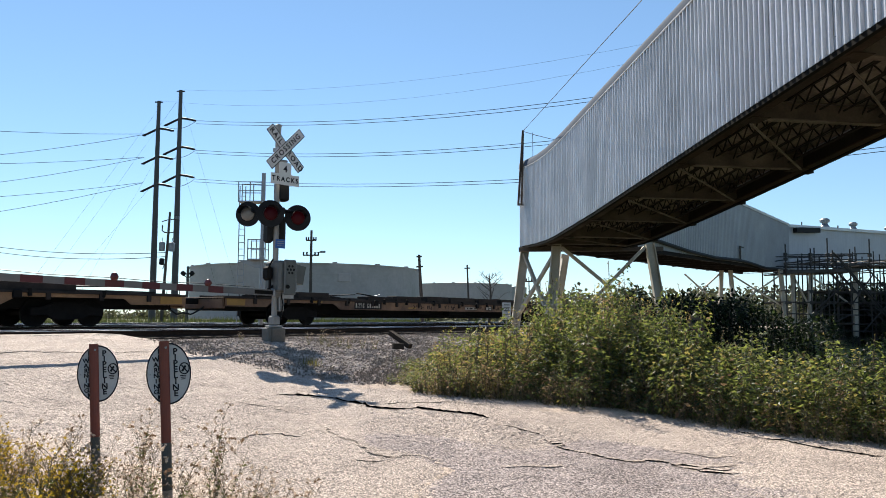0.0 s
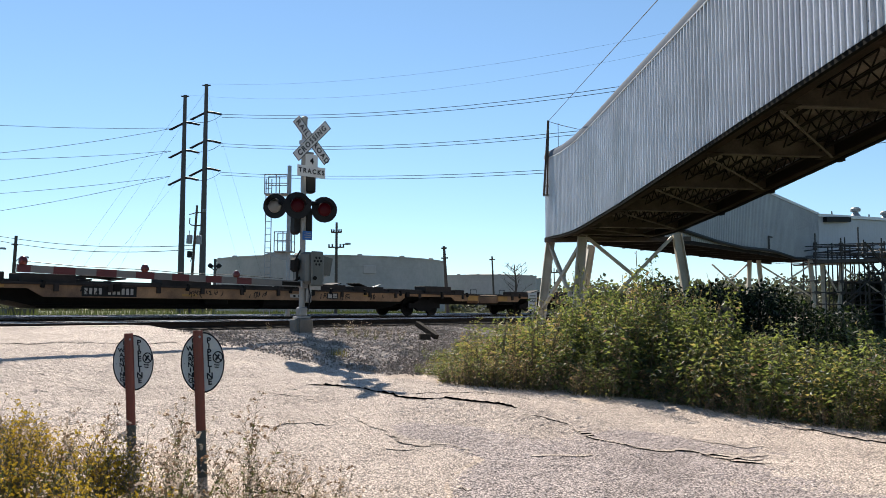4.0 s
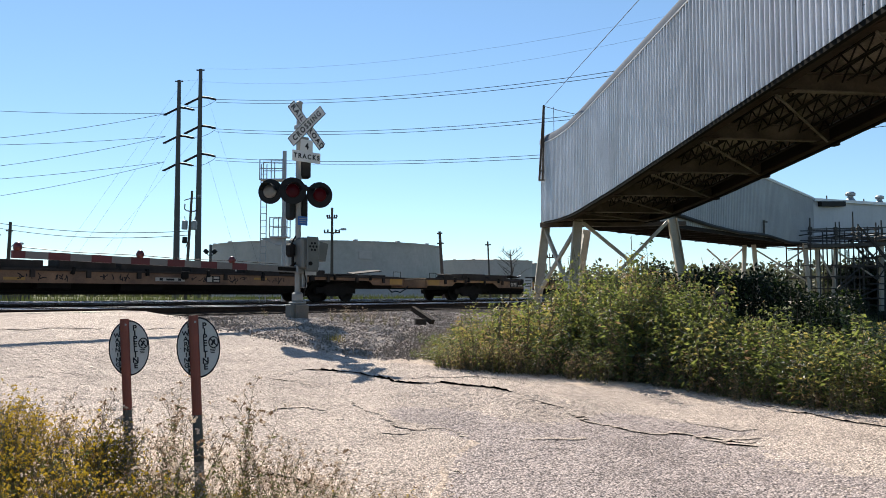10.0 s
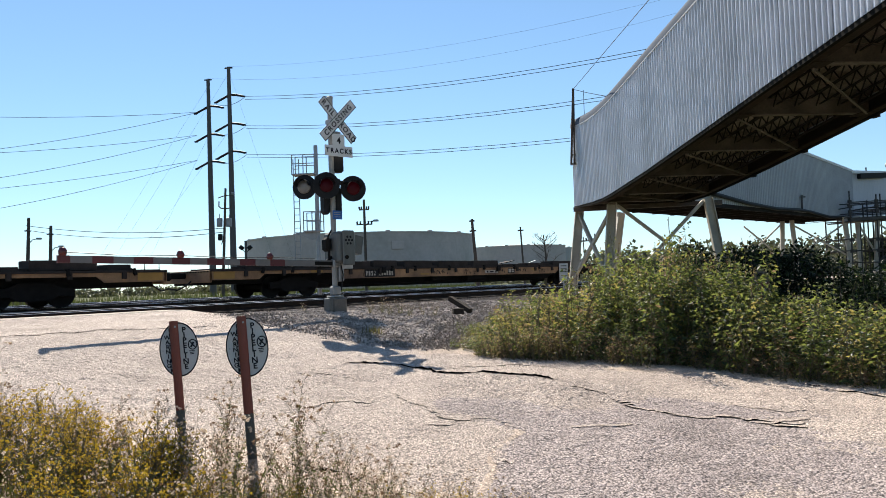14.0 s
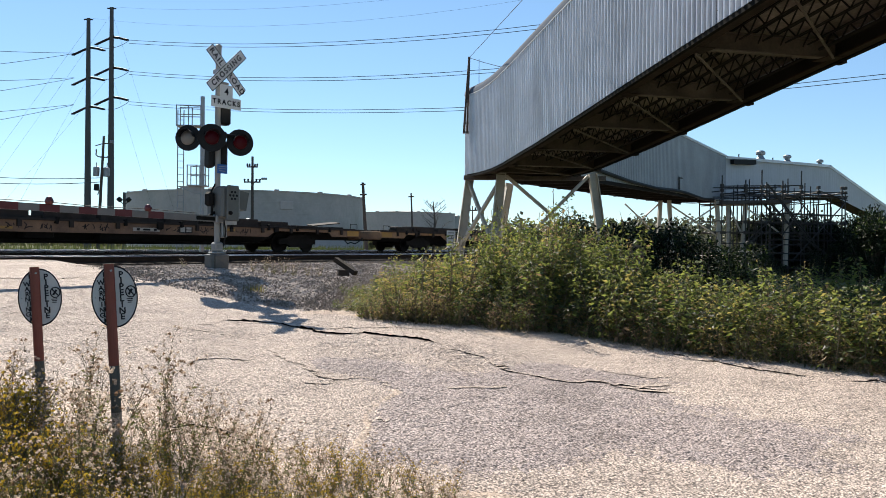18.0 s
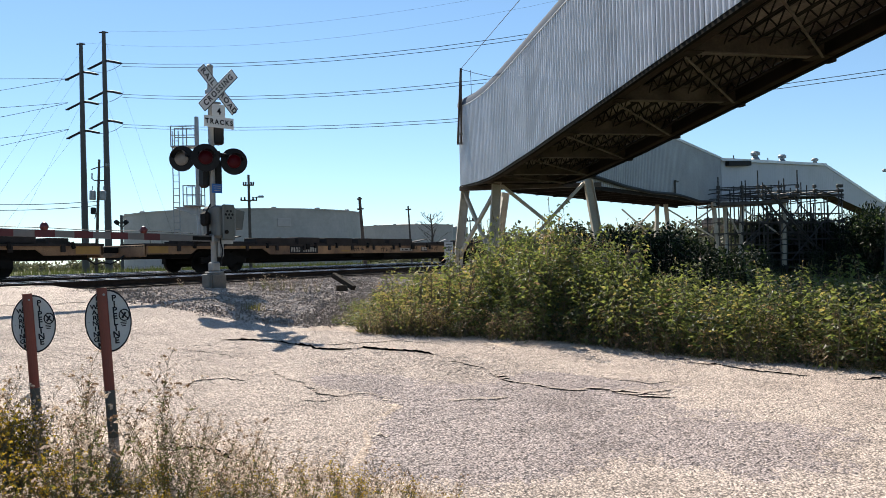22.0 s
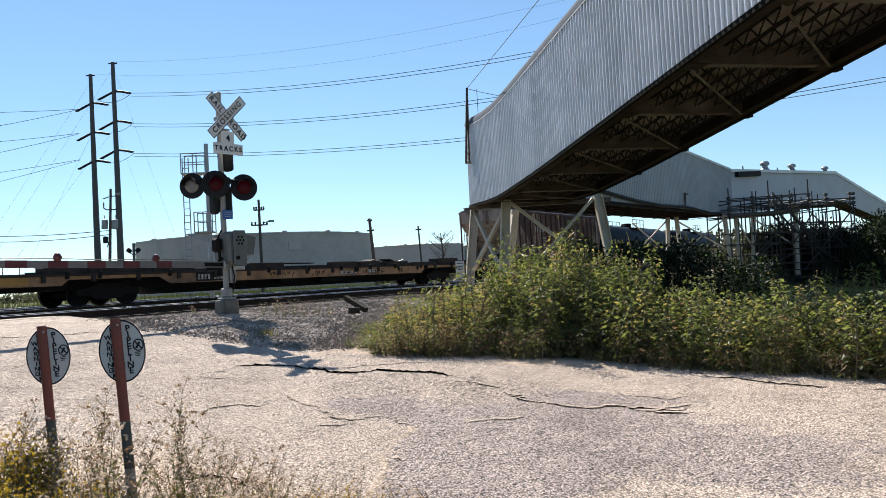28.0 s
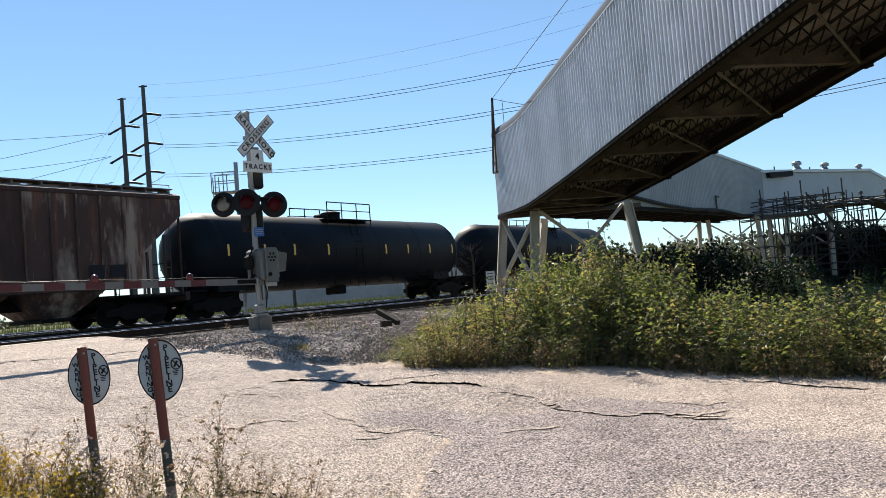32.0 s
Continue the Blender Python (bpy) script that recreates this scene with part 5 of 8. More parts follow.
part("base_casting", Shape().box(-0.15, 0.15, -0.15, 0.15, -0.06, -0.01, 0.02).box(-0.10, 0.10, -0.10, 0.10, -0.01, 0.20, 0.03), M["alu"], SG, "dull aluminium base")
part("cable_box", Shape().box(-0.31, -0.195, -0.20, 0.02, -0.48, -0.06, 0.02), M["box"], SG, "grey cable box")
mast = part("mast", Shape().tube((0, 0, 0.0), (0, 0, 4.47), 0.064, n=16), M["alu"], SG, "dull aluminium mast")
smooth_angle(mast)
part("mast_cap", Shape().revolve([(0.075, 0), (0.075, 0.03), (0.04, 0.06), (0.01, 0.065)], n=16, at=(0, 0, 4.46)), M["alu"], SG)


def blade(a, text, flip):
    m = pose(0.01, -0.27 - (0.012 if flip else 0), 3.92, 0, a, 0)
    bl = part("crossbuck_blade", Shape().box(-0.61, 0.61, -0.004, 0.004, -0.114, 0.114), M["white"], SG, "white crossbuck blade with black capitals", m)
    part("blade_border", Shape().box(-0.61, 0.61, -0.006, -0.0045, 0.098, 0.114).box(-0.61, 0.61, -0.006, -0.0045, -0.114, -0.098).box(-0.61, -0.594, -0.006, -0.0045, -0.098, 0.098).box(0.594, 0.61, -0.006, -0.0045, -0.098, 0.098), M["ink"], bl)
    return bl


b1 = blade(45, "", False)
b2_ = blade(-45, "", True)
lettering("RAIL", 0.168, M["ink"], b1, pose(-0.36, -0.008, 0, 90, 0, 0), spread=1.28)
lettering("ROAD", 0.168, M["ink"], b1, pose(0.36, -0.008, 0, 90, 0, 0), spread=1.28)
lettering("CROSSING", 0.168, M["ink"], b2_, pose(0, -0.008, 0, 90, 0, 0), spread=1.34)
part("crossbuck_bracket", Shape().box(-0.09, 0.09, -0.26, 0.08, 3.87, 3.97, 0.01), M["galv"], SG)
part("plate_bracket", Shape().box(-0.1, 0.1, -0.25, 0.09, 3.62, 3.67, 0.01), M["galv"], SG)
tp = part("track_count_plate", Shape().box(-0.15, 0.15, -0.004, 0.004, 0.02, 0.26, 0.003).box(-0.345, 0.345, -0.004, 0.004, -0.20, 0.02, 0.003), M["white"], SG, "white plate with black number and word", pose(0.02, -0.265, 3.32) @ Matrix.Scale(1.1, 4))
lettering("4", 0.18, M["ink"], tp, pose(0, -0.008, 0.12, 90, 0, 0))
lettering("TRACKS", 0.135, M["ink"], tp, pose(0, -0.008, -0.09, 90, 0, 0), spread=1.4)


def flasher(x, y, z, turn, lens, back=False, r=0.29):
    """One light: background disc, hood and lens; front looks along -y of its own frame."""
    fl = part("flasher_light", Shape().revolve([(r, 0), (r, 0.012), (r - 0.02, 0.02)], "y", 32, (0, 0, 0)), M["black"], SG, "black round light background", pose(x, y, z, 0, 0, turn))
    part("hood", Shape().add([(0.165 * math.cos(w), yy, 0.165 * math.sin(w)) for yy in (-0.02, -0.26) for w in [math.pi * (0.02 + 0.96 * i / 16) for i in range(17)]],
                             [(i, i + 1, 18 + i, 17 + i) for i in range(16)]), M["black"], fl, "black visor")
    part("lens", Shape().revolve([(0.153, -0.02), (0.145, -0.04), (0.09, -0.062), (0.02, -0.068)], "y", 24), lens, fl, "round red lens", smooth=True)
    part("housing", Shape().revolve([(0.17, 0.02), (0.165, 0.10), (0.12, 0.16), (0.03, 0.17)], "y", 24), M["lensclear"] if back else M["black"], fl, "domed rear housing", smooth=True)
    return fl


flasher(-0.28, -0.18, 2.44, -26, M["lenslit"], r=0.30)
flasher(0.45, -0.18, 2.41, -26, M["lens"], r=0.295)
flasher(-0.65, 0.14, 2.42, -52, M["lensclear"], r=0.275)
flasher(0.16, 0.30, 2.28, 176, M["lenslit"], False, 0.26)
part("cross_arm", Shape().tube((-0.42, -0.14, 2.55), (0.42, -0.14, 2.55), 0.03, n=8).tube((-0.42, 0.18, 2.55), (0.42, 0.18, 2.55), 0.03, n=8).box(-0.1, 0.1, -0.2, 0.2, 2.49, 2.61, 0.02), M["black"], SG, "black light arm")
part("side_light", Shape().box(-0.20, -0.04, 0.0, 0.25, 1.82, 2.45, 0.05).box(0.04, 0.26, -0.04, 0.2, 1.78, 2.45, 0.05), M["black"], SG, "black lower light seen edge on")
part("bell", Shape().box(0.0, 0.30, -0.08, 0.16, 2.78, 3.20, 0.04), M["black"], SG, "black bell housing")
bs_ = part("notice_plate", Shape().box(-0.13, 0.13, -0.004, 0.004, -0.10, 0.10, 0.003), M["blue"], SG, "blue emergency notice plate", pose(0.05, -0.10, 1.80))
for w_, z_ in ((0.1, 0.045), (0.1, 0.0), (0.08, -0.05)):
    part("notice_line", Shape().box(-w_, w_, -0.007, -0.005, z_, z_ + 0.012), M["bar"], bs_)
gm = part("gate_mechanism", Shape().box(-0.08, 0.42, -0.28, 0.30, 0.72, 1.42, 0.05), M["box"], SG, "grey gate mechanism case")
part("case_cover", Shape().box(0.02, 0.34, -0.33, -0.28, 0.66, 1.44, 0.04), M["box"], gm, "grey cover plate with round holes")
for i in range(6):
    w = i * math.pi / 3
    part("cover_hole", Shape().revolve([(0.028, -0.336), (0.028, -0.331)], "y", 10, (0.18 + 0.085 * math.cos(w), 0, 1.22 + 0.085 * math.sin(w))), M["black"], gm)
part("cover_hole", Shape().revolve([(0.028, -0.336), (0.028, -0.331)], "y", 10, (0.18, 0, 1.22)), M["black"], gm)
part("arm_shaft", Shape().tube((0.1, -0.36, 0.84), (0.1, 0.40, 0.84), 0.045, n=10).box(-0.22, -0.08, -0.06, 0.20, 0.98, 1.30, 0.05).tube((-0.15, -0.02, 0.70), (-0.15, -0.02, 1.0), 0.03, n=8).tube((-0.16, 0.0, 1.30), (-0.06, 0.0, 1.46), 0.018, n=6), M["blackmetal"], SG, "dark counterweight and shaft")
part("counterweight_bar", Shape().beam((0.42, 0.2, 1.2), (0.85, 0.2, 1.12), 0.28, 0.42), M["box"], SG, "grey counterweight plates")
part("case_label", Shape().box(-0.03, 0.26, -0.345, -0.335, 0.58, 0.66), M["bar"], SG, "small white label")
part("lower_bracket", Shape().box(-0.1, 0.1, -0.12, 0.12, 0.62, 0.80, 0.02).box(0.06, 0.2, -0.1, 0.1, 0.3, 0.75, 0.02), M["galv"], SG)
part("conduit", Shape().path([(0.1, -0.1, 0.1), (0.13, -0.14, 0.45), (0.08, -0.1, 0.75)], 0.016), M["black"], SG, "black cable")
arm_m = pose(0, -0.03, 0.705, 0, 0.95, 8)
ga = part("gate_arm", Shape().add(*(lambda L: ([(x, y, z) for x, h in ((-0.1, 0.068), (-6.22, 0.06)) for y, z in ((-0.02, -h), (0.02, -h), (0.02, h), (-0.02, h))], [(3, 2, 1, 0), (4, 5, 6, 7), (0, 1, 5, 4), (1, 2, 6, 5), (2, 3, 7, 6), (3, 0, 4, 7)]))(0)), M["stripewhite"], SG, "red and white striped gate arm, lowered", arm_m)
for k in range(1, 8):
    x1 = -0.70 - k * 0.76
    x0 = max(x1 - 0.38, -6.23)
    h0, h1 = 0.068 + 0.008 * x0 / 6.35 + 0.002, 0.068 + 0.008 * x1 / 6.35 + 0.002
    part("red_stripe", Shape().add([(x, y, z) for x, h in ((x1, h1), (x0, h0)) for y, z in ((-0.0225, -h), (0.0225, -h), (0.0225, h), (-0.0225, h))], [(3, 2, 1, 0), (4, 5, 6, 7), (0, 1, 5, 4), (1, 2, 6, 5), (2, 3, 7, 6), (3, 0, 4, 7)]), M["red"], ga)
for x, up in ((-6.14, 1), (-3.93, 1), (-1.84, 1)):
    part("gate_light", Shape().revolve([(0.055, 0), (0.068, 0.03), (0.068, 0.08), (0.048, 0.125), (0.016, 0.14)], "z", 16, (x, 0, 0.063)).revolve([(0.04, -0.075), (0.04, 0.075)], "y", 14, (x, 0, 0.123)), M["gatelens"], ga, "small red gate light", smooth=True)
part("light_cable", Shape().path([(-0.6, 0, 0.10), (-1.84, 0, 0.11), (-3.0, 0, 0.085), (-3.93, 0, 0.105), (-5.2, 0, 0.09), (-6.13, 0, 0.12)], 0.007, 5), M["black"], ga)
part("arm_support", Shape().beam((-0.50, 0.05, -0.09), (0.3, 0.05, -0.02), 0.04, 0.07).beam((-0.62, 0, 0.0), (0.3, 0, 0.0), 0.05, 0.08).beam((-0.35, 0, 0.0), (-0.05, 0.02, 0.16), 0.03, 0.05), M["blackmetal"], ga, "dark arm bracket")

# ---- pipeline marker posts ----


def marker(x, y, z_top, lean, turn, label):
    z0 = ground_z(x, y) - 0.05
    h = z_top - z0
    mk = thing("pipeline_marker", label, "pipeline marker", pose(x, y, z0, 0, lean, turn), group="pipeline markers")
    r = 0.033

    def half(za, zb):
        s = Shape()
        n = 10
        vs = []
        for z in (za, zb):
            for i in range(n + 1):
                w = math.pi * (-0.05 + 1.1 * i / n)
                vs.append((r * math.cos(w), -r * math.sin(w) * 0.8, z))
        s.add(vs, [(i, i + 1, n + 2 + i, n + 1 + i) for i in range(n)])
        s.box(-r, r, -0.004, 0.004, za, zb)
        return s
    part("post_top", half(h - 0.69, h), M["orange"], mk, "rust-orange half-round post", smooth=False)
    part("post_band", half(h - 1.01, h - 0.69), M["postdark"], mk, "dark grey post section")
    part("post_foot", half(0, h - 1.01), M["postpale"], mk, "faded pale post section")
    sg = part("oval_sign", Shape().add([(0.147 * math.cos(w), yy, 0.212 * math.sin(w)) for yy in (0.0, 0.008) for w in [2 * math.pi * i / 40 for i in range(40)]],
              [tuple(range(40)), tuple(range(79, 39, -1))] + [(i, 40 + i, 40 + (i + 1) % 40, (i + 1) % 40) for i in range(40)]), M["signwhite"], mk, "white oval sign with black border and lettering", pose(0.026, 0.012, h - 0.225))
    ring = Shape()
    vs, fs = [], []
    for i in range(40):
        w = 2 * math.pi * i / 40
        for k, yy in ((1.0, -0.0005), (0.95, -0.003), (0.945, -0.0005)):
            vs.append((0.1475 * k * math.cos(w), yy - 0.001, 0.2125 * k * math.sin(w)))
    for i in range(40):
        j = (i + 1) % 40
        fs += [(3 * i, 3 * j, 3 * j + 1, 3 * i + 1), (3 * i + 1, 3 * j + 1, 3 * j + 2, 3 * i + 2)]
    part("sign_border", ring.add(vs, fs), M["ink"], sg)
    for word, xx, sz, dz, z0_ in (("WARNING", -0.083, 0.044, 0.0370, 0.112), ("PIPELINE", 0.045, 0.058, 0.041, 0.160), ("PETROLEUM", -0.058, 0.046, 0.039, 0.165)):
        for i, c in enumerate(word):
            lettering(c, sz, M["ink"], sg, pose(xx, -0.004, z0_ - i * dz - 0.012, 90, 0, 0), extrude=0.0012)
    tor = Shape()
    for i in range(20):
        a, b = 2 * math.pi * i / 20, 2 * math.pi * (i + 1) / 20
        tor.beam((0.103 + 0.032 * math.cos(a), -0.003, 0.03 + 0.038 * math.sin(a)), (0.103 + 0.032 * math.cos(b), -0.003, 0.03 + 0.038 * math.sin(b)), 0.003, 0.008)
    tor.beam((0.082, -0.003, 0.056), (0.124, -0.003, 0.004), 0.003, 0.009)
    tor.beam((0.088, -0.003, 0.010), (0.112, -0.003, 0.048), 0.003, 0.014)
    part("no_digging_symbol", tor, M["ink"], sg, "black ringed and barred symbol")
    part("small_print", Shape().box(0.075, 0.115, -0.003, -0.001, -0.022, -0.016).box(0.078, 0.112, -0.003, -0.001, -0.034, -0.028).box(0.081, 0.109, -0.003, -0.001, -0.046, -0.040), M["ink"], sg)
    for x_ in (-0.124, 0.117):
        part("bolt", Shape().box(x_, x_ + 0.007, -0.004, 0, -0.004, 0.004), M["galv"], sg)
    part("bolt", Shape().revolve([(0.008, -0.05), (0.008, -0.043)], "y", 8, (-0.012, 0, 0.18)), M["galv"], sg)
    return mk


marker(-1.817, 5.6, 1.445, -3.2, 14, "orange pipeline marker post with white oval warning sign")
marker(-2.522, 6.1, 1.405, -3.2, 14, "orange pipeline marker post with white oval sign, slightly leaning")

# ---- power poles and wires ----


def steel_pole(x, y, top, r0, r1, lean, label):
    z0 = 0.6
    pl = thing("transmission_pole", label, "power pole", pose(x, y, z0, 0, lean, 0), group="transmission poles")
    h = top - z0
    smooth_angle(part("shaft", Shape().tube((0, 0, 0), (0, 0, h), r0, r1, 14), M["pole"], pl, "tapered grey steel shaft"))
    part("pole_cap", Shape().box(-0.5, 0.5, -0.06, 0.06, h - 0.2, h - 0.05, 0.02), M["insul"], pl)
    for k, z in enumerate((h - 3.4, h - 6.9, h - 10.3)):
        z = h - (3.45 if k == 0 else 6.95 if k == 1 else 10.35)
        left, right = [(0, 0, z), (-0.9, 0, z - 0.45), (-1.7, 0, z - 0.85)], [(0, 0, z + 0.05), (0.9, 0, z - 0.05), (1.75, 0, z - 0.25)]
        for q in (left, right):
            part("insulator_arm", Shape().path(q, 0.14, 8), M["insul"], pl, "dark insulator arm")
            part("arm_tip", Shape().box(q[2][0] - 0.2, q[2][0] + 0.2, -0.08, 0.08, q[2][2] - 0.1, q[2][2] + 0.08, 0.02), M["insul"], pl)
    return pl


steel_pole(-31.68, 95, 28.65, 0.42, 0.21, -0.15, "tall grey steel transmission pole with three pairs of arms")
steel_pole(-34.99, 97, 27.85, 0.42, 0.21, -0.15, "tall grey steel transmission pole, the shorter of two")


def wire(a, b, sag, r=0.028, n=16):
    a, b = Vector(a), Vector(b)
    cu = [a.lerp(b, i / n) - Vector((0, 0, sag * 4 * (i / n) * (1 - i / n))) for i in range(n + 1)]
    thing("overhead_wire", "thin dark overhead power line wire", "wire", group="overhead wires", shape=Shape().path(cu, r, 4), mats=M["wire"])


for z, ze, sag in ((24.94, 23.0, 3.3), (21.35, 19.5, 3.2), (17.86, 15.0, 2.5)):
    wire((-29.85, 95, z), (50, 45, ze), sag)
    wire((-29.85, 95.3, z - 0.3), (50.6, 45.8, ze - 0.15), sag - 0.05)
    wire((-33.4, 95, z - 0.8), (-29.85, 95, z - 0.1), 0.5, 0.03)
wire((-31.68, 95, 28.7), (50, 45, 27.95), 4.0, 0.008)
wire((-34.99, 97, 27.9), (50, 45, 28.0), 5.2, 0.008)
for z, za, zb in ((23.84, 21.7, 16.3), (20.96, 16.9, 12.8), (17.82, 12.3, 9.15)):
    wire((-36.7, 97, z - 0.1), (-67.5, 80, za), 0.6)
    wire((-36.7, 97.2, z - 0.1), (-67.2, 80, zb), 0.9)
for a, b in (((-31.7, 95, 28), (-21.5, 88, 1.2)), ((-31.7, 95, 28), (-47, 90, 1.2)), ((-31.7, 95, 21), (-45, 90, 1.2)), ((-35, 97, 27), (-50, 92, 1.2)), ((-35, 97, 21), (-43, 92, 1.2)), ((-31.7, 95, 21), (-24, 89, 1.2))):
    wire(a, b, 0.0, 0.009, 2)


def wood_pole(x, y, top, base, lean, arms, label, r=0.14, lamp=False, extra=False, ry=0):
    pl = thing("utility_pole", label, "utility pole", pose(x, y, base, ry, lean, 0), group="utility poles")
    h = top - base
    smooth_angle(part("shaft", Shape().tube((0, 0, 0), (0, 0, h), r, r * 0.65, 10), M["wood"], pl, "weathered wooden shaft"))
    for z, w in arms:
        part("crossarm", Shape().beam((-w, -0.1, h - z), (w, -0.1, h - z), 0.09, 0.11), M["wood"], pl)
        for q in ((-w * 0.92, -w * 0.5, w * 0.5, w * 0.92) if w > 0.4 else ()):
            part("insulator", Shape().revolve([(0.05, 0), (0.09, 0.05), (0.05, 0.12), (0.09, 0.16), (0.04, 0.24)], n=8, at=(q, -0.1, h - z + 0.05)), M["insul"], pl)
    if lamp:
        part("lamp_arm", Shape().path([(0, 0, h - 2.4), (0.4, 0, h - 2.0), (0.9, 0, h - 1.9)], 0.04, 6).box(0.75, 1.25, -0.12, 0.12, h - 1.98, h - 1.8, 0.04), M["galv"], pl, "street lamp arm")
    if extra:
        part("bracket_arm", Shape().beam((-0.55, 0, h - 0.74), (0.05, 0, h - 0.52), 0.05, 0.06).beam((0.0, 0, h - 0.55), (0.62, 0, h - 0.5), 0.06, 0.06), M["wood"], pl, "thin dark bracket arm")
        for dx in (0.5, 0.66):
            part("insulator", Shape().revolve([(0.05, 0), (0.09, 0.05), (0.05, 0.12), (0.09, 0.16), (0.04, 0.24)], n=8, at=(dx, 0, h - 0.5)), M["galv"], pl, "pale insulator")
        for sg in (-1, 1):
            part("hooked_bracket", Shape().path([(0, 0, h - 1.55), (0.32 * sg, 0, h - 1.52), (0.48 * sg, 0, h - 1.4), (0.48 * sg, 0, h - 1.0)], 0.045, 6), M["wood"], pl, "dark bracket with an upturned end")
            part("transformer", Shape().revolve([(0.20, 0), (0.22, 0.04), (0.22, 0.62), (0.16, 0.68), (0.06, 0.70)], n=14, at=(0.36 * sg, -0.1, h - 2.95)).tube((0.36 * sg, -0.1, h - 2.25), (0.40 * sg, -0.1, h - 1.95), 0.03, n=6), M["galv"], pl, "pale grey pole transformer")
        part("floodlight", Shape().box(-0.42, -0.10, -0.3, 0.0, h - 4.0, h - 3.5, 0.05).beam((-0.2, 0, h - 4.3), (-0.1, 0, h - 3.9), 0.05, 0.05), M["black"], pl, "black floodlight")
    return pl


wood_pole(-20.95, 60, 9.34, 0.7, 2.7, (), "leaning wooden utility pole with transformers and a floodlight", 0.125, extra=True)
wood_pole(-11.5, 70, 9.1, 0.7, -0.2, ((0.9, 0.45), (2.2, 0.7)), "wooden utility pole with two crossarms and a lamp", 0.15, lamp=True)
wood_pole(-1.45, 60, 6.25, 0.7, -3.5, ((0.15, 0.2), (0.9, 0.25)), "leaning bare wooden pole", 0.15)
wood_pole(2.35, 70, 6.15, 0.7, -2.5, ((0.3, 0.25),), "thin leaning wooden pole", 0.1)
wood_pole(9.0, 75, 5.6, 0.7, 1, (), "short thin weathered wooden pole", 0.07)
wood_pole(8.0, 74, 5.3, 0.7, -1, ((0.4, 0.5),), "short thin pole with a crossarm", 0.07)
wood_pole(-42.5, 70, 8.7, 0.7, 2.0, ((1.2, 0.3),), "leaning wooden pole with a lamp", 0.2, lamp=True)
wood_pole(-40.35, 70, 7.9, 0.7, 1.6, ((0.8, 0.3),), "leaning wooden pole with a small lamp", 0.2, lamp=True)
wire((-20.6, 60, 6.3), (-42.5, 70, 8.0), 0.5, 0.03)
wire((-20.6, 60, 6.0), (-42.5, 70, 7.6), 0.6, 0.03)
fl = thing("floodlight_pole", "short pole with two black floodlights", "flood light", pose(-21.6, 68, 0.7))
part("shaft", Shape().tube((0, 0, 0), (0, 0, 5.05), 0.13, 0.11, 10), M["pole"], fl)
for dx in (-0.36, 0.36):
    part("lamp_head", Shape().box(-0.2, 0.2, -0.2, 0.1, -0.17, 0.17, 0.05).moved(pose(dx, 0, 4.45, 0, 40 if dx < 0 else -40, 0)).beam((0, 0, 4.0), (dx * 0.9, 0, 4.3), 0.06, 0.06), M["black"], fl, "black tilted lamp head")
lp = thing("yard_lamp_pole", "leaning wooden yard lamp pole", "lamp pole", pose(29.1, 45, 0.0, 0, 3.6, 0))
part("shaft", Shape().tube((0, 0, 0), (0, 0, 6.1), 0.075, 0.055, 10), M["scaf"], lp)
part("lamp_head", Shape().box(-0.3, 0.1, -0.12, 0.12, 5.95, 6.12, 0.04), M["galv"], lp)
part("insulator", Shape().revolve([(0.03, 0), (0.07, 0.06), (0.03, 0.14)], n=8, at=(0.1, 0, 5.4)), M["insul"], lp)

# strut pole and guy wires on the gallery end
gp = thing("gallery_wire_pole", "rusty angle-iron wire bracket fixed to the gallery end", "bracket")
part("upright", Shape().beam((2.68, 28.3, 5.6), (2.85, 28.3, 8.28), 0.07, 0.07), M["rust"], gp)
part("upright", Shape().beam((2.80, 28.3, 5.6), (2.86, 28.3, 8.28), 0.06, 0.06), M["rust"], gp)
part("foot", Shape().beam((2.66, 28.4, 5.62), (2.98, 28.4, 5.62), 0.08, 0.08), M["galv"], gp)
part("foot", Shape().beam((2.72, 28.4, 5.95), (2.98, 28.4, 5.95), 0.06, 0.06), M["galv"], gp)
wire((2.85, 28.3, 8.25), (6.54, -20.0, 6.48), 0.0, 0.009, 6)
wire((2.85, 28.3, 8.25), (4.0, 25.5, 7.25), 0.03, 0.012, 3)
wire((3.1, 27.4, 8.0), (3.12, 27.4, 4.4), 0.0, 0.012, 2)

# ---- wayside signal ladder behind the train ----
wl = thing("signal_ladder_mast", "grey railway signal mast with caged platforms and ladder", "signal mast", pose(-8.5, 36, 0))
part("mast", Shape().tube((0.40, 0, 1.0), (0.38, 0, 8.05), 0.10, 0.09, 10), M["galv"], wl)
lad = Shape()
for dx in (-0.68, -0.42):
    lad.tube((dx, 0, 1.0), (dx, 0, 7.45), 0.025, n=6)
for k in range(20):
    lad.tube((-0.68, 0, 1.3 + k * 0.3), (-0.42, 0, 1.3 + k * 0.3), 0.015, n=5)
part("ladder", lad, M["galv"], wl, "thin steel ladder")
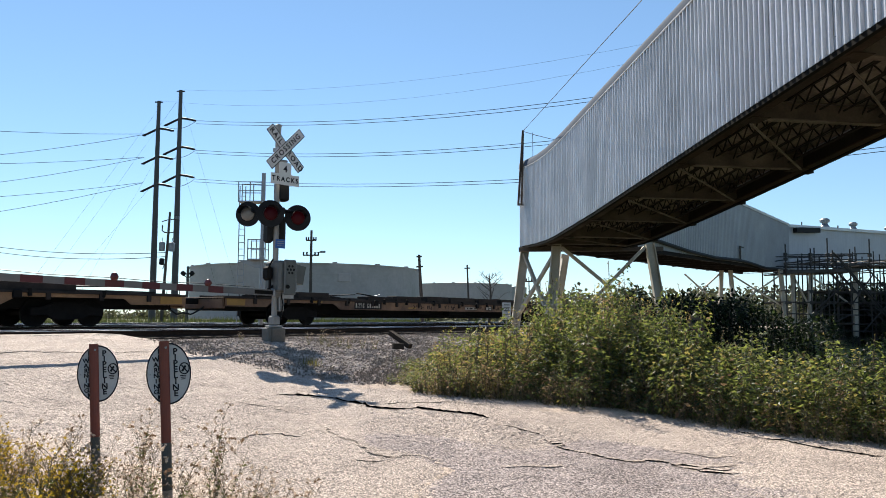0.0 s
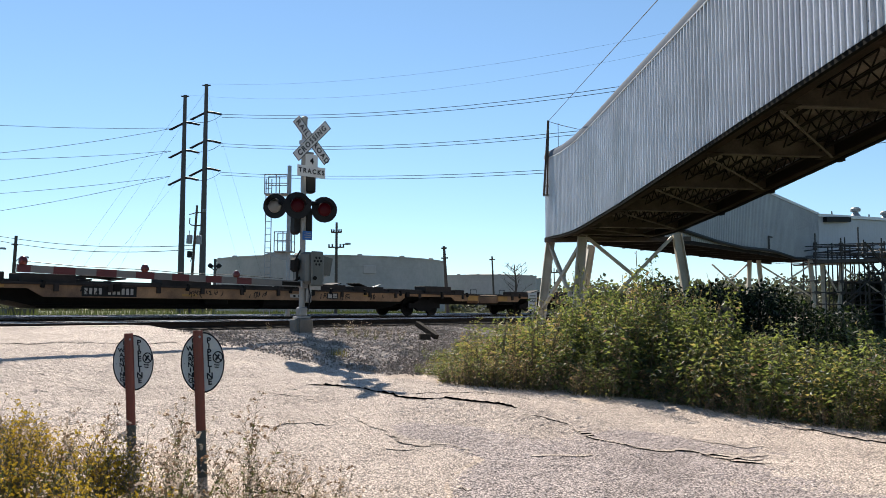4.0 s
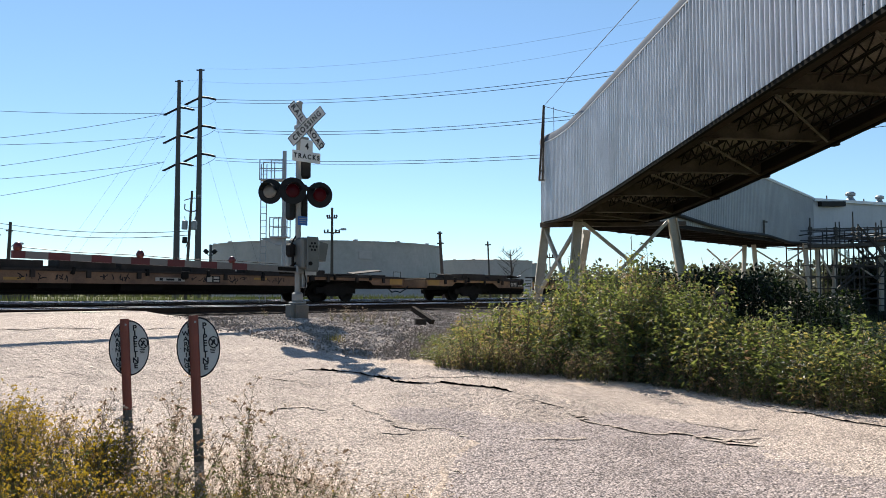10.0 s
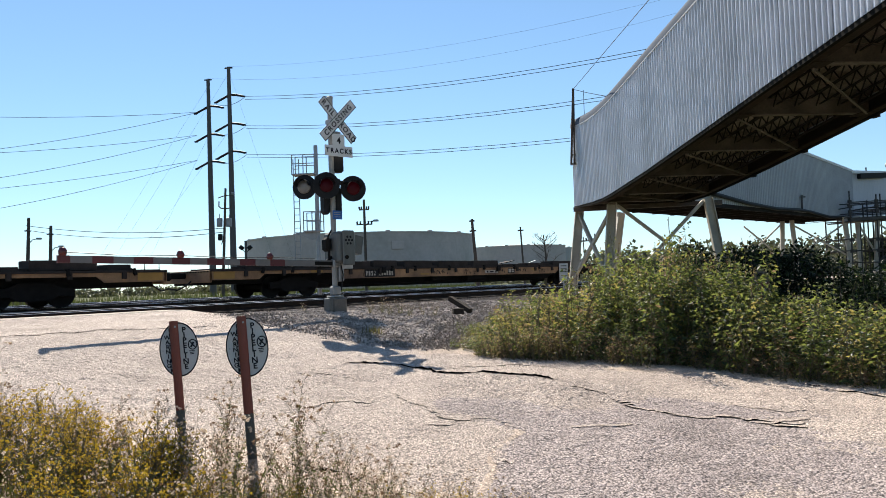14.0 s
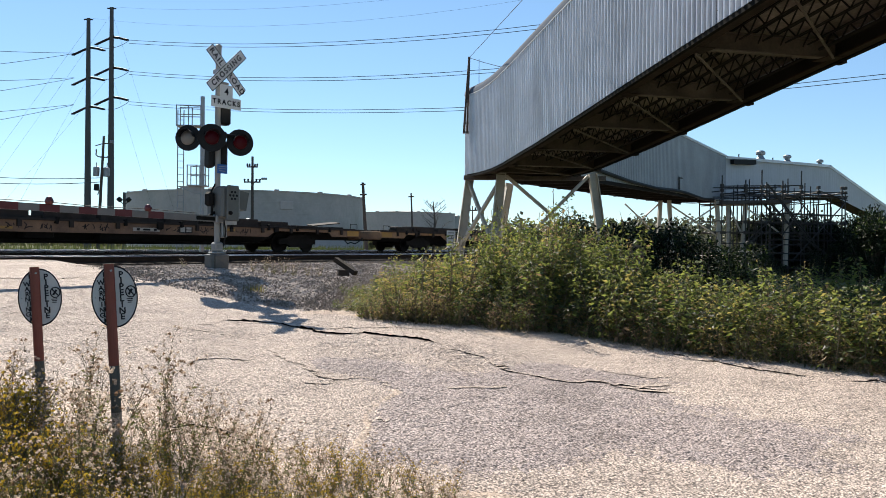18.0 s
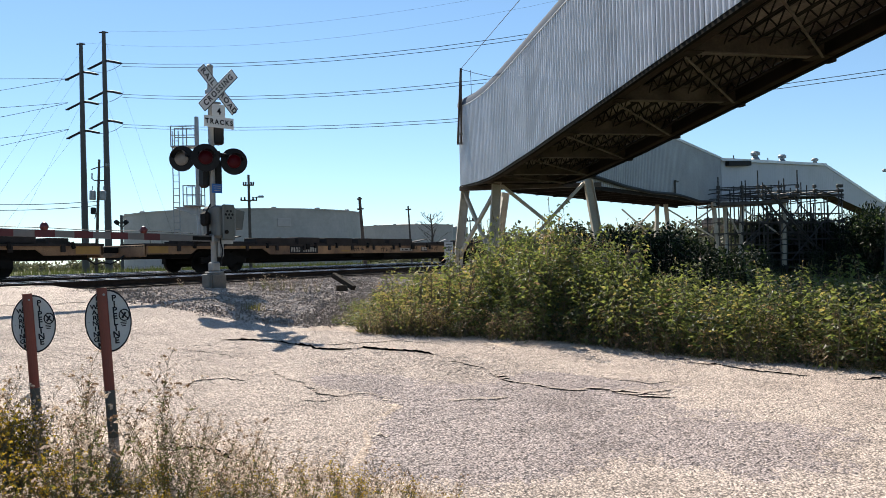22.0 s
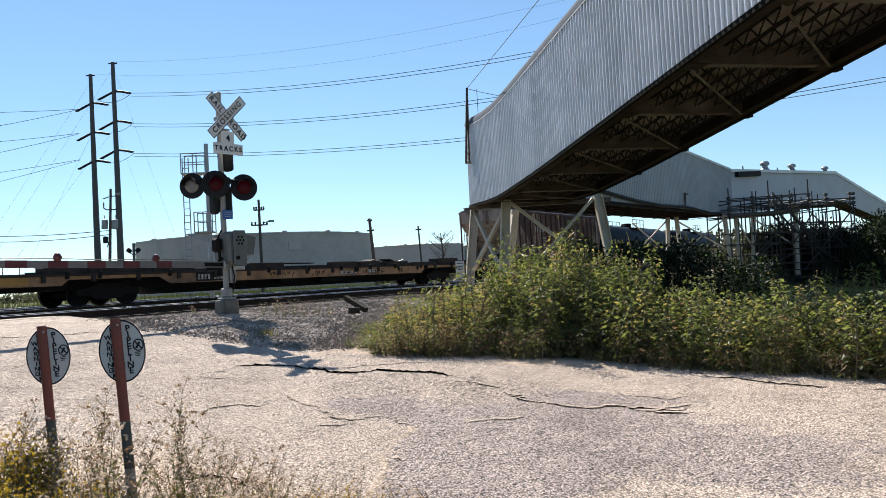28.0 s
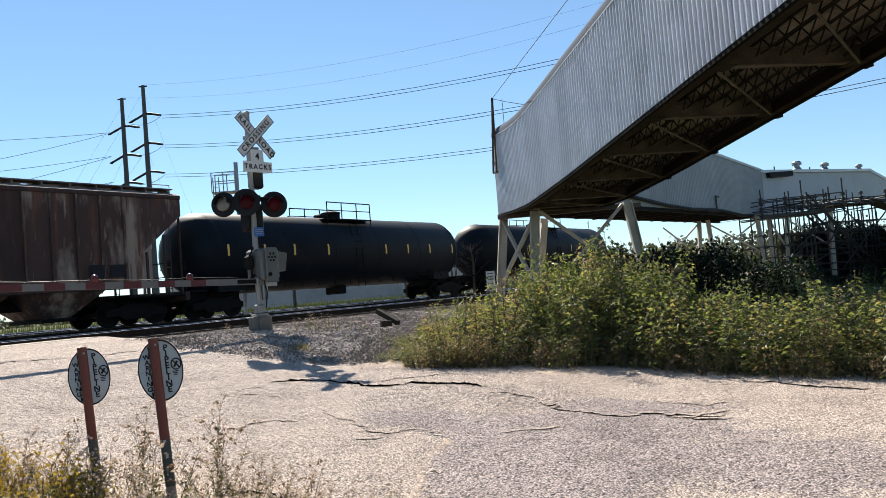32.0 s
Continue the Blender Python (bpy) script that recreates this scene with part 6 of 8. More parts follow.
for zz, x0, x1 in ((6.75, -0.68, 0.40), (4.15, -0.2, 0.62)):
    part("platform", Shape().box(x0, x1, -0.35, 0.35, zz - 0.06, zz, 0.01), M["galv"], wl)
    for x in (x0 + 0.02, (x0 + x1) / 2, x1 - 0.02):
        for y in (-0.33, 0.33):
            part("rail_post", Shape().tube((x, y, zz), (x, y, zz + 0.85), 0.025, n=5), M["galv"], wl)
    for h in (0.45, 0.85):
        for y in (-0.33, 0.33):
            part("guard_rail", Shape().tube((x0, y, zz + h), (x1, y, zz + h), 0.02, n=5), M["galv"], wl, "thin platform guard rail")
part("bracket_plate", Shape().prism([(-0.7, 0), (0.35, 0), (0.35, -0.35), (0.1, -0.35)], -0.05, 0.05).moved(pose(0, 0, 4.1)), M["galv"], wl, "pale bracket plate")

# ---- small things by the track ----
q = sp(23.8, 14.2)
ws = thing("small_track_sign", "small white sign with unreadable lines on a thin post", "sign", pose(q.x - 0.05, q.y, 0.8, 0, 0, 0))
part("post", Shape().box(-0.03, 0.03, -0.02, 0.02, 0, 1.25), M["galv"], ws)
part("plate", Shape().box(-0.15, 0.15, -0.035, -0.022, 0.72, 1.32, 0.005), M["signwhite"], ws)
for z_ in (1.22, 1.12, 1.02, 0.88):
    part("sign_line", Shape().box(-0.1, 0.1, -0.04, -0.036, z_, z_ + 0.035), M["box"], ws)
thing("discarded_timber", "old squared timber lying tilted on the ballast", "timber", shape=Shape().beam((-1.11, 17.6, 1.27), (-0.66, 17.2, 0.99), 0.11, 0.10), mats=M["tie"])
thing("timber_block", "dark short timber block on the ballast", "timber", shape=Shape().beam((-1.02, 17.0, 1.0), (-0.80, 17.05, 1.0), 0.16, 0.12), mats=M["tie"])


def bush_sign(x, y, z, turn, label):
    rs = thing("hidden_roadside_sign", label, "sign", pose(x, y, -0.05, 0, 0, turn), group="signs in the bushes")
    part("post", Shape().box(-0.035, 0.035, -0.025, 0.025, 0, z + 0.1), M["orange"], rs, "orange post")
    pl = part("plate", Shape().revolve([(0.17, 0), (0.175, 0.006), (0.17, 0.012)], "y", 28, (0, -0.045, z + 0.06)), M["signshade"], rs, "dull brown-grey round plate")
    part("band", Shape().box(-0.165, 0.165, -0.052, -0.047, z - 0.06, z + 0.03), M["red"], pl, "dark red band")
    part("strip", Shape().box(-0.12, 0.12, -0.052, -0.047, z - 0.13, z - 0.075), M["signwhite"], pl, "pale strip")
    ring = Shape()
    for i in range(16):
        a, b = 2 * math.pi * i / 16, 2 * math.pi * (i + 1) / 16
        ring.beam((0.05 * math.cos(a), -0.05, z + 0.12 + 0.05 * math.sin(a)), (0.05 * math.cos(b), -0.05, z + 0.12 + 0.05 * math.sin(b)), 0.004, 0.012)
    ring.beam((-0.035, -0.05, z + 0.155), (0.035, -0.05, z + 0.085), 0.004, 0.012)
    part("symbol", ring, M["ink"], pl, "black ringed and barred symbol")


bush_sign(4.45, 14.2, 1.47, 12, "shaded dark red and grey sign half hidden in the bushes")
bush_sign(4.13, 15.0, 1.46, 62, "dark red sign turned edge-on, half hidden in the bushes")
fe = thing("yard_fence", "weathered grey panel fence beyond the tracks", "fence", pose(-30, 55, 0.6))
for k in range(14):
    part("fence_panel", Shape().box(-1.9 * (k + 1) + 0.06, -1.9 * k - 0.06, -0.03, 0.03, 0.05, 0.86, 0.01), M["box"] if k % 3 == 1 else M["wood"], fe)
    part("fence_post", Shape().box(-1.9 * k - 0.06, -1.9 * k + 0.06, -0.06, 0.06, -0.2, 0.94, 0.015), M["wood"], fe)

sh_d = thing("far_shed", "small white flat-roofed building far behind the trees", "shed", pose(58.5, 85, 0.6))
part("wall", Shape().box(-3.2, 6, -2, 2, 0, 5.6, 0.02), M["signwhite"], sh_d)
part("roof", Shape().box(-3.4, 6.2, -2.2, 2.2, 5.6, 5.9, 0.03), M["roof"], sh_d)
part("door", Shape().box(-1.0, 0.2, -2.03, -2.0, 0, 2.3), M["box"], sh_d)

rnd = random.Random(15)
bt = thing("bare_tree", "small thin half-bare tree beyond the tracks", "tree", pose(2.6, 45, 0.7))
tw = Shape()
part("trunk", Shape().tube((0, 0, 0), (0.05, 0, 2.2), 0.05, 0.03, 7).tube((0.05, 0, 2.2), (0.0, 0, 3.3), 0.03, 0.01, 6), M["wood"], bt)
for k in range(16):
    z = rnd.uniform(0.9, 3.0)
    a = rnd.uniform(0, 6.28)
    L = rnd.uniform(0.4, 0.9) * (1.2 - z * 0.2)
    e = Vector((math.cos(a) * L * 0.7, math.sin(a) * L * 0.7, z + L))
    part("limb", Shape().tube((0.04, 0, z), e, 0.012, 0.005, 5), M["wood"], bt)
    for j in range(14):
        c = Vector((0.04, 0, z)).lerp(e, rnd.uniform(0.35, 1))
        d = Vector((rnd.gauss(0, 1), rnd.gauss(0, 1), rnd.gauss(0.6, 0.8))).normalized()
        tw.add([c, c + d * rnd.uniform(0.12, 0.3), c + Vector((0.012, 0, 0.0))], [(0, 1, 2)])
part("twig", tw, M["wood"], bt, "thin bare twigs", kind="stuff")
bt.scale = (1.9, 1.9, 1.02)

# ---- rolling stock ----


def wheelset(parent, x):
    w = Shape()
    for y in (-0.755, 0.755):
        sgn = 1 if y > 0 else -1
        w.revolve([(0.10, y - 0.02 * sgn), (0.36, y - 0.03), (0.42, y - 0.055 * 1), (0.42, y + 0.055), (0.36, y + 0.03), (0.10, y + 0.06)], "y", 28)
    w.tube((0, -0.98, 0), (0, 0.98, 0), 0.085, n=12)
    return part("wheelset", w, M["wheel"], parent, "steel wheels on an axle", pose(x, 0, 0.42))


def truck(parent, x):
    t = part("truck", Shape().box(-0.16, 0.16, -1.05, 1.05, 0.45, 0.72, 0.03), M["blackmetal"], parent, "dark cast steel truck", pose(x, 0, 0))
    wheelset(t, -0.89)
    wheelset(t, 0.89)
    for y in (-1.02, 1.02):
        fr = Shape().prism([(-1.15, 0.34), (-1.15, 0.56), (-0.75, 0.60), (-0.42, 0.74), (0.42, 0.74), (0.75, 0.60), (1.15, 0.56), (1.15, 0.34), (0.7, 0.36), (0.42, 0.22), (-0.42, 0.22), (-0.7, 0.36)], y - 0.07, y + 0.07)
        part("side_frame", fr, M["blackmetal"], t)
        part("springs", Shape().tube((-0.14, y, 0.24), (-0.14, y, 0.46), 0.07, n=8).tube((0.14, y, 0.24), (0.14, y, 0.46), 0.07, n=8), M["blackmetal"], t)
    return t


def coupler(parent, x, sgn):
    part("coupler", Shape().box(min(x, x + 0.75 * sgn), max(x, x + 0.75 * sgn), -0.09, 0.09, 0.78, 1.0, 0.03).box(*sorted((x + 0.6 * sgn, x + 0.85 * sgn)), -0.16, 0.16, 0.72, 1.02, 0.05), M["blackmetal"], parent, "dark coupler")
    hose = [(x - 0.1 * sgn, -0.35, 0.75), (x + 0.2 * sgn, -0.36, 0.55), (x + 0.5 * sgn, -0.3, 0.40), (x + 0.8 * sgn, -0.25, 0.46)]
    part("brake_hose", Shape().path(hose, 0.03, 6), M["hose"], parent, "black brake hose")


def stencil(parent, x, z, chars, size, y, m=None, plate=True):
    """Car markings as rows of plain bars."""
    s = Shape()
    cw = size * 0.72
    w = cw * len(chars)
    for i, c in enumerate(chars):
        if c != " ":
            xx = x - w / 2 + i * cw
            s.box(xx, xx + size * 0.46, y - 0.004, y - 0.001, z - size * 0.45, z + size * 0.45)
    if plate:
        part("marking_plate", Shape().box(x - w / 2 - 0.08, x + w / 2 + 0.06, y - 0.0008, y + 0.002, z - size * 0.75, z + size * 0.75), M["black"], parent, "black marking panel")
    part("marking", s, m or M["bar"], parent, "row of faded white marking bars", kind="stuff")


HALF = 14.05


def flat_car(paint, seed, label):
    rnd = random.Random(seed)
    fc = thing("flat_car", label, "flat car", group="flat cars of the train")
    part("deck", Shape().box(-HALF, HALF, -1.42, 1.42, 0.96, 1.02, 0.01), M["deck"], fc, "worn grey steel deck")
    for y in (-1.45, 1.45):
        sg = 1 if y > 0 else -1
        a, b = sorted((y, y - 0.05 * sg))
        sill = Shape().prism([(-HALF, 0.70), (-HALF, 1.0), (HALF, 1.0), (HALF, 0.70), (12.0, 0.70), (11.75, 0.88), (8.35, 0.88), (7.9, 0.64), (-7.9, 0.64), (-8.35, 0.88), (-11.75, 0.88), (-12.0, 0.70)], a, b)
        part("side_sill", sill, paint, fc, "weathered yellow-brown side sill")
        part("sill_flange", Shape().box(-HALF, HALF, min(y, y + 0.06 * sg), max(y, y + 0.06 * sg), 0.99, 1.06, 0.005), M["deck"], fc)
    part("center_sill", Shape().prism([(-14.0, 0.55), (-14.0, 0.95), (14.0, 0.95), (14.0, 0.55), (8.6, 0.55), (7.5, 0.30), (-7.5, 0.30), (-8.6, 0.55)], -0.75, 0.75), M["blackmetal"], fc, "dark deep center sill")
    for x in (-10.1, 10.1):
        truck(fc, x)
    for sg in (-1, 1):
        part("end_sill", Shape().box(*sorted((sg * HALF, sg * (HALF - 0.1))), -1.45, 1.45, 0.62, 1.04, 0.02), paint, fc)
        coupler(fc, sg * HALF, sg)
        part("end_panel", Shape().box(*sorted((sg * 13.9, sg * 13.05)), -1.462, -1.456, 0.74, 0.98), M["yellow"], fc, "brighter yellow panel")
        part("bridge_plate", Shape().box(*sorted((sg * 13.95, sg * 12.7)), -1.25, -0.55, 1.04, 1.09, 0.01).moved(pose(0, 0, 0, 0, -2.5 * sg * 0, 0)), M["deck"], fc, "raised steel bridge plate")
        part("grab_iron", Shape().path([(sg * 13.8, -1.44, 1.02), (sg * 13.8, -1.44, 1.3), (sg * 13.3, -1.44, 1.3), (sg * 13.3, -1.44, 1.02)], 0.014, 5), M["blackmetal"], fc)
        part("hitch", Shape().box(-0.9, 0.9, -0.55, 0.55, 0, 0.06, 0.01).box(0.1, 0.8, -0.4, 0.4, 0.05, 0.16, 0.03), M["deck"], fc, "folded trailer hitch", pose(sg * (6.6 + rnd.random()), 0, 1.10, 0, rnd.choice((-4, 3, 5)) * sg, 0))
        part("hitch_strut", Shape().beam((0, -0.45, 0.03), (1.3, -0.5, 0.32), 0.07, 0.05), M["galv"], fc, "bare steel hitch strut", pose(sg * (5.2 + rnd.random() * 2) - 0.6, -0.4, 1.03))
    for y in (-1.22, 1.22):
        part("guide_rail", Shape().beam((-13.0, y, 1.09), (13.0, y, 1.09), 0.06, 0.10), M["deck"], fc, "low deck guide rail")
    x = -12.5
    while x < 12.5:
        L = rnd.uniform(1.4, 2.3)
        part("deck_plate", Shape().box(x, min(x + L, 12.9), -1.34, rnd.uniform(-0.9, -0.5), 1.03, 1.03 + rnd.choice((0.08, 0.13, 0.2, 0.27, 0.31)), 0.02), M["deck"], fc, m=pose(0, 0, 0, 0, rnd.uniform(-0.25, 0.25), 0))
        if rnd.random() < 0.5:
            part("loose_plate", Shape().box(-0.7, 0.7, -0.3, 0.3, -0.02, 0.02, 0.008), M["deck"], fc, m=pose(x + 0.8, -0.9, 1.27, rnd.uniform(-6, 6), rnd.uniform(-9, 9), rnd.uniform(-20, 20)))
        part("lashing", Shape().box(-0.05, 0.05, -0.05, 0.05, -0.16, 0.06, 0.01), M["blackmetal"], fc, m=pose(x + rnd.uniform(0.2, 1.2), -1.50, 1.06, 0, rnd.uniform(-20, 20), 0))
        x += L + rnd.uniform(0.05, 0.5)
    for k in range(16):
        x = -12.6 + k * 1.68
        part("stake_pocket", Shape().box(x - 0.07, x + 0.07, -1.53, -1.45, 0.80, 1.04, 0.01), M["deck"], fc)
    for x in (-5.8, 2.4, 8.2):
        part("tie_down", Shape().box(x, x + 0.25, -1.56, -1.45, 0.83, 1.08, 0.02), M["blackmetal"], fc)
    part("data_plate", Shape().box(3.4, 4.0, -1.458, -1.452, 0.72, 0.94), M["black"], fc)
    part("data_marking", Shape().box(3.45, 3.66, -1.462, -1.459, 0.74, 0.92).box(3.72, 3.95, -1.462, -1.459, 0.84, 0.92).box(3.72, 3.95, -1.462, -1.459, 0.75, 0.81), M["bar"], fc, kind="stuff")
    stencil(fc, -6.2 + rnd.random() * 0.6, 0.83, "XXXX XXXXXX", 0.21, -1.453)
    part("marking_plate", Shape().box(1.45, 2.55, -1.458, -1.452, 0.74, 0.86), M["bar"], fc, "dirty white marking plate")
    part("marking", Shape().box(1.6, 1.72, -1.462, -1.459, 0.76, 0.84).box(1.85, 2.15, -1.462, -1.459, 0.765, 0.83).box(2.3, 2.42, -1.462, -1.459, 0.76, 0.84), M["black"], fc, "dark marking bars", kind="stuff")
    for x0, wd in ((-2.8, 1.4), (-0.4, 0.95), (2.65, 0.7), (4.1, 0.85), (-6.9, 1.1), (6.2, 0.9)):
        x0 += rnd.uniform(-0.25, 0.25)
        tag = Shape()
        for k in range(int(wd * 14)):
            xa = x0 + wd * rnd.random()
            ang, ln_ = rnd.choice((1.2, 1.7, 0.4, 2.3, 1.45)) + rnd.gauss(0, 0.2), rnd.uniform(0.07, 0.2)
            ca = Vector((xa, -1.4555, rnd.uniform(0.76, 0.9)))
            dv = Vector((math.cos(ang), 0, math.sin(ang))) * ln_ * 0.5
            bend = ca + Vector((rnd.gauss(0, 0.03), 0, rnd.gauss(0, 0.02)))
            tag.beam(ca - dv, bend, 0.006, 0.026).beam(bend, ca + dv, 0.006, 0.026)
        part("sprayed_scrawl", tag, M["black"], fc, "black unreadable sprayed strokes", kind="stuff")
    for x, z in ((-3.3, 0.72), (5.5, 0.84), (-9.6, 0.90)):
        part("reflector", Shape().box(x, x + 0.6, -1.458, -1.452, z, z + 0.08), M["yellow"], fc, "yellow reflector strip")
    part("brake_rigging", Shape().tube((-8, -0.9, 0.42), (8, -0.9, 0.42), 0.035, n=6).box(-2.2, -1.2, -1.2, -0.8, 0.45, 0.75, 0.05).tube((0.4, -1.0, 0.55), (1.9, -1.0, 0.55), 0.2, n=12), M["blackmetal"], fc, "brake pipe and reservoir")
    return fc


def covered_hopper():
    hp = thing("covered_hopper_car", "rust-streaked brown and grey covered hopper car", "hopper car", group="")
    TOPZ, LOW = 4.35, 1.32
    for y in (-1.53, 1.53):
        sg = 1 if y > 0 else -1
        a, b = sorted((y, y - 0.03 * sg))
        xs = [-6.5 + k * 0.8125 for k in range(17)]
        for e in (-1, 1):
            part("side_sheet", Shape().prism([(e * 8.75, TOPZ), (e * 6.5, TOPZ), (e * 6.5, LOW), (e * 6.6, LOW), (e * 6.6, LOW + 0.62), (e * 8.75, 3.65)][::e], a, b), M["hopper_cream"] if e < 0 else M["hopper_tan"], hp, "stained end side sheet")
        for k, (x0, x1) in enumerate(zip(xs, xs[1:])):
            pm, lab = ("hopper_cream", "dirty cream side sheet") if k < 2 else (("hopper", "cream side sheet with orange rust patches") if k < 7 else ("hopper_brown", "dark brown side sheet") if k < 12 else ("hopper_tan", "tan stained side sheet"))
            part("side_sheet", Shape().prism([(x0, TOPZ), (x1, TOPZ), (x1, LOW), (x0, LOW)], a, b), M[pm], hp, lab)
        dk = sorted((y + 0.002 * sg, y + 0.006 * sg))
        for x0, x1, z0, z1 in ((-6.45, -5.74, 3.5, 2.95), (-5.64, -4.93, 2.88, 2.3)):
            part("dark_patch", Shape().prism([(x0, TOPZ - 0.14), (x1, TOPZ - 0.14), (x1, z1), (x0, z0)], *dk), M["hopper_brown"], hp, "dark stained upper sheet")
        part("side_sill", Shape().box(-6.65, 6.65, min(y, y + 0.04 * sg), max(y, y + 0.04 * sg), LOW - 0.12, LOW + 0.02, 0.01), M["hopper_brown"], hp, "worn side sill")
        part("top_chord", Shape().box(-8.75, 8.75, min(y, y + 0.05 * sg), max(y, y + 0.05 * sg), TOPZ - 0.14, TOPZ, 0.015), M["hopper_brown"], hp)
        for k in range(17):
            x = -6.5 + k * 0.8125
            part("side_post", Shape().box(x - 0.045, x + 0.045, min(y, y + 0.08 * sg), max(y, y + 0.08 * sg), LOW, TOPZ - 0.14, 0.015), M["hopper_tan"] if k > 10 else M["hopper_brown"], hp)
    for sg in (-1, 1):
        q = [(sg * 8.75, 3.65), (sg * 6.6, LOW + 0.62)]
        part("slope_sheet", Shape().add([(q[0][0], -1.53, q[0][1]), (q[1][0], -1.53, q[1][1]), (q[1][0], 1.53, q[1][1]), (q[0][0], 1.53, q[0][1])], [(0, 1, 2, 3)]), M["hopperend"], hp, "pale end slope sheet")
        part("end_wall", Shape().box(*sorted((sg * 8.75, sg * 8.71)), -1.5, 1.5, 3.65, TOPZ), M["hopperend"], hp)
        for y in (-1.44, 1.44):
            part("gusset_sheet", Shape().prism([(sg * 6.6, 1.95), (sg * 6.6, 1.2), (sg * 7.55, 1.2), (sg * 7.55, 2.72)], y - 0.01, y + 0.01), M["hopperend"], hp, "pale stained end gusset sheet")
        part("bay_end", Shape().box(*sorted((sg * 6.6, sg * 6.55)), -1.5, 1.5, LOW, LOW + 0.62), M["hopperend"], hp)
        for y in (-1.46, 1.46):
            part("corner_post", Shape().beam((sg * 8.7, y, 0.95), (sg * 8.7, y, 3.9), 0.06, 0.06), M["hopper_brown"], hp)
            part("end_strut", Shape().beam((sg * 7.35, y, 0.95), (sg * 7.35, y, 2.4), 0.08, 0.08).beam((sg * 8.05, y, 0.95), (sg * 8.05, y, 3.0), 0.06, 0.06), M["hopper_brown"], hp)
            ld = Shape()
            for e in (8.68, 8.25):
                ld.tube((sg * e, y * 1.04, 1.0), (sg * e, y * 1.04, 4.3), 0.016, n=5)
            for k in range(9):
                ld.tube((sg * 8.058, y * 1.04, 1.15 + k * 0.36), (sg * 8.25, y * 1.04, 1.15 + k * 0.36), 0.014, n=5)
            part("ladder", ld, M["hopper_brown"], hp, "side ladder")
        part("end_platform", Shape().box(*sorted((sg * 8.85, sg * 6.65)), -1.4, 1.4, 0.90, 0.98, 0.01), M["blackmetal"], hp)
        part("end_sill", Shape().box(*sorted((sg * 9.0, sg * 8.8)), -1.48, 1.48, 0.72, 1.02, 0.02), M["hopper_brown"], hp)
        coupler(hp, sg * 9.0, sg)
        truck(hp, sg * 7.15)
    part("brake_wheel", Shape().revolve([(0.28, -8.90), (0.28, -8.87)], "x", 18, (0, 0.4, 2.6)), M["blackmetal"], hp, "dark round brake wheel")
    part("brake_valve", Shape().box(-8.3, -7.6, -0.9, -0.3, 1.0, 1.6, 0.08), M["blackmetal"], hp)
    part("center_sill", Shape().box(-8.8, 8.8, -0.35, 0.35, 0.72, 1.05, 0.02), M["blackmetal"], hp)
    for x in (-4.5, -1.5, 1.5, 4.5):
        part("hopper_bay", Shape().add([(x - 1.45, -1.48, LOW), (x + 1.45, -1.48, LOW), (x + 1.45, 1.48, LOW), (x - 1.45, 1.48, LOW), (x - 0.45, -0.75, 0.42), (x + 0.45, -0.75, 0.42), (x + 0.45, 0.75, 0.42), (x - 0.45, 0.75, 0.42)],
                                       [(0, 1, 5, 4), (1, 2, 6, 5), (2, 3, 7, 6), (3, 0, 4, 7), (4, 5, 6, 7)]), M["hopper_tan"] if x > 0 else M["hopper_brown"], hp, "sloped discharge bay")
        part("outlet_gate", Shape().box(x - 0.55, x + 0.55, -0.95, 0.95, 0.32, 0.44, 0.02), M["blackmetal"], hp)
    rf = Shape()
    prof = [(-1.55, TOPZ), (-1.3, TOPZ + 0.10), (-0.6, TOPZ + 0.19), (0, TOPZ + 0.21), (0.6, TOPZ + 0.19), (1.3, TOPZ + 0.10), (1.55, TOPZ)]
    vs = [(x, y, z) for x in (-8.77, 8.77) for y, z in prof]
    rf.add(vs, [(i, i + 1, 8 + i, 7 + i) for i in range(6)] + [tuple(range(7)), tuple(range(13, 6, -1))])
    part("roof", rf, M["hopperroof"], hp, "dark rusty roof")
    for y in (-0.95, 0.95):
        part("running_board", Shape().box(-8.7, 8.7, y - 0.3, y + 0.3, TOPZ + 0.24, TOPZ + 0.28, 0.005), M["hopperroof"], hp, "roof running board")
        for k in range(20):
            part("board_bracket", Shape().box(-8.6 + k * 0.9, -8.54 + k * 0.9, y - 0.28, y + 0.28, TOPZ + 0.08, TOPZ + 0.24), M["hopperroof"], hp)
    for k in range(4):
        part("roof_hatch", Shape().box(-8.0 + k * 4.05, -4.2 + k * 4.05, -0.32, 0.32, TOPZ + 0.2, TOPZ + 0.33, 0.03), M["hopperroof"], hp, "long roof hatch cover")
    part("roof_grab", Shape().path([(8.6, -1.2, TOPZ + 0.1), (8.6, -1.2, TOPZ + 0.4), (7.9, -1.2, TOPZ + 0.4), (7.9, -1.2, TOPZ + 0.1)], 0.016, 5), M["hopperroof"], hp)
    stencil(hp, -3.1, 3.2, "XX XX XX", 0.42, -1.56, plate=False)
    for i, (w, z) in enumerate(((7, 2.6), (6, 2.42), (5, 2.2), (7, 1.98), (5, 1.7))):
        stencil(hp, -2.9 + 0.2 * (i % 2), z, "X" * w, 0.12, -1.56, plate=False)
    for x in (5.2, 5.9):
        part("data_plate", Shape().box(x, x + 0.5, -1.62, -1.612, 1.6, 2.0), M["ink"], hp, "dark consolidated data panel")
    return hp


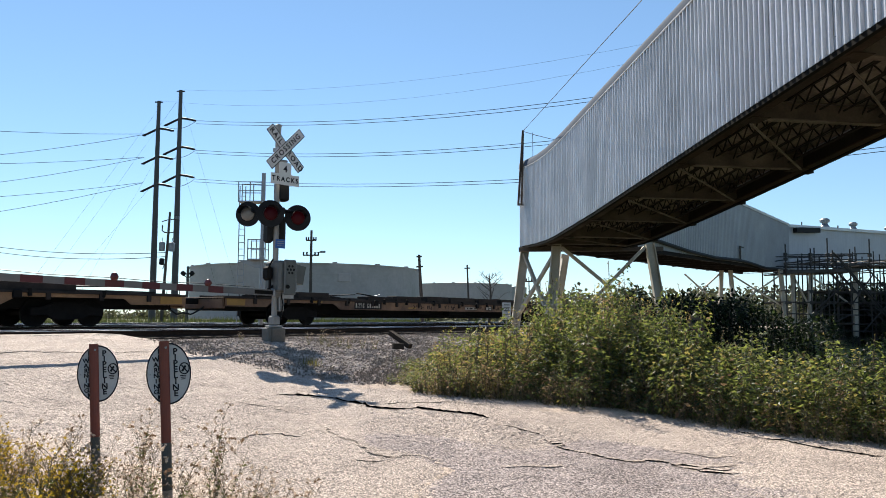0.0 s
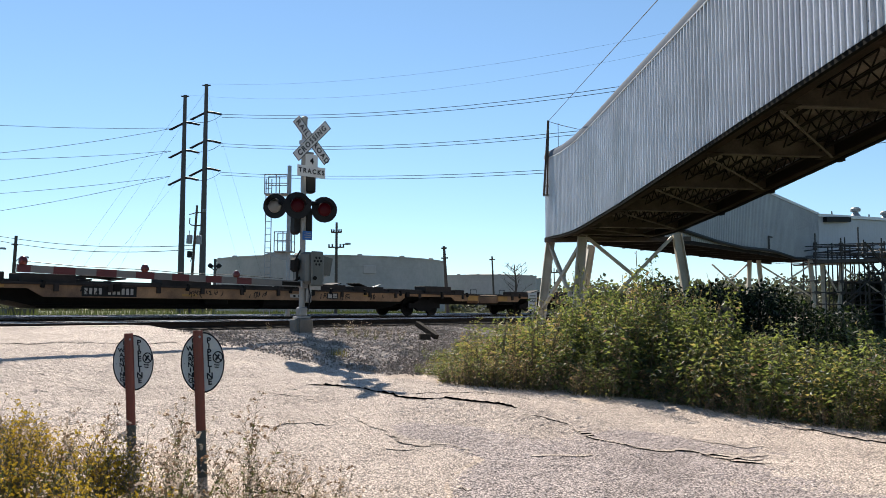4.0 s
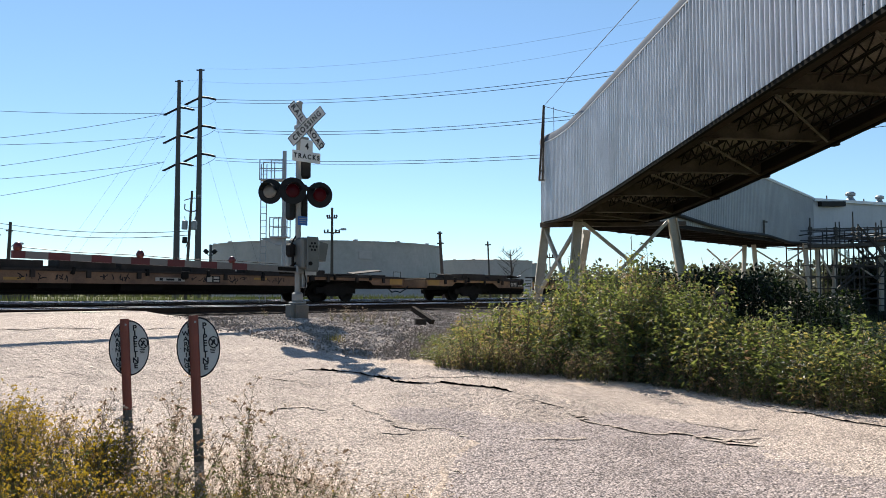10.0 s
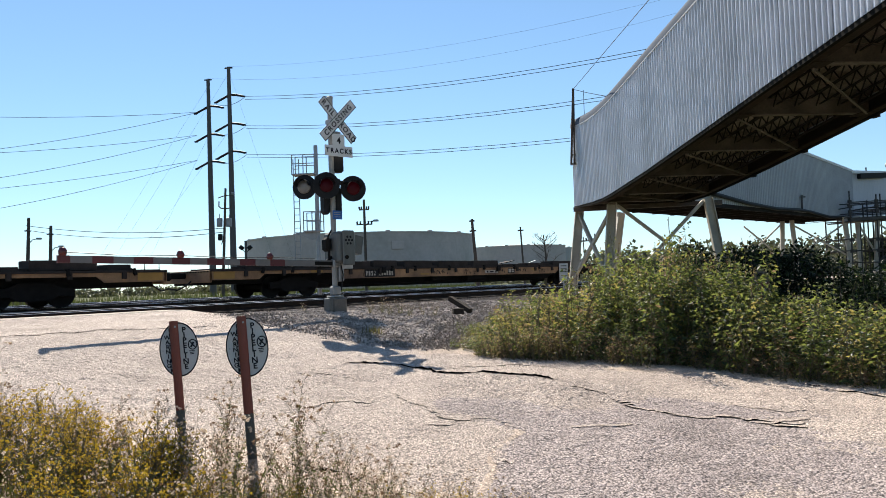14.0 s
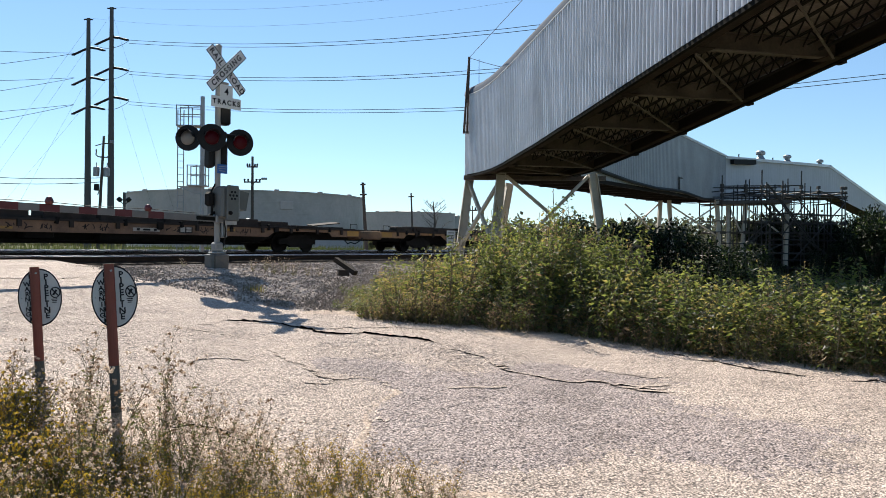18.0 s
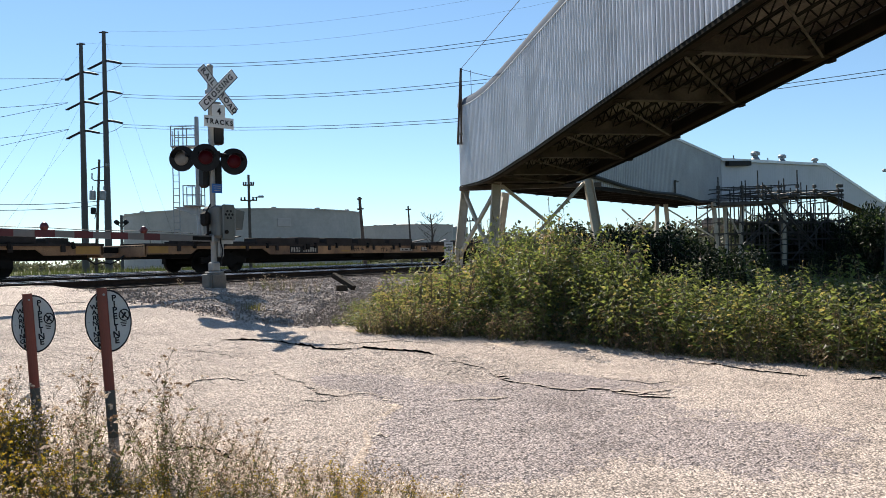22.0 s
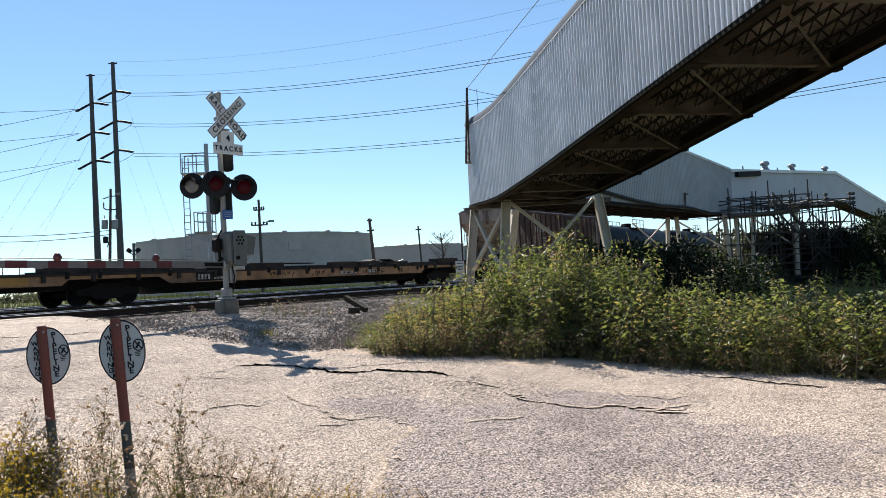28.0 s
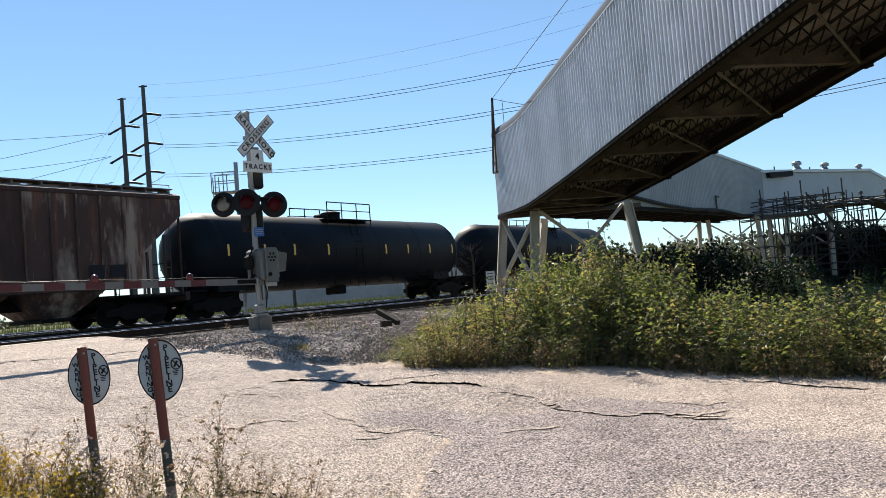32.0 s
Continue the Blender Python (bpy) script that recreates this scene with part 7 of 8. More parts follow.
def tank_car():
    tc = thing("tank_car", "black railway tank car with top platform and yellow reflectors", "tank car", group="tank cars of the train")
    R, CZ, HL = 1.56, 2.42, 8.75
    prof = [(0.05, -HL), (0.75, -HL + 0.12), (1.2, -HL + 0.36), (1.43, -HL + 0.68), (R, -HL + 1.0), (R, HL - 1.0), (1.43, HL - 0.68), (1.2, HL - 0.36), (0.75, HL - 0.12), (0.05, HL)]
    part("tank_shell", Shape().revolve(prof, "x", 48, (0, 0, CZ)), M["tank"], tc, "glossy black tank", smooth=True)
    for x in (-7.7, -4.6, -1.5, 1.5, 4.6, 7.7):
        part("weld_band", Shape().revolve([(R + 0.002, x - 0.03), (R + 0.008, x), (R + 0.002, x + 0.03)], "x", 48, (0, 0, CZ)), M["tank"], tc)
    for sg in (-1, 1):
        part("stub_sill", Shape().box(*sorted((sg * 9.3, sg * 6.0)), -0.4, 0.4, 0.66, 1.05, 0.02), M["blackmetal"], tc)
        part("end_platform", Shape().box(*sorted((sg * 9.3, sg * 8.4)), -1.45, 1.45, 0.98, 1.05, 0.01), M["blackmetal"], tc)
        er = Shape()
        for y in (-1.4, -0.5, 0.5, 1.4):
            er.tube((sg * 9.25, y, 1.0), (sg * 9.25, y, 2.1), 0.022, n=5)
        er.tube((sg * 9.25, -1.4, 2.1), (sg * 9.25, 1.4, 2.1), 0.022, n=5).tube((sg * 9.25, -1.4, 1.6), (sg * 9.25, 1.4, 1.6), 0.018, n=5)
        part("end_railing", er, M["blackmetal"], tc)
        part("saddle", Shape().prism([(sg * 6.2, 0.95), (sg * 7.6, 0.95), (sg * 7.5, 1.9), (sg * 6.3, 1.9)], -1.1, 1.1), M["tank"], tc)
        coupler(tc, sg * 9.4, sg)
        truck(tc, sg * 7.6)
    part("manway", Shape().revolve([(0.42, 3.85), (0.42, 4.15), (0.45, 4.17), (0.45, 4.25), (0.3, 4.3), (0.05, 4.31)], n=20).box(-0.9, -0.5, -0.25, 0.25, 3.85, 4.15, 0.05), M["blackmetal"], tc, "manway and valve housing")
    part("top_platform", Shape().box(-1.5, 1.5, -1.15, -0.5, 3.80, 3.84).box(-1.5, 1.5, 0.5, 1.15, 3.80, 3.84).box(0.6, 1.5, -0.5, 0.5, 3.84, 3.88), M["blackmetal"], tc, "grated top platform")
    rl = Shape()
    for y in (-1.12, 1.12):
        for x in (-1.45, -0.5, 0.5, 1.45):
            rl.tube((x, y, 3.6), (x, y, 4.55), 0.025, n=5)
        rl.tube((-1.45, y, 4.55), (1.45, y, 4.55), 0.025, n=5)
        rl.tube((-1.45, y, 4.2), (1.45, y, 4.2), 0.02, n=5)
    part("platform_railing", rl, M["blackmetal"], tc)
    ld = Shape()
    for e in (-0.22, 0.22):
        ld.path([(e, -1.56, 0.8), (e, -1.58, 2.4), (e, -1.30, 3.5), (e, -1.12, 3.8)], 0.02, 5)
    for k in range(8):
        ld.tube((-0.22, -1.58, 1.0 + k * 0.3), (0.22, -1.58, 1.0 + k * 0.3), 0.015, n=5)
    part("ladder", ld, M["blackmetal"], tc)
    for x in (-7.4, -5.6, -4.0, -2.0, 1.9, 3.6, 5.4, 7.4):
        w0, w1 = -0.12, 0.16
        vs = []
        for i in range(5):
            w = w0 + (w1 - w0) * i / 4
            for dx in (-0.05, 0.05):
                vs.append((x + dx, -(R + 0.012) * math.cos(w), CZ + (R + 0.012) * math.sin(w)))
        part("reflector", Shape().add(vs, [(2 * i, 2 * i + 1, 2 * i + 3, 2 * i + 2) for i in range(4)]), M["reflect"], tc, "yellow vertical reflector")
    stencil(tc, -5.6, 2.75, "XXXX XXXXX", 0.2, -1.475, plate=False)
    stencil(tc, -5.5, 2.45, "XXXXXXX", 0.09, -1.51, plate=False)
    stencil(tc, 5.9, 2.6, "XXXXXXXX", 0.1, -1.51, plate=False)
    part("bottom_outlet", Shape().box(-0.35, 0.35, -0.35, 0.35, 0.55, 0.95, 0.05), M["blackmetal"], tc)
    hr = Shape().tube((-6.5, -1.38, 1.18), (6.5, -1.38, 1.18), 0.02, n=5)
    for k in range(14):
        hr.tube((-6.5 + k, -1.38, 0.95), (-6.5 + k, -1.25, 1.4), 0.018, n=5)
    part("side_handrail", hr, M["blackmetal"], tc, "thin lower handrail")
    return tc


SPEED = 10.83
PITCH = 29.7
COUPLE0 = 18.1
CARS = []
v1 = flat_car(M["flatpaint"], 1, "long weathered yellow flat car with clutter on its deck, empty")
v2 = flat_car(M["flatred"], 2, "long grimy brown flat car with folded hitches, empty")
v3 = flat_car(M["flatpaint"], 3, "long dirty yellow flat car with loose deck plates, empty")
protos = [v1, v2, v3]
for k in range(-1, 11):
    pr = protos[(k + 1) % 3]
    ob = pr if k < 2 else copy_thing(pr, Matrix())
    CARS.append((ob, COUPLE0 + PITCH * (k + 0.5)))
CARS.append((covered_hopper(), 355.75))
tcar = tank_car()
CARS.append((tcar, 373.9))
CARS.append((copy_thing(tcar, Matrix()), 393.8))
for ob, s0 in CARS:
    ob.matrix_world = tpose(s0, TRACKS[1], RAIL)

# ---- plants ----


def leaf(s, at, d, size, rnd, mi, width=0.42):
    d = d.normalized()
    side = d.cross(Vector((rnd.gauss(0, 1), rnd.gauss(0, 1), rnd.gauss(0, 1)))).normalized()
    up = d.cross(side) * (size * 0.10)
    a, b = at, at + d * size
    m = at + d * size * 0.45
    s.add([a, m + side * size * width * 0.5 + up, b, m - side * size * width * 0.5 + up], [(0, 1, 2), (0, 2, 3)], mi)


def pick(rnd, mix):
    k, acc = rnd.random(), 0.0
    for n_, w in enumerate(mix):
        acc += w
        if k < acc:
            return n_
    return 0


def shrub_parts(h, r, stems, size, seed, mix, dense=1.0, spread=0.16, width=0.46):
    """Upright stalks with side twigs; every twig carries a few drooping leaves."""
    rnd = random.Random(seed)
    st, lf = Shape(), Shape()
    for i in range(stems):
        a = rnd.uniform(0, 6.28)
        q = r * math.sqrt(rnd.random())
        base = Vector((0.8 * q * math.cos(a), 0.8 * q * math.sin(a), 0))
        hh = h * rnd.choice((1.0, 0.92, 0.8, 0.72, 0.6)) * rnd.uniform(0.9, 1.0)
        tip = Vector((q * math.cos(a) * 1.1 + rnd.gauss(0, 0.06) * h, q * math.sin(a) * 1.1 + rnd.gauss(0, 0.06) * h, hh))
        mid = base.lerp(tip, 0.5) + Vector((rnd.gauss(0, 0.04), rnd.gauss(0, 0.04), 0)) * h * 0.6
        st.tube(base, mid, 0.010, 0.007, 4, False)
        st.tube(mid, tip, 0.007, 0.002, 4, False)
        if h > 1.5 and rnd.random() < 0.4:
            top = tip + Vector((rnd.gauss(0, 0.03), rnd.gauss(0, 0.03), rnd.uniform(0.10, 0.22)))
            st.tube(tip, top, 0.008, 0.003, 5, False)
            for k in range(10):
                leaf(lf, tip.lerp(top, rnd.random()), Vector((rnd.gauss(0, 0.6), rnd.gauss(0, 0.6), 1)), rnd.uniform(0.02, 0.04), rnd, 1 if k % 2 else 3, 0.4)
        n_tw = int(hh / 0.052 * dense)
        lean = pick(rnd, mix)
        for j in range(n_tw):
            t = 0.08 + 0.92 * (j + rnd.random()) / n_tw
            c = base.lerp(mid, t * 2) if t < 0.5 else mid.lerp(tip, t * 2 - 1)
            w = j * 2.4 + rnd.uniform(-0.6, 0.6)
            reach = spread * (1.25 - 0.95 * t) * rnd.uniform(0.5, 1.4) + 0.02
            e = c + Vector((math.cos(w), math.sin(w), rnd.uniform(0.1, 0.9))) * reach
            st.add([c, c + Vector((0, 0, 0.006)), e], [(0, 1, 2)])
            for k in range(rnd.choice((2, 3, 3, 4))):
                u = rnd.uniform(0.35, 1.05)
                at = c.lerp(e, u) + Vector((rnd.gauss(0, 0.012), rnd.gauss(0, 0.012), rnd.gauss(0, 0.012)))
                w2 = w + rnd.uniform(-1.3, 1.3)
                d = Vector((math.cos(w2), math.sin(w2), rnd.uniform(-1.1, 0.35)))
                if t < 0.25 and rnd.random() < 0.25:
                    mi = 3
                else:
                    mi = lean if rnd.random() < 0.72 else pick(rnd, mix)
                leaf(lf, at, d, size * rnd.uniform(0.5, 1.25) * (1.1 - 0.35 * t), rnd, mi, width)
    return st, lf


LEAVES = [M["leafA"], M["leafB"], M["leafC"], M["leafD"], M["leafE"]]


def shrub_kind(name, label, category, group, *args):
    st, lf = shrub_parts(*args)
    ob = thing(name, label, category, group=group)
    part("stalk", st, M["stem"], ob, "thin brown stalks", kind="stuff")
    part("foliage", lf, LEAVES, ob, "small leaves", kind="stuff")
    return ob, args[0]


def clump_kind(name, label, category, h, r, clumps, per, size, seed):
    """A dense crown of leaf clumps of mixed size on a few limbs, with an uneven outline."""
    rnd = random.Random(seed)
    st, lf = Shape(), Shape()
    for i in range(clumps):
        a, u = rnd.uniform(0, 6.28), math.sqrt(rnd.random())
        z = h * rnd.uniform(0.10, 0.93)
        k = 1.0 - 0.55 * max(0.0, z / h - 0.45) / 0.55
        c = Vector((r * u * k * math.cos(a), r * u * k * math.sin(a), z))
        cr = r * rnd.uniform(0.20, 0.40)
        st.tube((c.x * 0.15, c.y * 0.15, 0), c, 0.035 * h / 3, 0.008, 5, False)
        for j in range(per):
            d = Vector((rnd.gauss(0, 1), rnd.gauss(0, 1), rnd.gauss(0, 0.8))).normalized()
            at = c + d * cr * rnd.uniform(0.45, 1.1)
            if at.z > 0.02:
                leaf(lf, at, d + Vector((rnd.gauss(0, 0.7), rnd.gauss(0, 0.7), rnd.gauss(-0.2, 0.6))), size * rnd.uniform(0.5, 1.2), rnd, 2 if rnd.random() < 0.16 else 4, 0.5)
    ob = thing(name, label, category, group="background shrubs")
    part("trunk" if category == "tree" else "stalk", st, M["wood"], ob, "dark thin limbs", kind="stuff")
    part("crown" if category == "tree" else "foliage", lf, LEAVES, ob, "dense dark leaves", kind="stuff")
    return ob, h


TALL, YEL, LOW_, DARK = "tall dense green roadside shrub with small leaves", "yellowing bushy weed beside the road", "low brownish weed at the road edge", "dense dark green shrub in shade"
KINDS = [
    shrub_kind("tall_weed_shrub", TALL, "shrub", "roadside shrubs", 2.0, 0.5, 14, 0.112, 11, (0.56, 0.14, 0.26, 0.04), 1.5, 0.21, 0.42),
    shrub_kind("tall_weed_shrub", TALL, "shrub", "roadside shrubs", 2.0, 0.55, 12, 0.13, 12, (0.44, 0.07, 0.45, 0.04), 1.4, 0.25, 0.40),
    shrub_kind("tall_weed_shrub", TALL, "shrub", "roadside shrubs", 2.0, 0.45, 13, 0.09, 17, (0.48, 0.28, 0.12, 0.12), 1.7, 0.17),
    shrub_kind("yellowing_weed_shrub", YEL, "shrub", "roadside shrubs", 1.2, 0.55, 15, 0.08, 13, (0.28, 0.38, 0.08, 0.26), 1.6, 0.17, 0.42),
    shrub_kind("yellowing_weed_shrub", YEL, "shrub", "roadside shrubs", 1.2, 0.55, 17, 0.10, 14, (0.54, 0.18, 0.20, 0.08), 1.7, 0.17),
    shrub_kind("broad_leaf_weed", "dark green broad-leaved weed beside the road", "shrub", "roadside shrubs", 1.2, 0.5, 16, 0.11, 18, (0.50, 0.06, 0.40, 0.04), 0.9, 0.2),
    shrub_kind("low_brown_weed", LOW_, "weed", "roadside shrubs", 0.55, 0.45, 34, 0.05, 15, (0.24, 0.14, 0.16, 0.46), 1.6, 0.09),
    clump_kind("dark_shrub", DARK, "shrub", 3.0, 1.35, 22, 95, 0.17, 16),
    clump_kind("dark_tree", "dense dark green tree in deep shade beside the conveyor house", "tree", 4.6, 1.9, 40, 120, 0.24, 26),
]
USED = set()


def plant(kind, x, y, z, turn, height, wide=1.0):
    ob, h0 = KINDS[kind]
    m = pose(x, y, z - 0.03, 0, 0, turn)
    if kind in USED:
        ob = copy_thing(ob, m)
    else:
        USED.add(kind)
        ob.matrix_world = m
    k = height / h0
    ob.scale = (wide * (0.35 + 0.65 * k), wide * (0.35 + 0.65 * k), k)
    return ob


rnd = random.Random(77)


def bush_edge(p):
    return float(np.interp(p, (-9, 1.0, 2.0, 3.2, 3.7, 4.3, 5.0, 5.5, 6.4, 7.05, 9.6), (11.9, 11.72, 11.78, 11.85, 12.1, 12.3, 12.1, 11.98, 11.75, 11.35, 10.95)))


p = 9.0
while p > -9:
    for row in range(6):
        s = bush_edge(p) + 0.15 + row * 0.6 + rnd.uniform(-0.25, 0.25)
        p0 = p + rnd.uniform(-0.27, 0.27)
        pp = p0 + 0.52 * max(0.0, s - 12.0)
        q = sp(s, pp)
        z = ground_z(q.x, q.y) - 0.04
        full = float(np.interp(p0, (-9, 0.6, 0.95, 1.6, 2.0, 2.4, 2.8, 3.2, 3.6, 4.2, 4.7, 5.0, 5.45, 5.9, 6.4, 6.8, 7.2, 7.7, 8.4, 9.0, 9.5), (1.5, 1.52, 1.6, 1.3, 1.36, 1.2, 1.5, 1.3, 1.9, 2.24, 2.36, 2.2, 2.3, 1.98, 1.8, 1.42, 1.25, 1.1, 0.82, 0.5, 0.36)))
        full += 0.2 * noise.noise((p0 * 1.3, row * 0.6, 4))
        tall = 3.45 < p0 < 6.9
        h = full * ((0.62, 0.9, 1.0, 1.0, 1.0, 0.95) if tall else (0.72, 0.95, 1.0, 1.0, 1.0, 0.9))[row] * rnd.choice((0.66, 0.78, 0.88, 0.96, 1.0, 1.06, 1.15)) * rnd.uniform(0.96, 1.04)
        if abs(p0 - 3.55) < 0.2 and row < 4:
            h = min(h, 1.2)
        if row == 0 and rnd.random() < (0.35 if tall else 0.22) or row in (1, 2) and rnd.random() < 0.14 or p0 > 8.75 and row > 3:
            continue
        if h > 1.3:
            k = rnd.choice((0, 1, 1, 0, 2, 1)) if p0 < 6.5 else rnd.choice((3, 2, 3, 3))
        elif h > 0.6:
            k = rnd.choice((1, 4, 5, 5, 4, 1)) if tall else rnd.choice((3, 3, 4, 3, 2)) if p0 > 6.6 else rnd.choice((3, 2, 4, 4, 4, 1))
        else:
            k = rnd.choice((3, 4, 6)) if p0 < 8.2 else rnd.choice((4, 4, 3))
        plant(k, q.x, q.y, z, rnd.uniform(0, 360), h, rnd.uniform(0.85, 1.15))
    if p < 8.4:
        q = sp(bush_edge(p) + rnd.uniform(-0.25, 0.3), p + rnd.uniform(-0.3, 0.3))
        plant(6, q.x, q.y, ground_z(q.x, q.y) - 0.03, rnd.uniform(0, 360), rnd.uniform(0.22, 0.5))
        q = sp(bush_edge(p) + rnd.uniform(-0.1, 0.35), p + rnd.uniform(-0.3, 0.3))
        plant(6, q.x, q.y, ground_z(q.x, q.y) - 0.03, rnd.uniform(0, 360), rnd.uniform(0.35, 0.75))
    p -= 0.52
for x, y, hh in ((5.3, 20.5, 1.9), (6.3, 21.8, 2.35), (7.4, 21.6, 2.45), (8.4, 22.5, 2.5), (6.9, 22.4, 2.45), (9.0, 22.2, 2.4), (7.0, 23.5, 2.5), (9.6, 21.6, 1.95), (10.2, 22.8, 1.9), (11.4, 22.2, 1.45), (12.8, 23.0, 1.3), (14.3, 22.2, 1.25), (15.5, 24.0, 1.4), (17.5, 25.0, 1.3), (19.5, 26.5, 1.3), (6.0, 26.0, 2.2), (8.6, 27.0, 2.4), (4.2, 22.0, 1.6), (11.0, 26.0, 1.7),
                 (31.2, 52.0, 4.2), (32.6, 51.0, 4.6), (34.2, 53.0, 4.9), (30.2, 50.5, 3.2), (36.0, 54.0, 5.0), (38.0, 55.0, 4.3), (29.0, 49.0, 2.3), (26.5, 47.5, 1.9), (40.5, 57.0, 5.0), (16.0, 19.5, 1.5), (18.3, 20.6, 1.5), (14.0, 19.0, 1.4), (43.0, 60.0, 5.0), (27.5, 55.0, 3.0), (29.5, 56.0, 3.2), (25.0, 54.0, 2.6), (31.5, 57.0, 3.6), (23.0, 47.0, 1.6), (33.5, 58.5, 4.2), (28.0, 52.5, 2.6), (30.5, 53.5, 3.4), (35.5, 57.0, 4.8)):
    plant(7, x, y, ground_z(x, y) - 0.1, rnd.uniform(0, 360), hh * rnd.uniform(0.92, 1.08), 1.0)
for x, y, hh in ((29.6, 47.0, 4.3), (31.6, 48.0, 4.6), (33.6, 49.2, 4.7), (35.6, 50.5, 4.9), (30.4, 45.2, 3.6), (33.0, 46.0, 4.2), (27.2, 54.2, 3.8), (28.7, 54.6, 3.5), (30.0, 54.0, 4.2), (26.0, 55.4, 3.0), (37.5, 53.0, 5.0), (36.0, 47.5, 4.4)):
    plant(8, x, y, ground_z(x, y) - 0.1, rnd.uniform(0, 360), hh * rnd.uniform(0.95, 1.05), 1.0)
for x, y, sz in ((-0.5, 16.4, 0.35), (-0.2, 16.6, 0.4)):
    plant(4, x, y, ground_z(x, y), rnd.uniform(0, 360), sz)

# tall dry weeds and yellow flowers round the marker posts


def weed_kind(name, label, h, seed, flower, n_st, bushy):
    """Leafy stems that branch near the top into clusters of heads: flower 0 dried and fluffy, 1 yellow."""
    rnd = random.Random(seed)
    st, lf, fl = Shape(), Shape(), Shape()
    for i in range(n_st):
        a = rnd.uniform(0, 6.28)
        base = Vector((0.07 * math.cos(a), 0.07 * math.sin(a), 0))
        hh = h * rnd.uniform(0.6, 1.0)
        tip = Vector((rnd.gauss(0, 0.17) * h, rnd.gauss(0, 0.17) * h, hh))
        mid = base.lerp(tip, 0.5) + Vector((rnd.gauss(0, 0.03), rnd.gauss(0, 0.03), 0)) * h
        st.tube(base, mid, 0.0034, 0.0026, 4, False)
        st.tube(mid, tip, 0.0026, 0.0013, 4, False)
        for j in range(int(38 * h)):
            t = rnd.uniform(0.04, 0.8)
            c = base.lerp(mid, t * 2) if t < 0.5 else mid.lerp(tip, t * 2 - 1)
            leaf(lf, c, Vector((rnd.gauss(0, 1), rnd.gauss(0, 1), rnd.gauss(0.3, 0.6))), rnd.uniform(0.025, 0.06) * (1.15 - 0.5 * t), rnd, 0 if rnd.random() < 0.65 else 1 if rnd.random() < 0.6 else 2, 0.34)
        for j in range(bushy):
            t = rnd.uniform(0.45, 1.0)
            c = base.lerp(mid, t * 2) if t < 0.5 else mid.lerp(tip, t * 2 - 1)
            w = rnd.uniform(0, 6.28)
            ln_ = rnd.uniform(0.05, 0.17) * (1.25 - 0.5 * t)
            e = c + Vector((math.cos(w) * 0.7, math.sin(w) * 0.7, rnd.uniform(0.5, 1.1))) * ln_
            st.tube(c, e, 0.0016, 0.0009, 3, False)
            for q in range(rnd.choice((1, 1, 2, 3))):
                o = e + Vector((rnd.gauss(0, 0.018), rnd.gauss(0, 0.018), rnd.gauss(0, 0.014)))
                if q:
                    st.tube(c.lerp(e, 0.7), o, 0.0011, 0.0007, 3, False)
                dry = rnd.random() < 0.3
                rr = rnd.uniform(0.0085, 0.0155) if flower == 0 else rnd.uniform(0.007, 0.0115)
                for k in range(8 if flower == 0 else 6):
                    leaf(fl, o, Vector((rnd.gauss(0, 1), rnd.gauss(0, 1), rnd.gauss(0.25, 0.9))), rr * rnd.uniform(1.0, 1.6), rnd, 1 if flower == 0 and dry else 0, 0.8)
    ob = thing(name, label, "weed", group="verge weeds")
    part("stalk", st, M["drystem"], ob, "thin dry stalks", kind="stuff")
    part("foliage", lf, [M["leafW"], M["leafA"], M["leafD"]], ob, kind="stuff")
    part("seed_fluff" if flower == 0 else "blossom", fl, [M["fluff"], M["seedbrown"]] if flower == 0 else [M["flower"]], ob, "pale fluffy seed heads" if flower == 0 else "small yellow flowers", kind="stuff")
    return ob


WEEDS = [weed_kind("dry_weed", "tall dry weed with pale fluffy seed heads", 1.0, 31, 0, 6, 9),
         weed_kind("dry_weed", "tall dry weed with pale fluffy seed heads", 0.85, 32, 0, 7, 8),
         weed_kind("yellow_flower_weed", "green weed with small yellow flowers", 0.6, 33, 1, 9, 10),
         weed_kind("yellow_flower_weed", "green weed with small yellow flowers", 0.5, 34, 1, 9, 10)]
WUSED = set()
rnd = random.Random(4)
for i in range(500):
    x, y = rnd.uniform(-5.2, 0.5), rnd.uniform(3.2, 8.2)
    s, p = U.x * x + U.y * y, N.x * x + N.y * y
    if s > road_left(p) - 0.35 - 0.5 * rnd.random() or y < 3.4:
        continue
    if min(math.hypot(x + 1.74, y - 5.42), math.hypot(x + 2.46, y - 5.95)) < 0.12:
        continue
    if x > -2.3 and rnd.random() < 0.3:
        continue
    if x > -2.9 and (rnd.random() < 0.28 or noise.noise((x * 1.7, y * 1.7, 3)) > 0.32):
        continue
    tall = float(np.interp(x, (-5.2, -3.4, -2.4, -1.2, 0.3), (1.28, 1.16, 1.1, 0.95, 0.6)))
    k = rnd.choice((0, 1, 2, 3, 2)) if x > -2.2 else rnd.choice((0, 1, 0, 2, 3, 2, 3, 2, 3))
    sz = tall * (rnd.choice((0.95, 0.75, 0.6, 0.5, 0.45)) * rnd.uniform(0.9, 1.08) if k < 2 else rnd.uniform(0.7, 1.0) * (1.0 if x < -1.8 else 0.8))
    m = pose(x, y, ground_z(x, y) - 0.03, 0, 0, rnd.uniform(0, 360))
    if k in WUSED:
        ob = copy_thing(WEEDS[k], m)
    else:
        ob = WEEDS[k]
        ob.matrix_world = m
        WUSED.add(k)
    ob.scale = (sz, sz, sz)

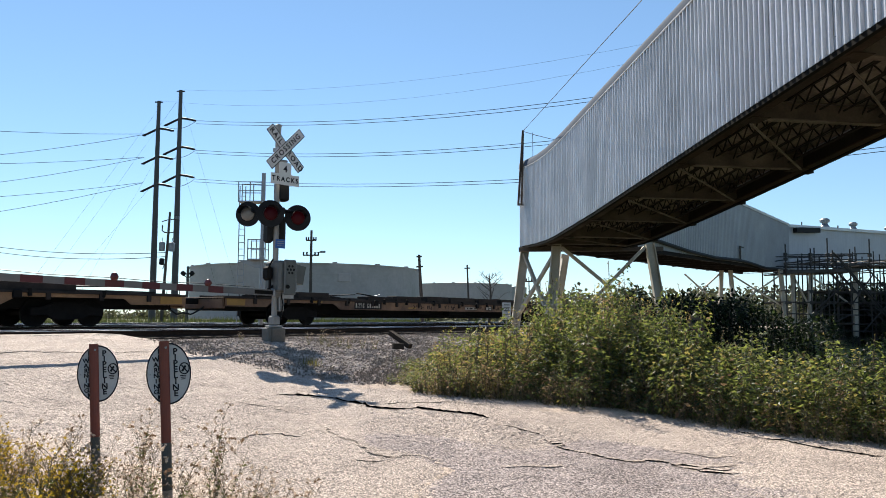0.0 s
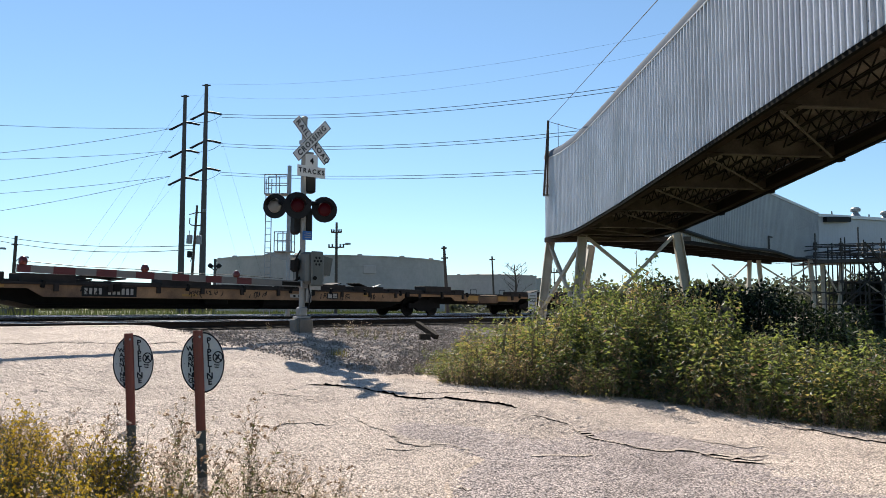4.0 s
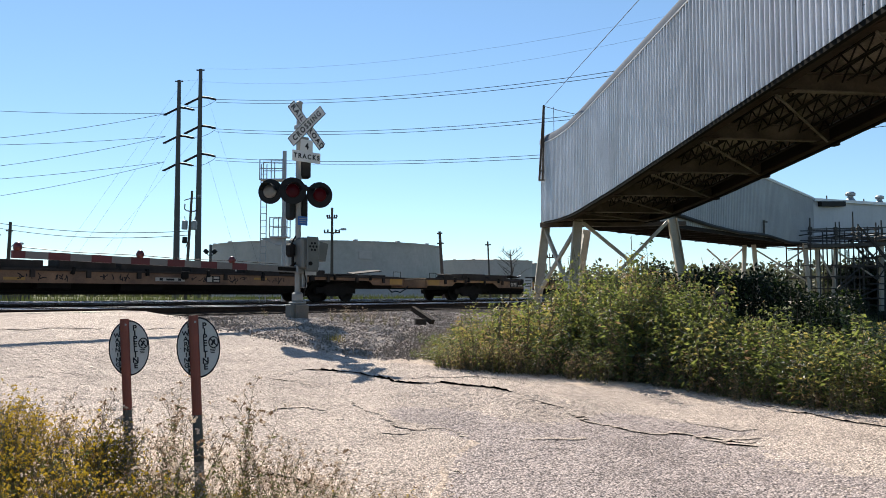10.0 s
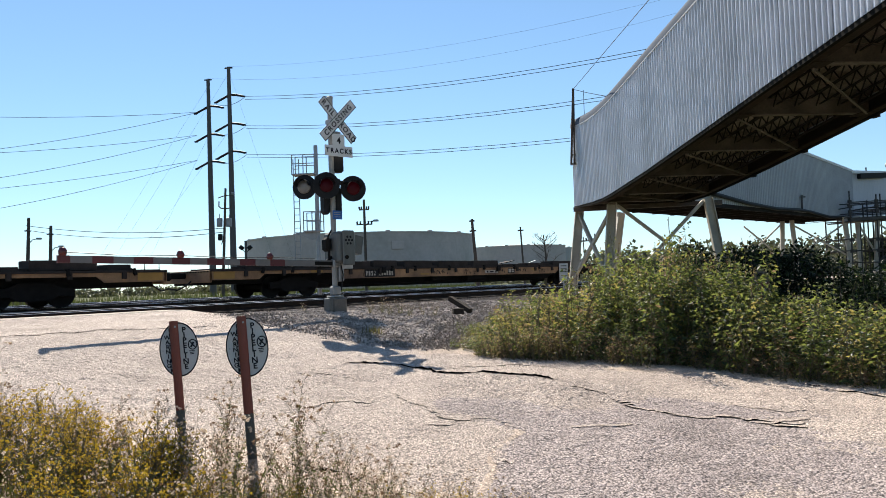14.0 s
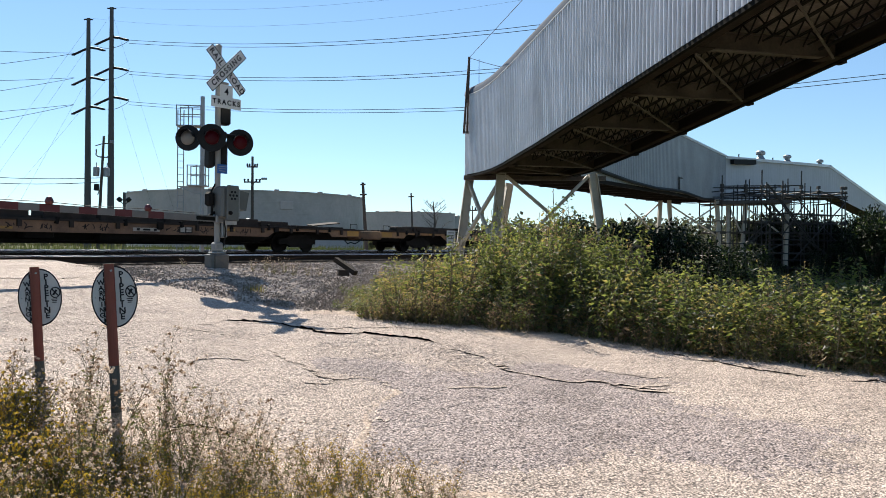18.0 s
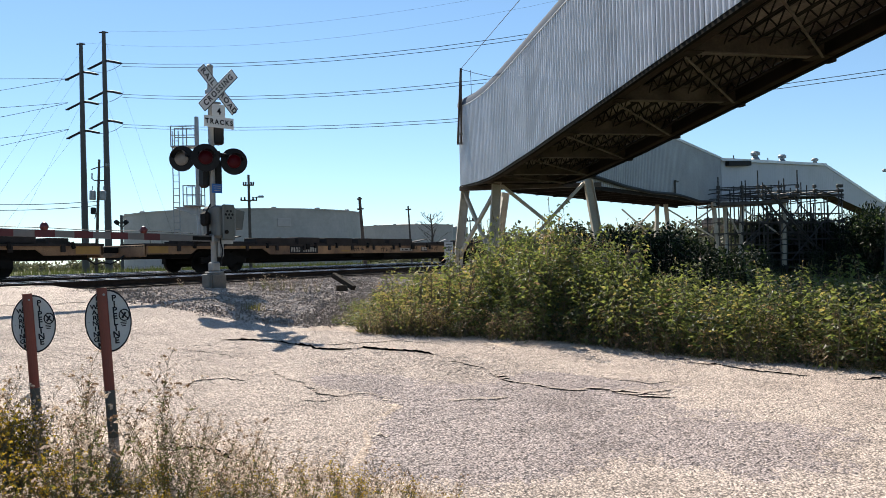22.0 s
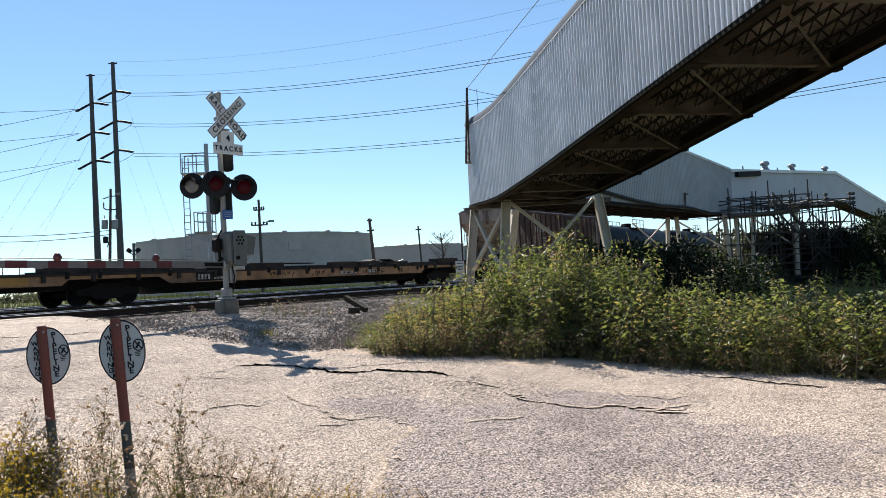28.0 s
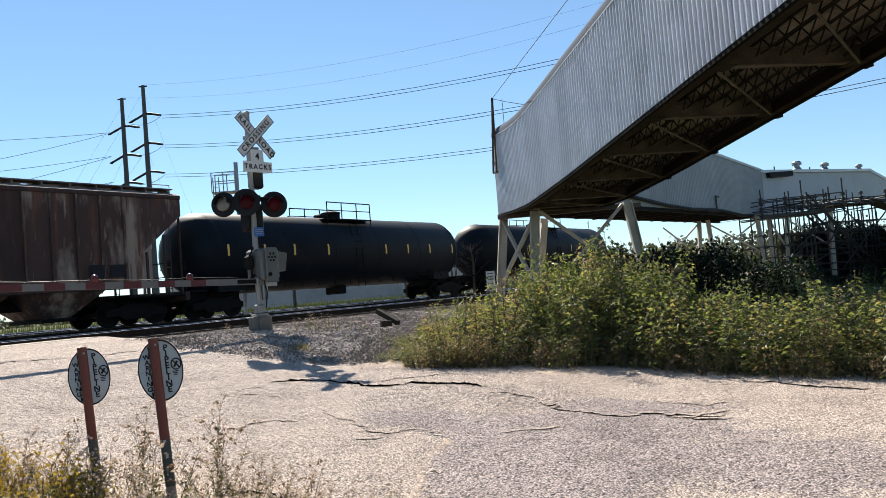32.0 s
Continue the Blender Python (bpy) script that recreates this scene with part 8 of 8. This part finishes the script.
for x, y, sz in ((-2.2, 5.55, 0.8), (-2.05, 5.75, 0.9), (-2.12, 5.35, 0.7), (-1.98, 5.5, 0.8), (-1.45, 5.2, 0.68), (-1.32, 5.4, 0.72), (-1.2, 5.1, 0.62), (-1.1, 5.3, 0.6), (-0.95, 5.15, 0.62), (-0.8, 4.95, 0.55), (-1.62, 5.6, 0.62), (-1.5, 5.42, 0.7), (-1.25, 5.52, 0.58), (-1.05, 5.48, 0.52), (-0.88, 5.3, 0.5), (-0.65, 5.05, 0.5), (-0.5, 4.9, 0.48), (-2.35, 5.62, 0.84), (-2.6, 5.65, 0.8), (-2.75, 5.9, 0.85), (-2.9, 5.6, 0.75)):
    if U.x * x + U.y * y > road_left(N.x * x + N.y * y) - 0.1:
        continue
    ob = copy_thing(WEEDS[0 if sz > 0.88 else 1], pose(x, y, ground_z(x, y) - 0.03, 0, 0, rnd.uniform(0, 360)))
    ob.scale = (sz, sz, sz)
for i in range(95):
    x, y = rnd.uniform(-2.1, 0.35), rnd.uniform(4.0, 5.3)
    if U.x * x + U.y * y > road_left(N.x * x + N.y * y) - 0.15:
        continue
    sz = rnd.uniform(0.35, 0.55)
    ob = copy_thing(WEEDS[rnd.choice((2, 3, 3, 1))], pose(x, y, ground_z(x, y) - 0.03, 0, 0, rnd.uniform(0, 360)))
    ob.scale = (sz, sz, sz)
for x, y, sz in ((-2.95, 17.9, 0.4), (-2.7, 18.1, 0.5), (-2.5, 18.0, 0.42), (-2.3, 18.2, 0.5), (-2.05, 18.0, 0.45), (-1.8, 18.3, 0.4), (-1.5, 18.4, 0.45), (-4.4, 17.8, 0.3)):
    ob = copy_thing(WEEDS[1], pose(x, y, ground_z(x, y), 0, 0, rnd.uniform(0, 360)))
    ob.scale = (sz, sz, sz)

gs = Shape()
rnd = random.Random(9)


def blade_of(x, y, z, h, rnd):
    a = rnd.uniform(0, 6.28)
    dx, dy = math.cos(a), math.sin(a)
    w = 0.004 + 0.004 * rnd.random()
    bend = rnd.uniform(0.1, 0.6) * h
    gs.add([(x - dy * w, y + dx * w, z), (x + dy * w, y - dx * w, z), (x + dx * bend * 0.4 + dy * w * 0.7, y + dy * bend * 0.4 - dx * w * 0.7, z + h * 0.6), (x + dx * bend * 0.4 - dy * w * 0.7, y + dy * bend * 0.4 + dx * w * 0.7, z + h * 0.6), (x + dx * bend, y + dy * bend, z + h)],
           [(0, 1, 2, 3), (3, 2, 4)])


for i in range(14000):
    x, y = rnd.uniform(-6.5, 0.4), rnd.uniform(2.8, 9.5)
    s, p = U.x * x + U.y * y, N.x * x + N.y * y
    if s > road_left(p) - 0.25 - abs(rnd.gauss(0, 0.25)):
        continue
    blade_of(x, y, ground_z(x, y) - 0.03, rnd.uniform(0.08, 0.34) * min(1.0, 0.25 + (road_left(p) - s) * 0.45), rnd)
for i in range(5000):
    p = rnd.uniform(-9, 9.1)
    if p > 7.5 and rnd.random() < 0.7 or p > 8.5:
        continue
    s = bush_edge(p) - 0.15 + abs(rnd.gauss(0, 0.35))
    q = sp(s, p)
    blade_of(q.x, q.y, ground_z(q.x, q.y) - 0.03, rnd.uniform(0.1, 0.35), rnd)
for i in range(90):
    blade_of(-2.52 + rnd.gauss(0, 0.12), 15.4 + rnd.gauss(0, 0.10), ground_z(-2.5, 15.4), rnd.uniform(0.06, 0.2), rnd)
thing("verge_grass", "dry green and straw-coloured grass on the verges", "grass", kind="stuff", shape=gs, mats=M["grassy"])
gs = Shape()
for i in range(20000):
    p = rnd.uniform(37.5, 60)
    s = rnd.uniform(-30, 70)
    q = sp(s, p)
    h = rnd.uniform(0.2, 0.5) if p < 50 else rnd.uniform(0.3, 1.0)
    a = rnd.uniform(0, 6.28)
    dx, dy = math.cos(a) * 0.06, math.sin(a) * 0.06
    z = ground_z(q.x, q.y) - 0.05
    gs.add([(q.x - dx, q.y - dy, z), (q.x + dx, q.y + dy, z), (q.x + rnd.gauss(0, 0.12), q.y + rnd.gauss(0, 0.12), z + h)], [(0, 1, 2)])
thing("field_grass", "rough green grass beyond the tracks", "grass", kind="stuff", shape=gs, mats=M["fieldgrass"])



# hedge and low trees on the far side of the field
fh = Shape()
rnd = random.Random(22)
for i in range(420):
    x, y = rnd.uniform(-190, 40), rnd.uniform(170, 190)
    cz, cr = rnd.uniform(1.0, 2.3), rnd.uniform(0.8, 1.6)
    for k in range(40):
        d = Vector((rnd.gauss(0, 1), rnd.gauss(0, 1), rnd.gauss(0, 0.7))).normalized() * cr * rnd.uniform(0.5, 1.0)
        leaf(fh, Vector((x + d.x * 1.5, y + d.y, max(0.8, cz + d.z * 0.8))), Vector((rnd.gauss(0, 1), rnd.gauss(0, 1), rnd.gauss(0, 1))), rnd.uniform(0.5, 1.0), rnd, 0, 0.7)
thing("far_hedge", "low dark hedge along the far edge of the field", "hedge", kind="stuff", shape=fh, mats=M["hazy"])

# low woods far behind the yard
fw = Shape()
rnd = random.Random(21)
for i in range(340):
    x, y = rnd.uniform(14, 120), rnd.uniform(105, 150)
    cz, cr = rnd.uniform(0.8, 4.2), rnd.uniform(1.2, 2.6)
    for k in range(60):
        d = Vector((rnd.gauss(0, 1), rnd.gauss(0, 1), rnd.gauss(0, 0.8))).normalized() * cr * rnd.uniform(0.55, 1.0)
        leaf(fw, Vector((x, y, max(0.8, cz + d.z + 0.6))) + Vector((d.x, d.y, 0)), Vector((rnd.gauss(0, 1), rnd.gauss(0, 1), rnd.gauss(0, 1))), rnd.uniform(0.4, 0.9), rnd, 0, 0.7)
for i in range(90):
    x, y = rnd.uniform(25, 52), rnd.uniform(74, 92)
    cz, cr = rnd.uniform(0.6, 3.6), rnd.uniform(0.8, 1.7)
    for k in range(70):
        d = Vector((rnd.gauss(0, 1), rnd.gauss(0, 1), rnd.gauss(0, 0.8))).normalized() * cr * rnd.uniform(0.55, 1.0)
        leaf(fw, Vector((x, y, max(0.6, cz + d.z + 0.5))) + Vector((d.x, d.y, 0)), Vector((rnd.gauss(0, 1), rnd.gauss(0, 1), rnd.gauss(0, 1))), rnd.uniform(0.25, 0.6), rnd, 0, 0.7)
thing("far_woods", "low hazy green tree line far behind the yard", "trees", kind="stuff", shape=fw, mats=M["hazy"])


def motions():
    for ob, s0 in CARS:
        rows = []
        t = 0.0
        while t <= 32.01:
            rows.append((t, tpose(s0 - SPEED * t, TRACKS[1], RAIL)))
            t += 2.0
        walk(ob, rows)
        # wheels roll while their car is in sight
        t_in, t_out = max(0.0, (s0 - 75) / SPEED), min(32.0, (s0 + 22) / SPEED)
        if t_out <= t_in:
            continue
        n = int((t_out - t_in) * FPS)
        turn = math.degrees(SPEED / FPS / 0.42)
        for ws in [w for w in ob.children_recursive if w.name.startswith("wheelset")]:
            x = ws.matrix_basis.translation.x
            rows = [(0.0, pose(x, 0, 0.42))] if t_in > 0.05 else []
            rows += [(t_in + k / FPS, pose(x, 0, 0.42, 0, -turn * k, 0)) for k in range(n + 1)]
            if rows[-1][0] < 31.95:
                rows.append((32.0, pose(x, 0, 0.42, 0, -turn * n, 0)))
            walk(ws, rows)


motions()
